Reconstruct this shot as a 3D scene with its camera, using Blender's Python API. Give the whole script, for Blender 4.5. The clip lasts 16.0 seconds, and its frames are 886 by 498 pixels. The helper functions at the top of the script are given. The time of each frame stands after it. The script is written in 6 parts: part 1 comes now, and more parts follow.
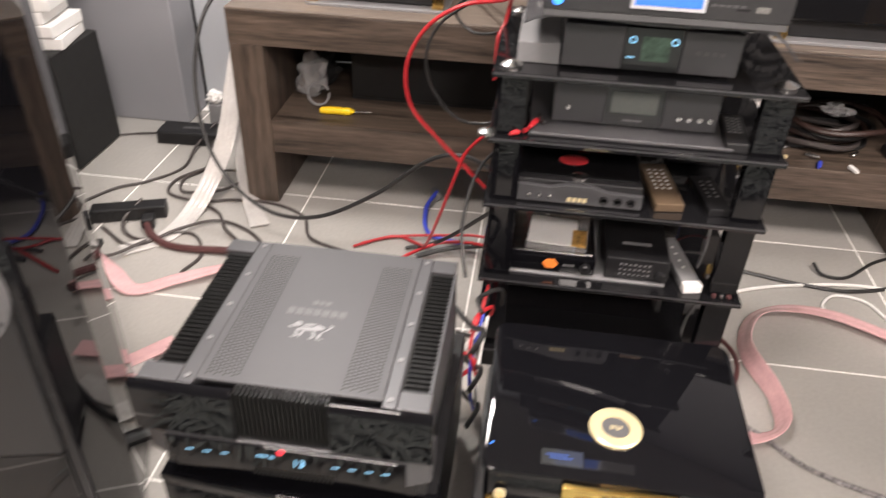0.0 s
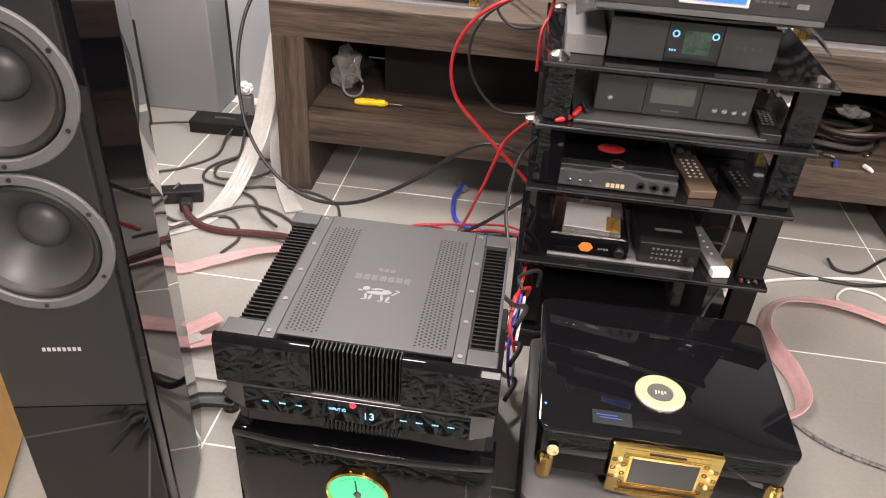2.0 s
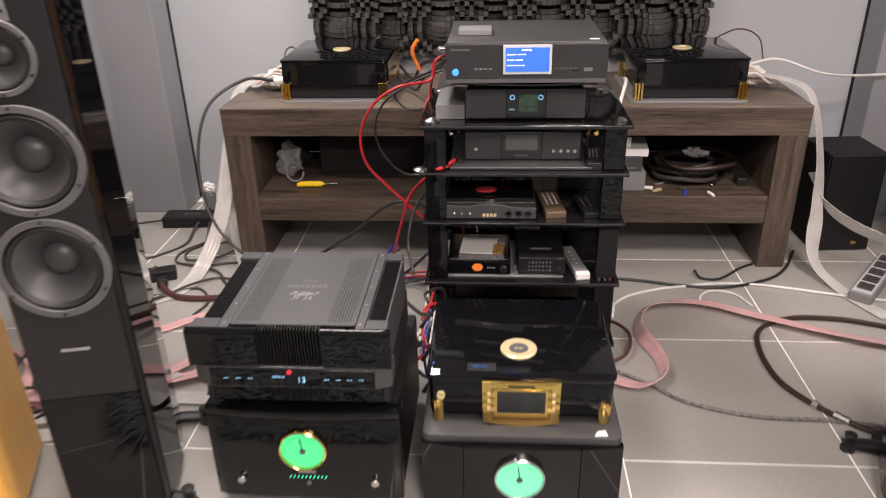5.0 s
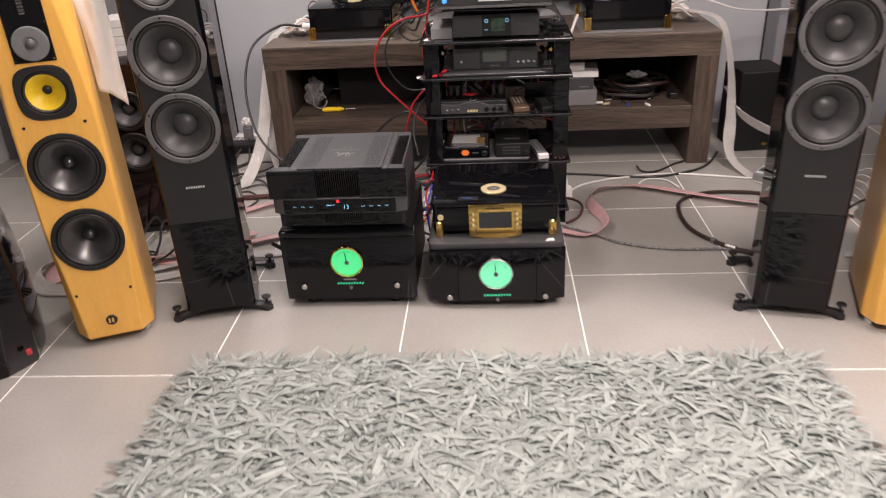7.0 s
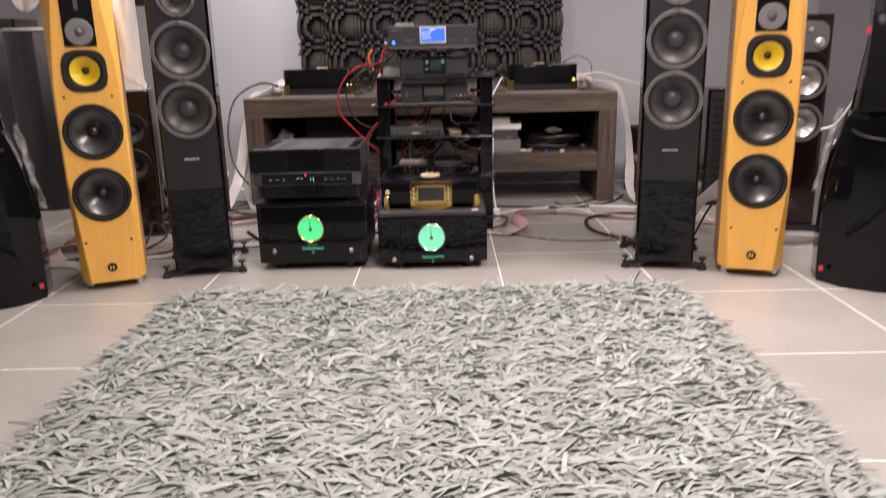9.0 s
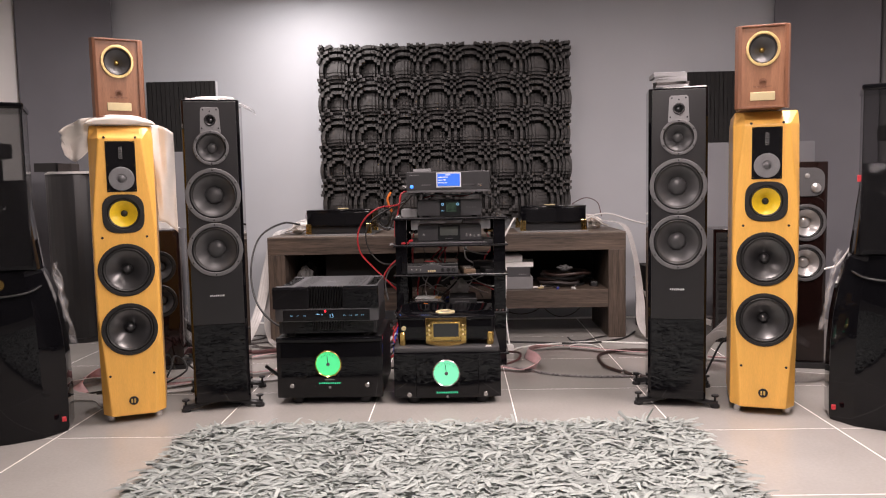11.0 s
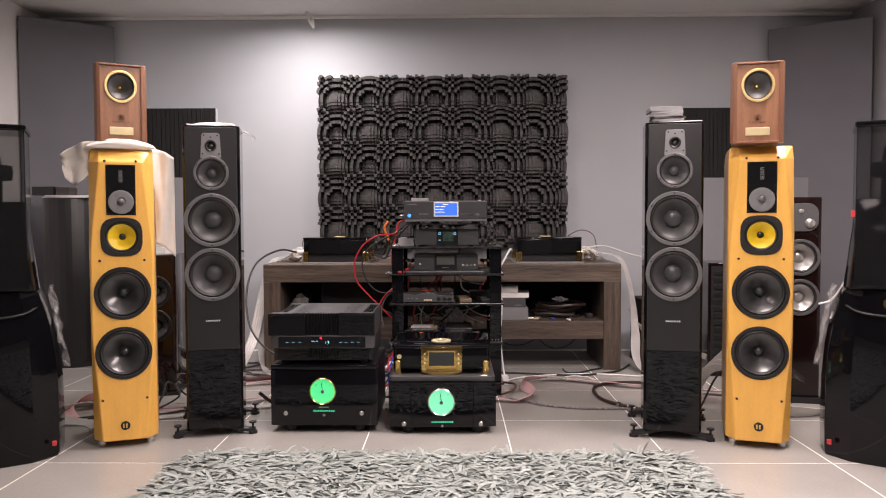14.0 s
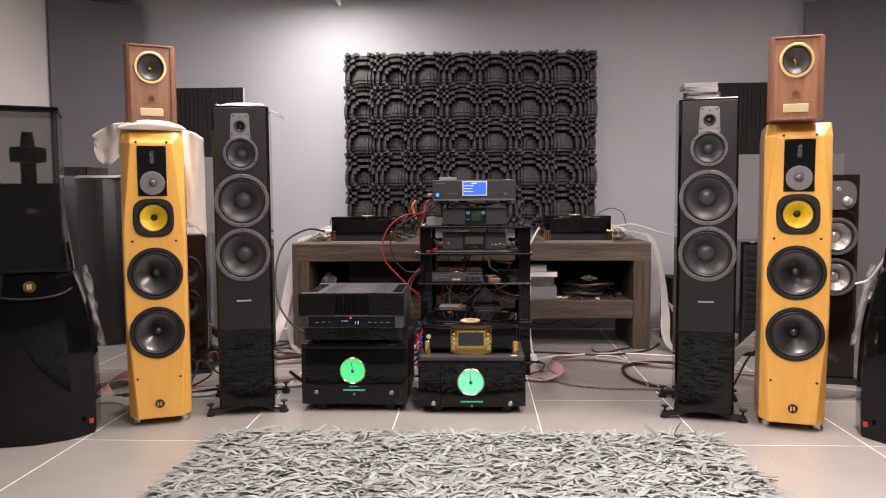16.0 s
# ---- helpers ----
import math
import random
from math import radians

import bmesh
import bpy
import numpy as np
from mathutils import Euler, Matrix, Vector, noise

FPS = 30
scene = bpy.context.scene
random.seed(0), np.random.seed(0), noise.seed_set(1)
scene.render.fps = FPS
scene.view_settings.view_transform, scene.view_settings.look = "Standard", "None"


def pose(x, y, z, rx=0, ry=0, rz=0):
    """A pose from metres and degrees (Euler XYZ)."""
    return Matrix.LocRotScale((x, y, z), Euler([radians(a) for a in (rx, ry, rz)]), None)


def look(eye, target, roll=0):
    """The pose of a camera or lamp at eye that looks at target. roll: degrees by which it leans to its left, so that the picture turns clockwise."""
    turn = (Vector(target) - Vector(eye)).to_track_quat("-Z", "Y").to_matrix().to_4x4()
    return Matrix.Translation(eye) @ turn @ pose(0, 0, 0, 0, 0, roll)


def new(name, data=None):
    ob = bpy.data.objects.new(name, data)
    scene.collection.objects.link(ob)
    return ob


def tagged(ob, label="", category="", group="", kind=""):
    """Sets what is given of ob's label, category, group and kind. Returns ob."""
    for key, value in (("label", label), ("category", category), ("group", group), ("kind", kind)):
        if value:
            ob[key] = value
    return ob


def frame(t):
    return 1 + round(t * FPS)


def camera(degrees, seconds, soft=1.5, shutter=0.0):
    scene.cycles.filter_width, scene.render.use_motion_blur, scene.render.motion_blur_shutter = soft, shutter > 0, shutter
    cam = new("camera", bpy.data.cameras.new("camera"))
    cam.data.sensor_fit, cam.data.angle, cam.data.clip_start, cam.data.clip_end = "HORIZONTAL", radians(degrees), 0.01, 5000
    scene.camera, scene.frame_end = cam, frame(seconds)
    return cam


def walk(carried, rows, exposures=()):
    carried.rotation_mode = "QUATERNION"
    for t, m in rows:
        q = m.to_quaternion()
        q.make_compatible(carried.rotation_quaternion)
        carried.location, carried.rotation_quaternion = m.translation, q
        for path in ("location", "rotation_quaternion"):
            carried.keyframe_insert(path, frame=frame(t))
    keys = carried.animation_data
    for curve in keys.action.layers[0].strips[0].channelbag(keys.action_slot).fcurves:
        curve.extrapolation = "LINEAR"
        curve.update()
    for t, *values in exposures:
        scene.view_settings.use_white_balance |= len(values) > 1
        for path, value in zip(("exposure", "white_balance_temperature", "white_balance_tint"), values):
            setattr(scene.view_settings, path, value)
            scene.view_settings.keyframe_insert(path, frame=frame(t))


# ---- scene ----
cam = camera(61.6, 16.0, soft=1.0, shutter=0.65)
PATH = [
    (0, (0.496, 0.368, 1.314), (0.305, 2.005, 0.181), 2.2),
    (0.5, (0.388, 0.285, 1.293), (0.183, 1.903, 0.135), 3.3),
    (1, (0.375, 0.266, 1.291), (0.185, 1.889, 0.139), 4.0),
    (1.5, (0.398, 0.258, 1.302), (0.221, 1.892, 0.163), 4.2),
    (2, (0.394, 0.249, 1.304), (0.222, 1.9, 0.189), 3.8),
    (2.5, (0.395, 0.241, 1.316), (0.246, 1.921, 0.241), 3.1),
    (3, (0.412, 0.237, 1.346), (0.308, 1.955, 0.327), 2.4),
    (3.5, (0.479, 0.224, 1.36), (0.435, 1.978, 0.4), 2.2),
    (3.7, (0.513, 0.199, 1.361), (0.472, 1.963, 0.42), 1.9),
    (5.8, (0.655, -0.676, 1.385), (0.462, 1.13, 0.545), -3.3),
    (6, (0.66, -0.774, 1.359), (0.466, 1.033, 0.525), -3.5),
    (6.5, (0.685, -0.957, 1.359), (0.503, 0.825, 0.468), -3.8),
    (7, (0.687, -1.159, 1.37), (0.553, 0.62, 0.467), -3.1),
    (7.5, (0.671, -1.369, 1.26), (0.576, 0.417, 0.366), -2.4),
    (8, (0.746, -1.586, 0.893), (0.682, 0.26, 0.126), -1.7),
    (8.5, (0.748, -1.794, 0.846), (0.714, 0.093, 0.185), -1.4),
    (9, (0.762, -1.984, 0.91), (0.75, -0.053, 0.391), -1.3),
    (9.5, (0.79, -2.057, 0.957), (0.779, -0.101, 0.54), -1.1),
    (10, (0.761, -2.082, 0.941), (0.736, -0.105, 0.638), -1.1),
    (12.5, (0.758, -2.081, 0.948), (0.702, -0.085, 0.83), -0.9),
    (13, (0.744, -2.087, 0.933), (0.69, -0.09, 0.836), -0.5),
    (13.5, (0.736, -2.082, 0.926), (0.693, -0.084, 0.85), -0.3),
    (14, (0.745, -2.093, 0.93), (0.72, -0.095, 0.848), -0.2),
    (14.5, (0.756, -2.094, 0.934), (0.747, -0.098, 0.81), -0.2),
    (15, (0.748, -2.09, 0.928), (0.695, -0.095, 0.804), -0.3),
    (15.5, (0.719, -2.091, 0.928), (0.658, -0.096, 0.802), -0.3),
    (16, (0.724, -2.078, 0.943), (0.633, -0.086, 0.799), -0.4),
]
walk(cam, [(t, look(eye, target, roll)) for t, eye, target, roll in PATH],
     exposures=[(0, 0.84, 6400, 4), (3.7, 0.66, 6400, 5), (5.8, 0.15, 6450, 8), (7.0, 0.08, 6450, 9), (8.0, 0.17, 6450, 10), (10.0, 0.14, 6380, 11), (12.5, 0.15, 6400, 11), (16.0, 0.15, 6460, 11)])


# ---- light ----
world = bpy.data.worlds.new("world")
scene.world = world
world.use_nodes = True
world.node_tree.nodes["Background"].inputs[0].default_value = (0.8, 0.85, 1.0, 1)
world.node_tree.nodes["Background"].inputs[1].default_value = 0.02


def lamp(x, y, z, sx, sy, watts, colour, target=None):
    d = bpy.data.lights.new("ceiling_lamp", "AREA")
    d.shape, d.size, d.size_y, d.energy, d.color = "RECTANGLE", sx, sy, watts, colour
    ob = new("ceiling_lamp_light", d)
    ob.matrix_world = look((x, y, z), target or (x, y + 0.001, 0))
    return ob


WHITE = (1.0, 0.835, 0.795)
# x, y, watts, width; the small one hangs close to the back wall, above the low table
# the first two, furthest south, are unseen and added to brighten rug and rear
LAMPS = [(1.10, -0.8, 68, 0.56), (0.6, -2.7, 10, 0.56), (-0.15, 0.95, 34, 0.56), (2.10, 0.75, 60, 0.56), (-0.215, 2.55, 20, 0.26)]
for lx, ly, watts, wide in LAMPS:
    area = lamp(lx, ly, 2.318, wide - 0.01, wide - 0.01, watts, WHITE if wide > 0.3 else (1.0, 0.90, 0.87))
    if wide < 0.3:
        area.data.spread = radians(172)


# ---- materials ----
def mat(name, base, rough=0.5, metal=0.0, vary=0.15, scale=8.0, bump=0.0, fine=120.0, coat=0.0, emit=None, power=0.0,
        alpha=1.0, transmission=0.0, spec=0.5, streak=None, rvary=0.1, rand=0.0):
    m = bpy.data.materials.new(name)
    m.use_nodes = True
    nt = m.node_tree
    b = nt.nodes["Principled BSDF"]
    L = nt.links.new
    b.inputs["Metallic"].default_value = metal
    b.inputs["Coat Weight"].default_value = coat
    b.inputs["Specular IOR Level"].default_value = spec
    b.inputs["Transmission Weight"].default_value = transmission
    b.inputs["Alpha"].default_value = alpha
    tc = nt.nodes.new("ShaderNodeTexCoord")
    mp = nt.nodes.new("ShaderNodeMapping")
    L(tc.outputs["Object"], mp.inputs["Vector"])
    if streak:
        mp.inputs["Scale"].default_value = streak
    n1 = nt.nodes.new("ShaderNodeTexNoise")
    n1.inputs["Scale"].default_value, n1.inputs["Detail"].default_value = scale, 4
    n2 = nt.nodes.new("ShaderNodeTexNoise")
    n2.inputs["Scale"].default_value, n2.inputs["Detail"].default_value = fine, 3
    L(mp.outputs[0], n1.inputs["Vector"])
    L(mp.outputs[0], n2.inputs["Vector"])
    mix = nt.nodes.new("ShaderNodeMix")
    mix.inputs["Factor"].default_value = 0.4
    L(n1.outputs[0], mix.inputs["A"])
    L(n2.outputs[0], mix.inputs["B"])
    ramp = nt.nodes.new("ShaderNodeValToRGB")
    ramp.color_ramp.elements[0].position, ramp.color_ramp.elements[1].position = 0.3, 0.7
    lo = [max(0.0, c * (1 - vary)) for c in base]
    hi = [min(1.0, c * (1 + vary)) for c in base]
    ramp.color_ramp.elements[0].color, ramp.color_ramp.elements[1].color = (*lo, 1), (*hi, 1)
    L(mix.outputs["Result"], ramp.inputs[0])
    colour = ramp.outputs[0]
    if rand:
        info = nt.nodes.new("ShaderNodeObjectInfo" if rand > 0 else "ShaderNodeNewGeometry")
        rr = nt.nodes.new("ShaderNodeMapRange")
        L(info.outputs["Random" if rand > 0 else "Random Per Island"], rr.inputs[0])
        rr.inputs[3].default_value, rr.inputs[4].default_value = 1 - abs(rand), 1 + abs(rand)
        hsv = nt.nodes.new("ShaderNodeHueSaturation")
        L(rr.outputs[0], hsv.inputs["Value"])
        L(colour, hsv.inputs["Color"])
        colour = hsv.outputs[0]
    L(colour, b.inputs["Base Color"])
    mr = nt.nodes.new("ShaderNodeMapRange")
    mr.inputs[3].default_value, mr.inputs[4].default_value = rough * (1 - rvary), min(1, rough * (1 + rvary))
    L(n1.outputs[0], mr.inputs[0])
    L(mr.outputs[0], b.inputs["Roughness"])
    if bump:
        bp = nt.nodes.new("ShaderNodeBump")
        bp.inputs["Strength"].default_value, bp.inputs["Distance"].default_value = bump, 0.002
        L(n2.outputs[0], bp.inputs["Height"])
        L(bp.outputs[0], b.inputs["Normal"])
    if emit:
        b.inputs["Emission Color"].default_value = (*emit, 1)
        b.inputs["Emission Strength"].default_value = power
    return m


M_WALL = mat("painted plaster wall", (0.44, 0.457, 0.485), 0.75, vary=0.04, scale=2.5, bump=0.08, fine=260)
M_WHITEWALL = mat("white painted side wall", (0.78, 0.76, 0.74), 0.75, vary=0.03, scale=2.0, bump=0.08, fine=260)
M_SIDEWALL = mat("unseen grey side wall", (0.34, 0.34, 0.35), 0.8, vary=0.06, scale=3, bump=0.1, fine=300)
M_REARWALL = mat("unseen dark rear wall", (0.045, 0.045, 0.048), 0.8, vary=0.08, scale=3, bump=0.1, fine=300)
M_TRAP = mat("dark grey fabric panel", (0.16, 0.16, 0.176), 0.9, vary=0.08, scale=4, bump=0.25, fine=600)
M_LOWPANEL = mat("grey fabric panel", (0.25, 0.252, 0.27), 0.9, vary=0.06, scale=4, bump=0.25, fine=600)
M_CEIL = mat("white ceiling paint", (0.80, 0.79, 0.77), 0.8, vary=0.02, bump=0.05, fine=200)
M_TILE = mat("grey porcelain tile", (0.345, 0.333, 0.313), 0.24, vary=0.10, scale=3.0, bump=0.04, fine=90, rand=0.05, rvary=0.25)
M_GROUT = mat("pale grout", (0.85, 0.83, 0.80), 0.85, vary=0.08, scale=20, bump=0.2)
M_GLOSS = mat("black piano lacquer", (0.004, 0.004, 0.005), 0.02, vary=0.1, scale=4, coat=0.0, spec=0.33, rvary=0.3)
M_BLACKGLASS = mat("black glass", (0.008, 0.008, 0.009), 0.05, vary=0.1, scale=5, rvary=0.4)
M_BLACK = mat("black satin plastic", (0.010, 0.010, 0.011), 0.42, vary=0.15, scale=30, bump=0.06, fine=500)
M_MATT = mat("matt black", (0.008, 0.008, 0.008), 0.8, vary=0.15, scale=30, bump=0.1, fine=400)
M_BAFFLE = mat("gloss black front lacquer", (0.004, 0.004, 0.005), 0.03, vary=0.08, scale=3, spec=0.38)
M_SATIN = mat("dark grey satin lacquer", (0.016, 0.016, 0.017), 0.38, vary=0.08, scale=3, bump=0.04, fine=900, spec=0.5)
M_ANTH = mat("anodised anthracite aluminium", (0.078, 0.078, 0.082), 0.5, metal=0.5, vary=0.08, scale=5, bump=0.05, fine=700)
M_ANTH2 = mat("dark anodised side panel", (0.085, 0.085, 0.09), 0.40, metal=0.5, vary=0.1, scale=5, bump=0.05, fine=700)
M_FINSIDE = mat("dark anodised side fins", (0.05, 0.05, 0.052), 0.35, metal=0.5, vary=0.1, scale=20)
M_FIN = mat("black anodised fins", (0.012, 0.012, 0.012), 0.35, metal=0.5, vary=0.1, scale=20)
M_SILVER = mat("brushed steel", (0.62, 0.61, 0.60), 0.25, metal=1.0, vary=0.08, scale=40)
M_GOLD = mat("polished gold plate", (0.80, 0.55, 0.18), 0.16, metal=1.0, vary=0.08, scale=25, bump=0.06, fine=200)
M_BRASSDARK = mat("dark engraved brass", (0.16, 0.10, 0.03), 0.4, metal=0.6, vary=0.2, scale=60)
M_GOLDRIM = mat("brushed gold rim", (0.80, 0.62, 0.28), 0.3, metal=0.6, vary=0.05, scale=25)
M_BRAID = mat("black and white braid", (0.16, 0.15, 0.15), 0.5, vary=0.95, scale=90, fine=160)
M_RING = mat("pale gold ring", (0.80, 0.68, 0.40), 0.3, metal=0.5, vary=0.05, scale=25)
M_MAPLE = mat("golden maple veneer", (0.80, 0.44, 0.095), 0.34, vary=0.12, scale=5, coat=0.0, streak=(6, 6, 0.9), fine=60, rvary=0.2)
M_WALNUT = mat("walnut veneer", (0.26, 0.125, 0.068), 0.36, vary=0.30, scale=7, streak=(7, 7, 0.7), bump=0.06, fine=70)
M_WALNUT2 = mat("walnut edge", (0.20, 0.09, 0.05), 0.35, vary=0.25, scale=7, streak=(7, 7, 0.7), bump=0.06, fine=70)
M_MAHOG = mat("glossy dark mahogany", (0.010, 0.0045, 0.004), 0.08, vary=0.35, scale=7, streak=(5, 5, 0.6), coat=0.15, spec=0.35, fine=60)
M_OAK = mat("dark weathered oak", (0.074, 0.055, 0.042), 0.48, vary=0.9, scale=4, streak=(0.6, 11, 11), bump=0.6, fine=22)
M_OAKV = mat("dark weathered oak upright", (0.074, 0.055, 0.042), 0.48, vary=0.9, scale=4, streak=(11, 11, 0.6), bump=0.6, fine=22)
M_OAKTOP = mat("grey brown oak top", (0.135, 0.108, 0.088), 0.5, vary=0.45, scale=4, streak=(0.8, 15, 15), bump=0.4, fine=26)
M_CONE = mat("black polymer cone", (0.016, 0.016, 0.017), 0.30, vary=0.1, scale=30, spec=1.0)
M_CONEG = mat("dark grey cone", (0.058, 0.058, 0.060), 0.40, vary=0.1, scale=30, bump=0.03, fine=300)
M_RUBBER = mat("black rubber surround", (0.015, 0.015, 0.015), 0.5, vary=0.1, scale=30)
M_DRIVERRING = mat("dark grey driver ring", (0.105, 0.105, 0.108), 0.45, vary=0.08, scale=30)
M_PLATFORM = mat("dark grey platform slab", (0.045, 0.045, 0.047), 0.45, vary=0.15, scale=8, bump=0.05, fine=300)
M_BROWNCABLE = mat("dark brown cable jacket", (0.030, 0.016, 0.013), 0.45, vary=0.3, scale=50, bump=0.2, fine=300)
M_FRAME = mat("satin silver frame", (0.55, 0.56, 0.58), 0.5, metal=0.2, vary=0.05)
M_GREYRING = mat("grey alloy driver ring", (0.10, 0.10, 0.103), 0.45, metal=0.3, vary=0.08, scale=30)
M_GREYPLATE = mat("grey tweeter plate", (0.20, 0.20, 0.205), 0.45, metal=0.3, vary=0.06, scale=30)
M_YELLOW = mat("yellow woven cone", (0.75, 0.52, 0.02), 0.35, vary=0.12, scale=60, bump=0.2, fine=500)
M_SILCONE = mat("silver cone", (0.55, 0.54, 0.53), 0.3, metal=0.8, vary=0.08, scale=30)
M_DISC = mat("grey felt disc", (0.16, 0.16, 0.165), 0.75, vary=0.12, scale=60, bump=0.15, fine=500)
M_GREENL = mat("lit green dial", (0.10, 0.55, 0.25), 0.3, vary=0.05, emit=(0.06, 0.85, 0.26), power=0.62)
M_GREENR = mat("lit pale green dial", (0.2, 0.6, 0.4), 0.3, vary=0.05, emit=(0.16, 0.85, 0.42), power=0.62)
M_GREENLED = mat("green light diode", (0.05, 0.4, 0.2), 0.3, emit=(0.05, 0.9, 0.45), power=0.9)
M_BLUESCR = mat("lit blue screen", (0.05, 0.15, 0.6), 0.2, emit=(0.03, 0.16, 0.90), power=0.33)
M_CYAN = mat("pale lit characters", (0.3, 0.6, 0.9), 0.3, emit=(0.22, 0.55, 0.85), power=0.45)
M_WHITEGLOW = mat("white lit characters", (0.8, 0.8, 0.9), 0.3, emit=(0.6, 0.75, 1.0), power=0.45)
M_BLUELED = mat("blue light diode", (0.05, 0.2, 0.9), 0.3, emit=(0.05, 0.25, 1.0), power=1.2)
M_REDLED = mat("red lit badge", (0.6, 0.02, 0.03), 0.3, emit=(1.0, 0.03, 0.06), power=0.7)
M_SCREEN = mat("unlit display glass", (0.025, 0.027, 0.028), 0.08, vary=0.1)
M_GREYSCREEN = mat("grey display", (0.13, 0.14, 0.13), 0.12, vary=0.12, scale=20)
M_GREENSCR = mat("dim green picture", (0.045, 0.07, 0.052), 0.2, vary=0.8, scale=40, emit=(0.08, 0.18, 0.11), power=0.07)
M_PAPER = mat("white paper", (0.80, 0.79, 0.77), 0.7, vary=0.05, scale=12)
M_FOAM = mat("milky packing film", (0.78, 0.74, 0.69), 0.45, vary=0.06, scale=12, bump=0.3, fine=40, alpha=0.93)
M_FILM = mat("clear crinkled film", (0.75, 0.75, 0.76), 0.08, vary=0.1, scale=20, bump=1.0, fine=60, alpha=0.13, spec=1.0)
M_FILMBAG = mat("cloudy plastic bag", (0.72, 0.72, 0.73), 0.15, vary=0.1, scale=20, bump=0.9, fine=60, alpha=0.38)
M_SMOKE = mat("smoked acrylic", (0.015, 0.015, 0.016), 0.05, vary=0.1, alpha=0.50)
M_PINK = mat("translucent pink flat cable", (0.80, 0.50, 0.51), 0.2, vary=0.14, scale=18, alpha=0.8, coat=0.3)
M_CLEARFLAT = mat("translucent white flat cable", (0.66, 0.64, 0.62), 0.2, vary=0.15, scale=14, alpha=0.68, coat=0.3)
M_RED = mat("red cable jacket", (0.40, 0.018, 0.025), 0.4, vary=0.25, scale=60, bump=0.3, fine=300)
M_CABLE = mat("black cable jacket", (0.015, 0.015, 0.015), 0.45, vary=0.2, scale=60)
M_CABLEG = mat("grey brown cable jacket", (0.05, 0.042, 0.04), 0.5, vary=0.2, scale=60)
M_MAROON = mat("maroon braided cable", (0.07, 0.025, 0.025), 0.5, vary=0.3, scale=80, bump=0.3, fine=400)
M_WHITECABLE = mat("white cable jacket", (0.72, 0.71, 0.69), 0.4, vary=0.06, scale=40)
M_BLUE = mat("blue cable jacket", (0.04, 0.06, 0.45), 0.4, vary=0.1, scale=40)
M_ORANGE = mat("orange jacket", (0.85, 0.22, 0.04), 0.4, vary=0.1, scale=40)
M_PENYELLOW = mat("yellow plastic", (0.90, 0.62, 0.02), 0.35, vary=0.06, scale=40)
M_DIFF = mat("charcoal foam blocks", (0.047, 0.045, 0.044), 0.6, vary=0.2, scale=30, bump=0.15, fine=300, rand=-0.28)
M_RUG = mat("grey leather strips", (0.286, 0.316, 0.300), 0.65, vary=0.15, scale=7, rand=-0.24)
M_RUGLOOSE = mat("loose grey leather strip", (0.322, 0.352, 0.336), 0.65, vary=0.15, scale=7, rand=0.2)
M_RUGBACK = mat("grey rug backing", (0.27, 0.295, 0.285), 0.95, vary=0.2, scale=30)
M_GREYBOX = mat("grey plastic housing", (0.20, 0.20, 0.205), 0.5, vary=0.06, scale=20)
M_BRONZE = mat("bronze anodised remote", (0.24, 0.17, 0.11), 0.38, metal=0.6, vary=0.08, scale=20)
M_REDCOPPER = mat("dull red badge", (0.55, 0.04, 0.05), 0.35, vary=0.15, scale=30)


# ---- builders ----
def thing(name, label, category, x, y, z, rz=0.0, group="", kind=""):
    e = new(name)
    e.empty_display_size = 0.05
    e.matrix_basis = pose(x, y, z, 0, 0, rz)
    return tagged(e, label, category, group, kind)


def part(name, bm, material, parent=None, label="", smooth=False):
    me = bpy.data.meshes.new(name)
    bm.to_mesh(me)
    bm.free()
    if smooth:
        me.polygons.foreach_set("use_smooth", [True] * len(me.polygons))
        me.set_sharp_from_angle(angle=radians(27))
    me.materials.append(material)
    ob = new(name, me)
    if parent:
        ob.parent = parent
    if label:
        ob["label"] = label
    return ob


def box(x0, x1, y0, y1, z0, z1, bevel=0.0, seg=2, bm=None):
    """A block between the given planes, with rounded edges."""
    own = bmesh.new()
    bmesh.ops.create_cube(own, size=1)
    for v in own.verts:
        v.co = Vector((x0 if v.co.x < 0 else x1, y0 if v.co.y < 0 else y1, z0 if v.co.z < 0 else z1))
    if bevel:
        bmesh.ops.bevel(own, geom=own.edges[:], offset=bevel, segments=seg, profile=0.5, affect="EDGES")
    return join(bm, own)


def join(bm, own):
    if bm is None:
        return own
    me = bpy.data.meshes.new("tmp")
    own.to_mesh(me)
    own.free()
    bm.from_mesh(me)
    bpy.data.meshes.remove(me)
    return bm


def moved(bm, m):
    bmesh.ops.transform(bm, matrix=m, verts=bm.verts)
    return bm


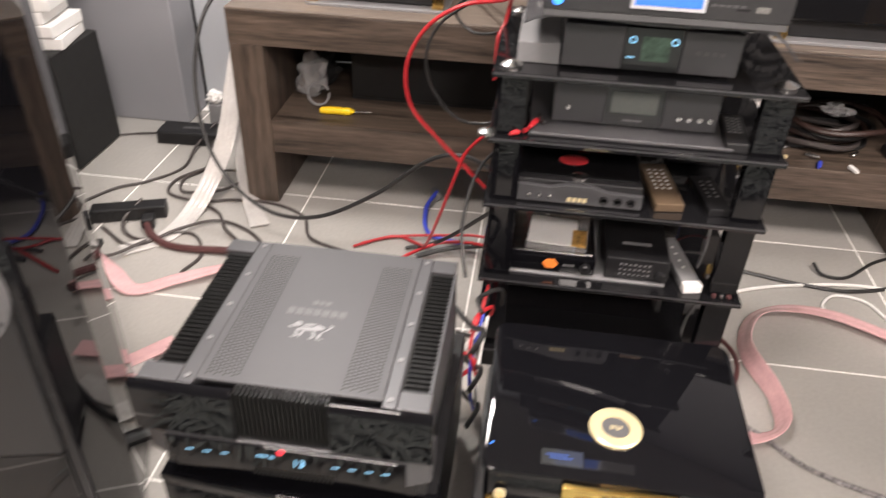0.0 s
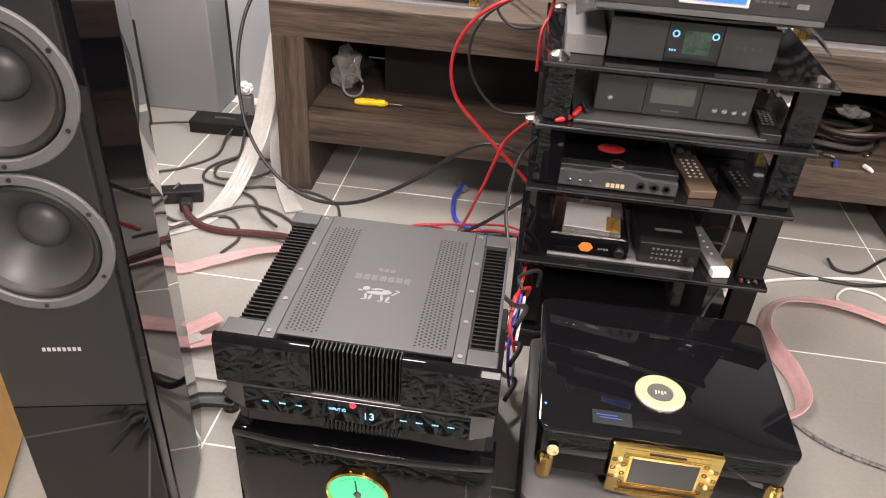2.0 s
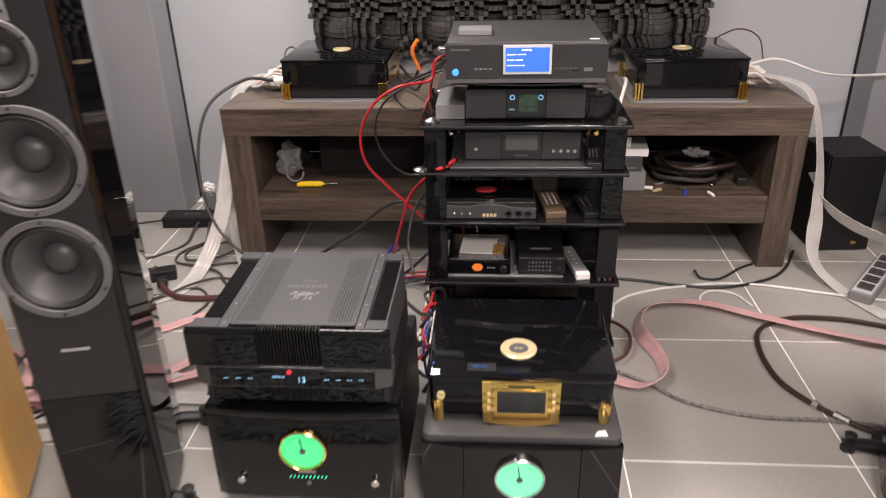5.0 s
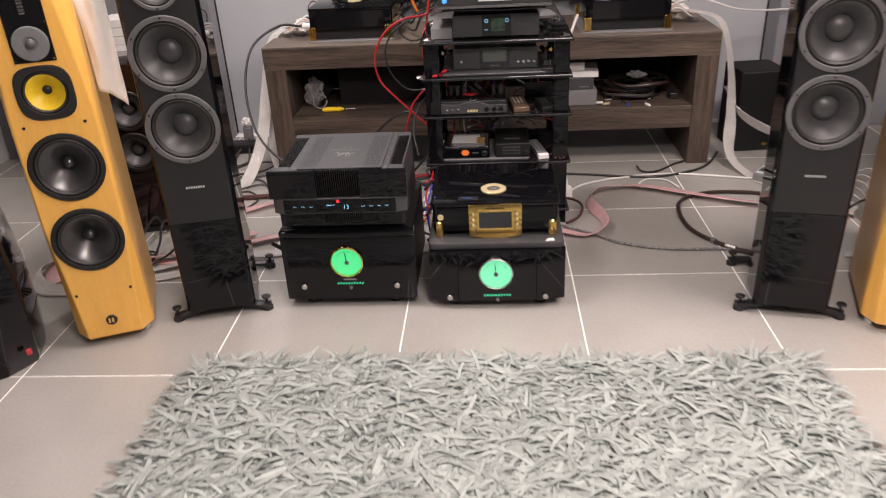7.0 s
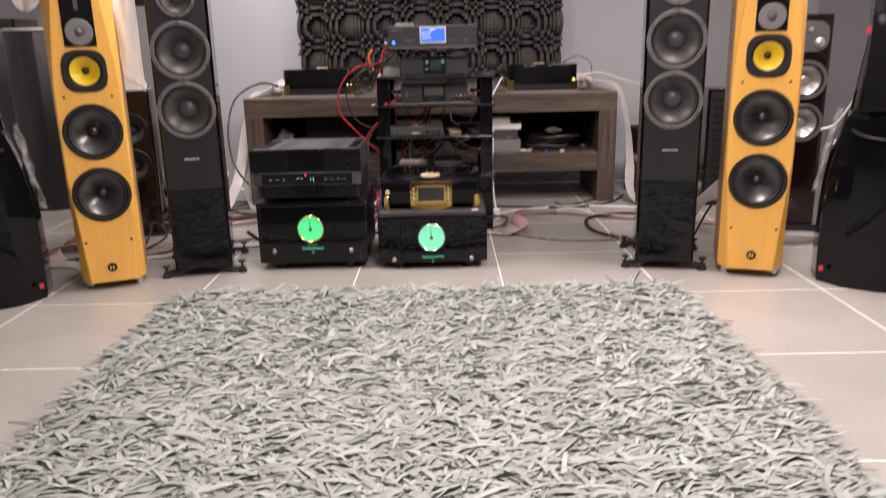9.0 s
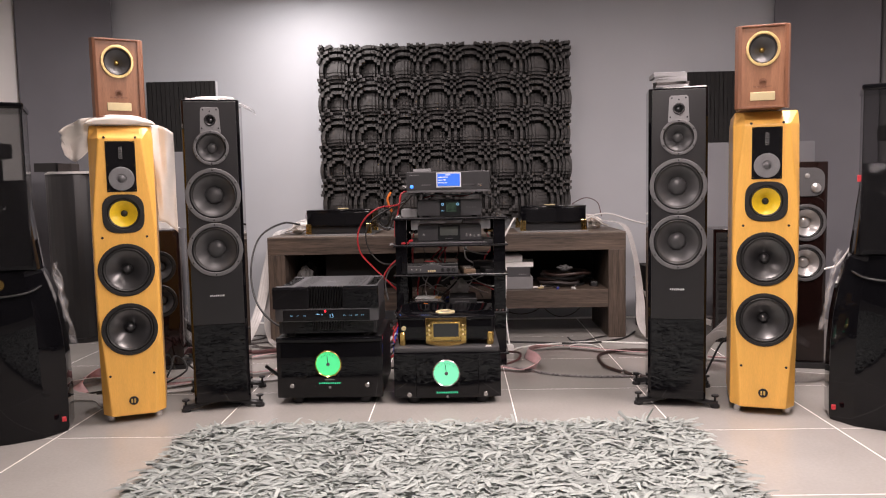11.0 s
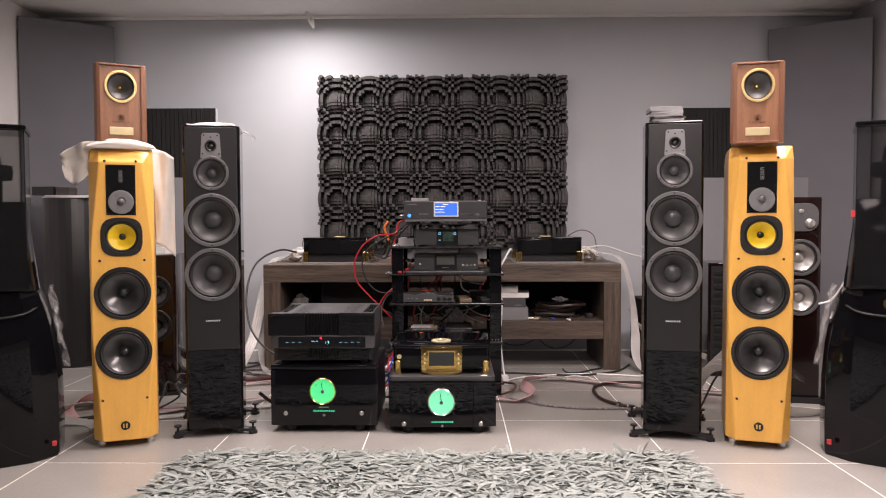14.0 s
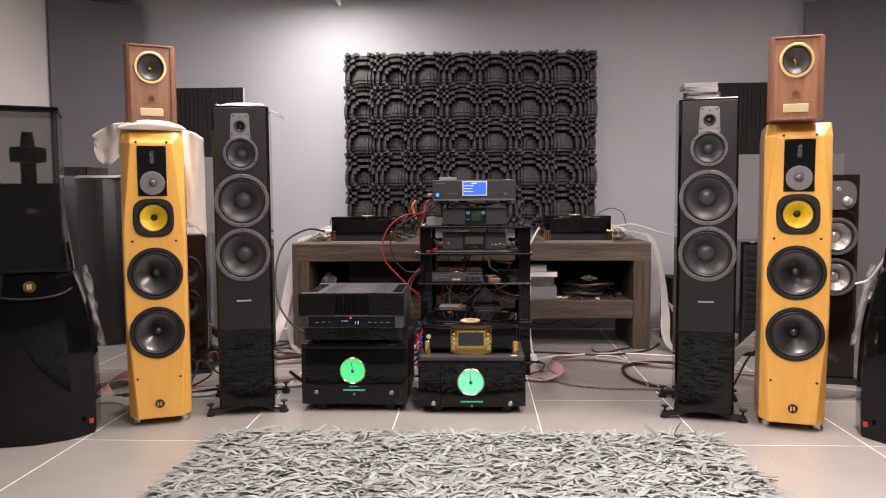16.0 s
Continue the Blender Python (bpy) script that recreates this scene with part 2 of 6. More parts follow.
def lathe(profile, x, y, z, n=40, axis="y", bm=None, ex=1.0, sides=None, caps=(True, True)):
    """A turned form; profile of (radius, way out). axis y: out is towards -y; axis z: out is up. sides: power of a rounded square."""
    own = bmesh.new()
    rings = []
    for r, d in profile:
        ring = []
        for i in range(n):
            a = 2 * math.pi * i / n
            c, s = math.cos(a), math.sin(a)
            k = 1.0
            if sides:
                k = (abs(c) ** sides + abs(s) ** sides) ** (-1 / sides)
            u, w = r * k * c * ex, r * k * s
            ring.append(own.verts.new((x + u, y - d, z + w) if axis == "y" else (x + u, y + w, z + d)))
        rings.append(ring)
    for a, b in zip(rings, rings[1:]):
        for i in range(n):
            j = (i + 1) % n
            own.faces.new((a[i], a[j], b[j], b[i]))
    for ring, closed in ((rings[0], caps[0]), (rings[-1], caps[1])):
        if closed:
            own.faces.new(ring)
    bmesh.ops.recalc_face_normals(own, faces=own.faces[:])
    return join(bm, own)


def prism(points, z0, z1, bevel=0.0, bm=None, top=None):
    """An upright block over a plan outline; top: another outline for the upper face."""
    own = bmesh.new()
    a = [own.verts.new((px, py, z0)) for px, py in points]
    b = [own.verts.new((px, py, z1)) for px, py in (top or points)]
    own.faces.new(a[::-1])
    own.faces.new(b)
    for i in range(len(a)):
        j = (i + 1) % len(a)
        own.faces.new((a[i], a[j], b[j], b[i]))
    bmesh.ops.recalc_face_normals(own, faces=own.faces[:])
    if bevel:
        bmesh.ops.bevel(own, geom=own.edges[:], offset=bevel, segments=2, profile=0.5, affect="EDGES")
    return join(bm, own)


def spline(points, per=8):
    p = [Vector(q) for q in points]
    p = [2 * p[0] - p[1]] + p + [2 * p[-1] - p[-2]]
    out = []
    for a, b, c, d in zip(p, p[1:], p[2:], p[3:]):
        for k in range(per):
            t = k / per
            out.append(0.5 * (2 * b + (c - a) * t + (2 * a - 5 * b + 4 * c - d) * t * t + (3 * b - a - 3 * c + d) * t ** 3))
    out.append(p[-2])
    return out


def tube(points, r, n=8, per=8, bm=None):
    own = bmesh.new()
    pts = spline(points, per)
    rings = []
    up = Vector((0.13, 0.21, 1)).normalized()
    for i, q in enumerate(pts):
        d = (pts[min(i + 1, len(pts) - 1)] - pts[max(i - 1, 0)]).normalized()
        s = d.cross(up)
        s = s.normalized() if s.length > 1e-4 else Vector((1, 0, 0))
        w = s.cross(d).normalized()
        up = w
        rings.append([own.verts.new(q + r * (math.cos(2 * math.pi * k / n) * s + math.sin(2 * math.pi * k / n) * w)) for k in range(n)])
    for a, b in zip(rings, rings[1:]):
        for k in range(n):
            own.faces.new((a[k], a[(k + 1) % n], b[(k + 1) % n], b[k]))
    own.faces.new(rings[0][::-1])
    own.faces.new(rings[-1])
    return join(bm, own)


def ribbon(points, width, thick=0.003, ridges=3, per=10, twist=None, bm=None):
    """A flat cable lying along a line, with raised cores; twist: degrees from lying flat, one for each point."""
    own = bmesh.new()
    pts = spline(points, per)
    tw = twist or [0] * len(points)
    rows = []
    m = ridges * 4
    for i, q in enumerate(pts):
        f = i / per
        k = min(int(f), len(tw) - 2)
        a = radians(tw[k] + (tw[k + 1] - tw[k]) * min(1, f - k))
        d = (pts[min(i + 1, len(pts) - 1)] - pts[max(i - 1, 0)]).normalized()
        s = d.cross(Vector((0, 0, 1)))
        s = s.normalized() if s.length > 1e-3 else Vector((1, 0, 0))
        w = s.cross(d).normalized()
        s, w = math.cos(a) * s + math.sin(a) * w, math.cos(a) * w - math.sin(a) * s
        top = [own.verts.new(q + s * width * (j / m - 0.5) + w * thick * (0.7 + 0.3 * abs(math.sin(math.pi * ridges * j / m)))) for j in range(m + 1)]
        low = [own.verts.new(q + s * width * (j / m - 0.5)) for j in range(m + 1)]
        rows.append(top + low[::-1])
    for a, b in zip(rows, rows[1:]):
        for j in range(len(a)):
            j2 = (j + 1) % len(a)
            own.faces.new((a[j], a[j2], b[j2], b[j]))
    own.faces.new(rows[0])
    own.faces.new(rows[-1][::-1])
    bmesh.ops.recalc_face_normals(own, faces=own.faces[:])
    return join(bm, own)


def words(text, size, material, parent, x, y, z, rx=90, ry=0, rz=0, name="lettering", label=""):
    c = bpy.data.curves.new("tmp", "FONT")
    c.body, c.size, c.align_x, c.align_y, c.extrude = text, size, "CENTER", "CENTER", 0.0004
    tmp = bpy.data.objects.new("tmp", c)
    scene.collection.objects.link(tmp)
    me = bpy.data.meshes.new_from_object(tmp.evaluated_get(bpy.context.evaluated_depsgraph_get()))
    bpy.data.objects.remove(tmp)
    me.materials.append(material)
    ob = new(name, me)
    ob.parent = parent
    ob.matrix_basis = pose(x, y, z, rx, ry, rz)
    if label:
        ob["label"] = label
    return ob


def bars(n, x0, x1, z0, z1, y, gap=0.35, ragged=0.0, seed=1):
    """A row of small flat bars on a front at y, in place of writing."""
    rr = random.Random(seed)
    bm = bmesh.new()
    step = (x1 - x0) / n
    for i in range(n):
        h = (z1 - z0) * (1 - ragged * rr.random())
        box(x0 + i * step, x0 + (i + 1 - gap) * step, y - 0.0008, y + 0.001, z0, z0 + h, bm=bm)
    return bm


# ---- the room ----
X0, X1, Y0, Y1, ZC = -2.12, 3.52, -3.6, 3.17, 2.35
structure = lambda ob, label, cat: tagged(ob, label, cat, kind="structure")
structure(part("wall_north", box(X0 - 0.1, X1 + 0.1, Y1, Y1 + 0.1, 0, ZC), M_WALL), "pale grey painted back wall behind the low table", "wall")
# unseen wall, kept dark so the black lacquer mirrors little light
structure(part("wall_south", box(X0 - 0.1, X1 + 0.1, Y0 - 0.1, Y0, 0, ZC), M_REARWALL), "unseen dark grey wall closing the room, dark to dim reflections", "wall")
structure(part("wall_west", box(X0 - 0.1, X0, 0.9, Y1, 0, ZC), M_WHITEWALL), "white painted side wall beside the corner panel", "wall")
# two unseen side walls, their grey chosen to balance gloss reflections and bounce light
structure(part("wall_southwest", box(X0 - 0.1, X0, Y0, 0.9, 0, ZC), M_SIDEWALL), "unseen side wall closing the room, grey set for reflections and bounce", "wall")
structure(part("wall_east", box(X1, X1 + 0.1, Y0, Y1, 0, ZC), M_SIDEWALL), "unseen side wall closing the room, grey set for reflections and bounce", "wall")
structure(part("ceiling", box(X0 - 0.1, X1 + 0.1, Y0 - 0.1, Y1 + 0.1, ZC, ZC + 0.1), M_CEIL), "plain white painted ceiling", "ceiling")
floor = structure(part("floor", box(X0 - 0.1, X1 + 0.1, Y0 - 0.1, Y1 + 0.1, -0.06, -0.0008), M_GROUT), "grey porcelain tile floor with pale joints", "floor")

# recessed square ceiling lamps; the two south ones are added, unseen
M_LAMP = mat("lamp diffuser", (0.8, 0.8, 0.78), 0.5, emit=(1, 0.95, 0.9), power=2.5)
for lx, ly, watts, wide in LAMPS:
    e = thing("ceiling_light", "square white recessed ceiling lamp, the two south ones added unseen", "ceiling light", lx, ly, 2.325, group="ceiling lamps")
    a, b = wide / 2, wide / 2 + 0.03
    fr = box(-b, b, -b, -a, 0, 0.024)
    box(-b, b, a, b, 0, 0.024, bm=fr)
    box(-b, -a, -a, a, 0, 0.024, bm=fr)
    box(a, b, -a, a, 0, 0.024, bm=fr)
    part("frame", fr, M_CEIL, e)
    part("diffuser", box(-a, a, -a, a, 0.012, 0.022), M_LAMP, e)
# white cornice along the top of the back wall
structure(part("trim", box(X0, X1, Y1 - 0.03, Y1, ZC - 0.022, ZC, 0.006), M_CEIL), "thin white cornice under the ceiling", "cornice")

# corner panels, half-height panels and slotted panels at both ends of the back wall
def quad_panel(name, label, ax, ay, bx, by, z0, z1, thick, material):
    d = Vector((bx - ax, by - ay, 0)).normalized()
    nrm = Vector((-d.y, d.x, 0)) * thick
    pts = [(ax, ay), (bx, by), (bx + nrm.x, by + nrm.y), (ax + nrm.x, ay + nrm.y)]
    e = thing(name, label, "acoustic panel", 0, 0, 0)
    part("fabric_face", prism(pts, z0, z1, 0.006), material, e)
    # a thin dark board closes the rear
    b = [(px + nrm.x * 0.12, py + nrm.y * 0.12) for px, py in (pts[3], pts[2])]
    part("rear_board", prism([(pts[3][0] + nrm.x * 0.02, pts[3][1] + nrm.y * 0.02), (pts[2][0] + nrm.x * 0.02, pts[2][1] + nrm.y * 0.02), b[1], b[0]], z0 + 0.01, z1 - 0.01), M_MATT, e)
    return e


quad_panel("bass_trap", "tall dark grey fabric panel across the room corner", -2.10, 2.80, -1.60, 3.10, 0.0, 2.27, 0.05, M_TRAP)
quad_panel("bass_trap", "tall dark grey fabric panel across the room corner", 2.92, 3.10, 3.46, 2.78, 0.0, 2.22, 0.05, M_TRAP)
quad_panel("acoustic_screen", "half-height grey fabric acoustic screen on the floor", -2.05, 2.965, -0.855, 2.965, 0.0, 1.215, 0.18, M_LOWPANEL)
quad_panel("acoustic_screen", "half-height grey fabric acoustic screen on the floor", 2.215, 2.965, 3.40, 2.965, 0.0, 1.20, 0.18, M_LOWPANEL)
for x0, x1, z0 in ((-1.345, -0.873, 1.216), (2.31, 2.76, 1.201)):
    e = thing("slotted_panel", "black slotted acoustic panel standing on the grey panel", "acoustic panel", x0, 3.0, z0)
    w, hgt = x1 - x0, 0.475
    rr = random.Random(4)
    part("backing", box(0, w, 0.02, 0.06, 0, hgt, 0.002), M_FRAME, e, "pale backing behind the slots")
    xs = [w * (0.02 + 0.96 * i / 15) for i in range(16)]
    # boards between the slots
    edges = [0] + xs + [w]
    for a, b in zip(edges, edges[1:]):
        part("slat", box(a + 0.002, b - 0.002, 0, 0.018, 0, hgt - 0.002), M_MATT, e)
    for a in xs:
        lo, hi = sorted((rr.uniform(0.02, 0.5) * hgt, rr.uniform(0.55, 0.95) * hgt))
        part("slot_filler", box(a - 0.002, a + 0.002, 0.004, 0.018, 0, lo), M_MATT, e)
        part("slot_filler", box(a - 0.002, a + 0.002, 0.004, 0.018, hi, hgt - 0.002), M_MATT, e)

# block diffuser on the back wall
dif = thing("diffuser_panel", "large charcoal block diffuser with ringed relief on the wall", "acoustic panel", -0.182, Y1 - 0.002, 0.725)
NX, NZ, CELL = 84, 58, 0.0205
part("backing", box(0, NX * CELL, -0.02, 0, 0, NZ * CELL), M_MATT, dif)
verts, faces = [], []
for i in range(NX):
    for j in range(NZ):
        v = ((i - 6) ** 2 + (j - 5) ** 2) % 22
        dpt = 0.03 + 0.125 * (1 - v / 21)
        g = 0.0004
        a0, a1, c0, c1 = i * CELL + g, (i + 1) * CELL - g, j * CELL + g, (j + 1) * CELL - g
        k = len(verts)
        verts += [(a0, -0.02, c0), (a1, -0.02, c0), (a1, -0.02, c1), (a0, -0.02, c1), (a0, -dpt, c0), (a1, -dpt, c0), (a1, -dpt, c1), (a0, -dpt, c1)]
        faces += [(k + 4, k + 5, k + 6, k + 7), (k, k + 1, k + 5, k + 4), (k + 1, k + 2, k + 6, k + 5), (k + 2, k + 3, k + 7, k + 6), (k + 3, k, k + 4, k + 7)]
me = bpy.data.meshes.new("foam_block")
me.from_pydata(verts, [], faces)
me.materials.append(M_DIFF)
blocks = new("foam_block", me)
blocks.parent = dif
blocks["kind"] = "stuff"

# ---- shag rug ----
RX0, RX1, RY0, RY1 = -0.235, 1.59, -2.3, 0.715
rug = thing("shag_rug", "grey shag rug of flat leather strips on the tiles", "rug", 0.5 * (RX0 + RX1), 0.5 * (RY0 + RY1), 0)
hw, hl = 0.5 * (RX1 - RX0), 0.5 * (RY1 - RY0)
part("backing", box(-hw, hw, -hl, hl, 0.0, 0.018), M_RUGBACK, rug)
rng = np.random.default_rng(5)


def strips(n, px, py, long0, long1, wide0, wide1, low0, low1, rise0, rise1, lean):
    """Corners of n bent flat strips, four cross-sections each, tapered and twisted at the tip."""
    ang = rng.uniform(0, 2 * np.pi, n)
    # strips lean mostly sideways
    ang = np.where(rng.random(n) < 0.55, rng.normal(0.12, 0.55, n) + np.pi * (rng.random(n) < 0.5), ang)
    ln, wd = rng.uniform(long0, long1, n), rng.uniform(wide0, wide1, n)
    zb, rise = rng.uniform(low0, low1, n), rise0 + (rise1 - rise0) * rng.random(n) ** 2.2
    curl, roll, twist = rng.normal(0, 0.28, n), rng.normal(0, lean, n), rng.normal(0, 0.35, n)
    cx, cy = px.copy(), py.copy()
    out = np.zeros((n, 10, 3))
    for k, f in enumerate((0.0, 0.25, 0.5, 0.75, 1.0)):
        a = ang + curl * f
        if k:
            cx, cy = cx + 0.25 * ln * np.cos(a), cy + 0.25 * ln * np.sin(a)
        r = roll + twist * f
        w = wd * (1.0, 1.05, 1.0, 0.9, 0.55)[k]
        cz = zb + rise * math.sin(f * 2.3) + 0.002 * rng.normal(0, 1, n)
        for s, c in ((-1, 0), (1, 1)):
            out[:, 2 * k + c, 0] = cx - s * w * np.sin(a) * np.cos(r)
            out[:, 2 * k + c, 1] = cy + s * w * np.cos(a) * np.cos(r)
            out[:, 2 * k + c, 2] = np.maximum(0.003, cz + s * w * np.sin(r))
    return out


QUADS = np.array([[0, 2, 3, 1], [2, 4, 5, 3], [4, 6, 7, 5], [6, 8, 9, 7]])
N = 84000
verts = strips(N, rng.uniform(-hw, hw, N), rng.uniform(-hl, hl, N), 0.05, 0.12, 0.0030, 0.0070, 0.012, 0.027, 0.002, 0.018, 0.22)
me = bpy.data.meshes.new("shag_strip")
me.from_pydata(verts.reshape(-1, 3).tolist(), [], ((np.arange(N) * 10)[:, None, None] + QUADS[None]).reshape(-1, 4).tolist())
me.polygons.foreach_set("use_smooth", [True] * len(me.polygons))
me.materials.append(M_RUG)
pile = new("shag_strip", me)
pile.parent = rug
pile["kind"] = "stuff"
# long loose strips lying on top, over the stretch that is passed nearest
shapes = []
for k in range(14):
    one = strips(1, np.zeros(1), np.zeros(1), 0.08, 0.13, 0.005, 0.008, 0.0, 0.002, 0.004, 0.020, 0.25)
    m = bpy.data.meshes.new("leather_strip")
    m.from_pydata(one[0].tolist(), [], QUADS.tolist())
    m.polygons.foreach_set("use_smooth", [True] * 4)
    m.materials.append(M_RUGLOOSE)
    shapes.append(m)
for k in range(300):
    ob = new("leather_strip", shapes[k % 14])
    ob.parent = rug
    ob.matrix_basis = pose(rng.uniform(-hw, hw), rng.uniform(-0.35, 1.0) * hl, rng.uniform(0.026, 0.034), 0, 0, rng.choice((0, 180)) + rng.normal(0, 40))
# two long strips sticking up at the edge
for x, y, lean in ((0.78, hl - 0.03, 0.02), (0.72, hl - 0.06, -0.03)):
    part("loose_strip", ribbon([(x, y, 0.02), (x + lean * 0.4, y + 0.01, 0.05), (x + lean * 1.6, y + 0.02, 0.085)], 0.012, 0.002, 1, twist=[80, 70, 60]), M_RUG, rug)


# ---- loudspeakers ----
def driver(parent, x, z, r, y=0.0, name="woofer", ring=M_GREYRING, ringw=0.14, surround=M_RUBBER, cone=M_CONE, cap=M_CONE,
           capr=0.32, out=0.006, sides=None, screws=6, label="", bulge=0.6):
    """A round driver set into a hole in a front at y: ring, surround, sunk cone, dust cap and screws."""
    ri = r * (1 - ringw)
    prof = [(r, -0.002), (r, out * 0.7), (r - 0.002, out)]
    fr_bm = lathe(prof, x, y, z, 48, sides=sides, caps=(False, False))
    # the inner rim is always round
    inner = [(ri + 0.001, out), (ri - 0.001, out * 0.5), (ri - 0.001, -0.006)]
    if sides:
        own = bmesh.new()
        rows = []
        for rr_, sq in ((r - 0.002, sides), (ri + 0.001, None)):
            row = []
            for i in range(48):
                c, q = math.cos(2 * math.pi * i / 48), math.sin(2 * math.pi * i / 48)
                k = (abs(c) ** sq + abs(q) ** sq) ** (-1 / sq) if sq else 1.0
                row.append(own.verts.new((x + rr_ * k * c, y - out, z + rr_ * k * q)))
            rows.append(row)
        for i in range(48):
            own.faces.new((rows[0][i], rows[0][(i + 1) % 48], rows[1][(i + 1) % 48], rows[1][i]))
        join(fr_bm, own)
    else:
        inner = [(r - 0.002, out)] + inner
    lathe(inner, x, y, z, 48, bm=fr_bm, caps=(False, False))
    bmesh.ops.remove_doubles(fr_bm, verts=fr_bm.verts[:], dist=0.0001)
    bmesh.ops.recalc_face_normals(fr_bm, faces=fr_bm.faces[:])
    fr = part(name, fr_bm, ring, parent, label, smooth=True)
    rs = ri * 0.84
    sp = [(ri, -0.004)] + [(ri + (rs - ri) * k / 6, -0.004 + r * 0.075 * math.sin(math.pi * k / 6)) for k in range(1, 6)] + [(rs, -0.005)]
    part("surround", lathe(sp, x, y, z, 48, caps=(False, False)), surround, fr, smooth=True)
    rc, dep = r * capr, 0.42 * r
    cp = [(rs, -0.005)] + [(rs + (rc - rs) * k / 10, -0.005 - dep * (k / 10) ** 1.18) for k in range(1, 11)]
    part("cone", lathe(cp, x, y, z, 48, caps=(False, False)), cone, fr, smooth=True)
    d0 = cp[-1][1] - 0.001
    dc = [(rc, d0)] + [(rc * math.cos(a), d0 + bulge * rc * math.sin(a)) for a in (0.2, 0.4, 0.6, 0.8, 1.0, 1.2, 1.4)]
    part("dust_cap", lathe(dc, x, y, z, 32, caps=(False, True)), cap, fr, smooth=True)
    for k in range(screws):
        a = math.pi * (2 * k + 1) / screws
        q = 0.5 * (r + ri) * (1.12 if sides else 1)
        part("screw", lathe([(0.0035, out * 0.9), (0.0035, out + 0.0012), (0.0015, out + 0.0012)], x + q * math.cos(a), y, z + q * math.sin(a), 8), M_BLACK, fr)
    return fr


def cut(bm, holes, y0, y1):
    """The mesh with round holes (x, z, radius) bored along y from y0 to y1."""
    tmp = []
    for m in (bm, None):
        if m is None:
            m = bmesh.new()
            for hx, hz, hr in holes:
                lathe([(hr, -y1), (hr, -y0)], hx, 0, hz, 48, bm=m)
        me = bpy.data.meshes.new("tmp")
        m.to_mesh(me)
        m.free()
        tmp.append(new("tmp", me))
    mod = tmp[0].modifiers.new("cut", "BOOLEAN")
    mod.operation, mod.object, mod.solver = "DIFFERENCE", tmp[1], "EXACT"
    me = bpy.data.meshes.new_from_object(tmp[0].evaluated_get(bpy.context.evaluated_depsgraph_get()))
    for o in tmp:
        bpy.data.objects.remove(o)
    out = bmesh.new()
    out.from_mesh(me)
    return out


def black_tower(x, y, rz, label):
    """Tall gloss black tower: curved cabinet, grey baffle, four drivers, outrigger feet. Front foot of the baffle at the origin."""
    e = thing("tower_speaker", label, "loudspeaker", x, y, 0, rz, group="black tower speakers")
    w, dp, z0, z1 = 0.117, 0.40, 0.034, 1.325
    plan = [(-w, 0.012), (-w + 0.012, 0.0), (w - 0.012, 0.0), (w, 0.012), (w + 0.004, 0.16), (w - 0.02, 0.30), (w - 0.05, dp), (-w + 0.05, dp), (-w + 0.02, 0.30), (-w - 0.004, 0.16)]
    holes = [(0, 1.239, 0.019), (0, 1.124, 0.0615), (0, 0.926, 0.0975), (0, 0.696, 0.0975)]
    part("cabinet", cut(prism(plan, z0, z1, 0.003), holes, -0.05, 0.075), M_GLOSS, e, "gloss black lacquered cabinet")
    part("baffle", cut(box(-w + 0.012, w - 0.012, -0.012, 0.001, 0.376, z1 - 0.008, 0.002), holes, -0.05, 0.075), M_SATIN, e, "dark grey satin front baffle")
    part("lower_baffle", box(-w + 0.012, w - 0.012, -0.012, 0.001, z0 + 0.006, 0.3755, 0.001), M_BAFFLE, e, "gloss black lower front panel")
    f = -0.012
    # tweeter plate, a rounded trapezium
    pl = prism([(-0.042, -0.0), (0.042, 0.0), (0.037, 0.098), (0.030, 0.105), (-0.030, 0.105), (-0.037, 0.098)], 0, 0.003, 0.001)
    moved(pl, pose(0, f, 1.187, 90))
    pl = cut(pl, [(0, 1.239, 0.019), (0, 1.124, 0.0615)], -0.05, 0.05)
    tp = part("tweeter_plate", pl, M_GREYPLATE, e)
    driver(e, 0, 1.239, 0.024, f - 0.003, "tweeter", M_BLACK, 0.22, capr=0.45, out=0.003, screws=0)
    for sx, sz in ((-0.027, 1.282), (0.027, 1.282), (-0.033, 1.205), (0.033, 1.205), (0, 1.275)):
        part("screw", lathe([(0.0035, 0.003), (0.0035, 0.0045), (0.001, 0.0045)], sx, f, sz, 8), M_BLACK, tp)
    driver(e, 0, 1.124, 0.072, f, "midrange", M_DRIVERRING, 0.15, capr=0.30, cone=M_CONEG, cap=M_CONEG)
    driver(e, 0, 0.926, 0.113, f, "woofer", M_DRIVERRING, 0.14, capr=0.33, cone=M_CONEG, cap=M_CONEG)
    driver(e, 0, 0.696, 0.113, f, "woofer", M_DRIVERRING, 0.14, capr=0.33, cone=M_CONEG, cap=M_CONEG)
    part("badge", bars(8, -0.030, 0.030, 0.4965, 0.5035, f, 0.38), M_FRAME, e, "small silver badge")
    # base bars with adjustable feet
    for yy in (0.035, 0.36):
        pts = [(-0.165, yy - 0.018, 0.018), (-0.12, yy - 0.012, 0.022), (0, yy + (0.025 if yy < 0.2 else -0.02), 0.034), (0.12, yy - 0.012, 0.022), (0.165, yy - 0.018, 0.018)]
        bar = part("foot_bar", moved(ribbon(pts, 0.036, 0.018, 1), pose(0, 0, -0.008)), M_BLACK, e, smooth=True)
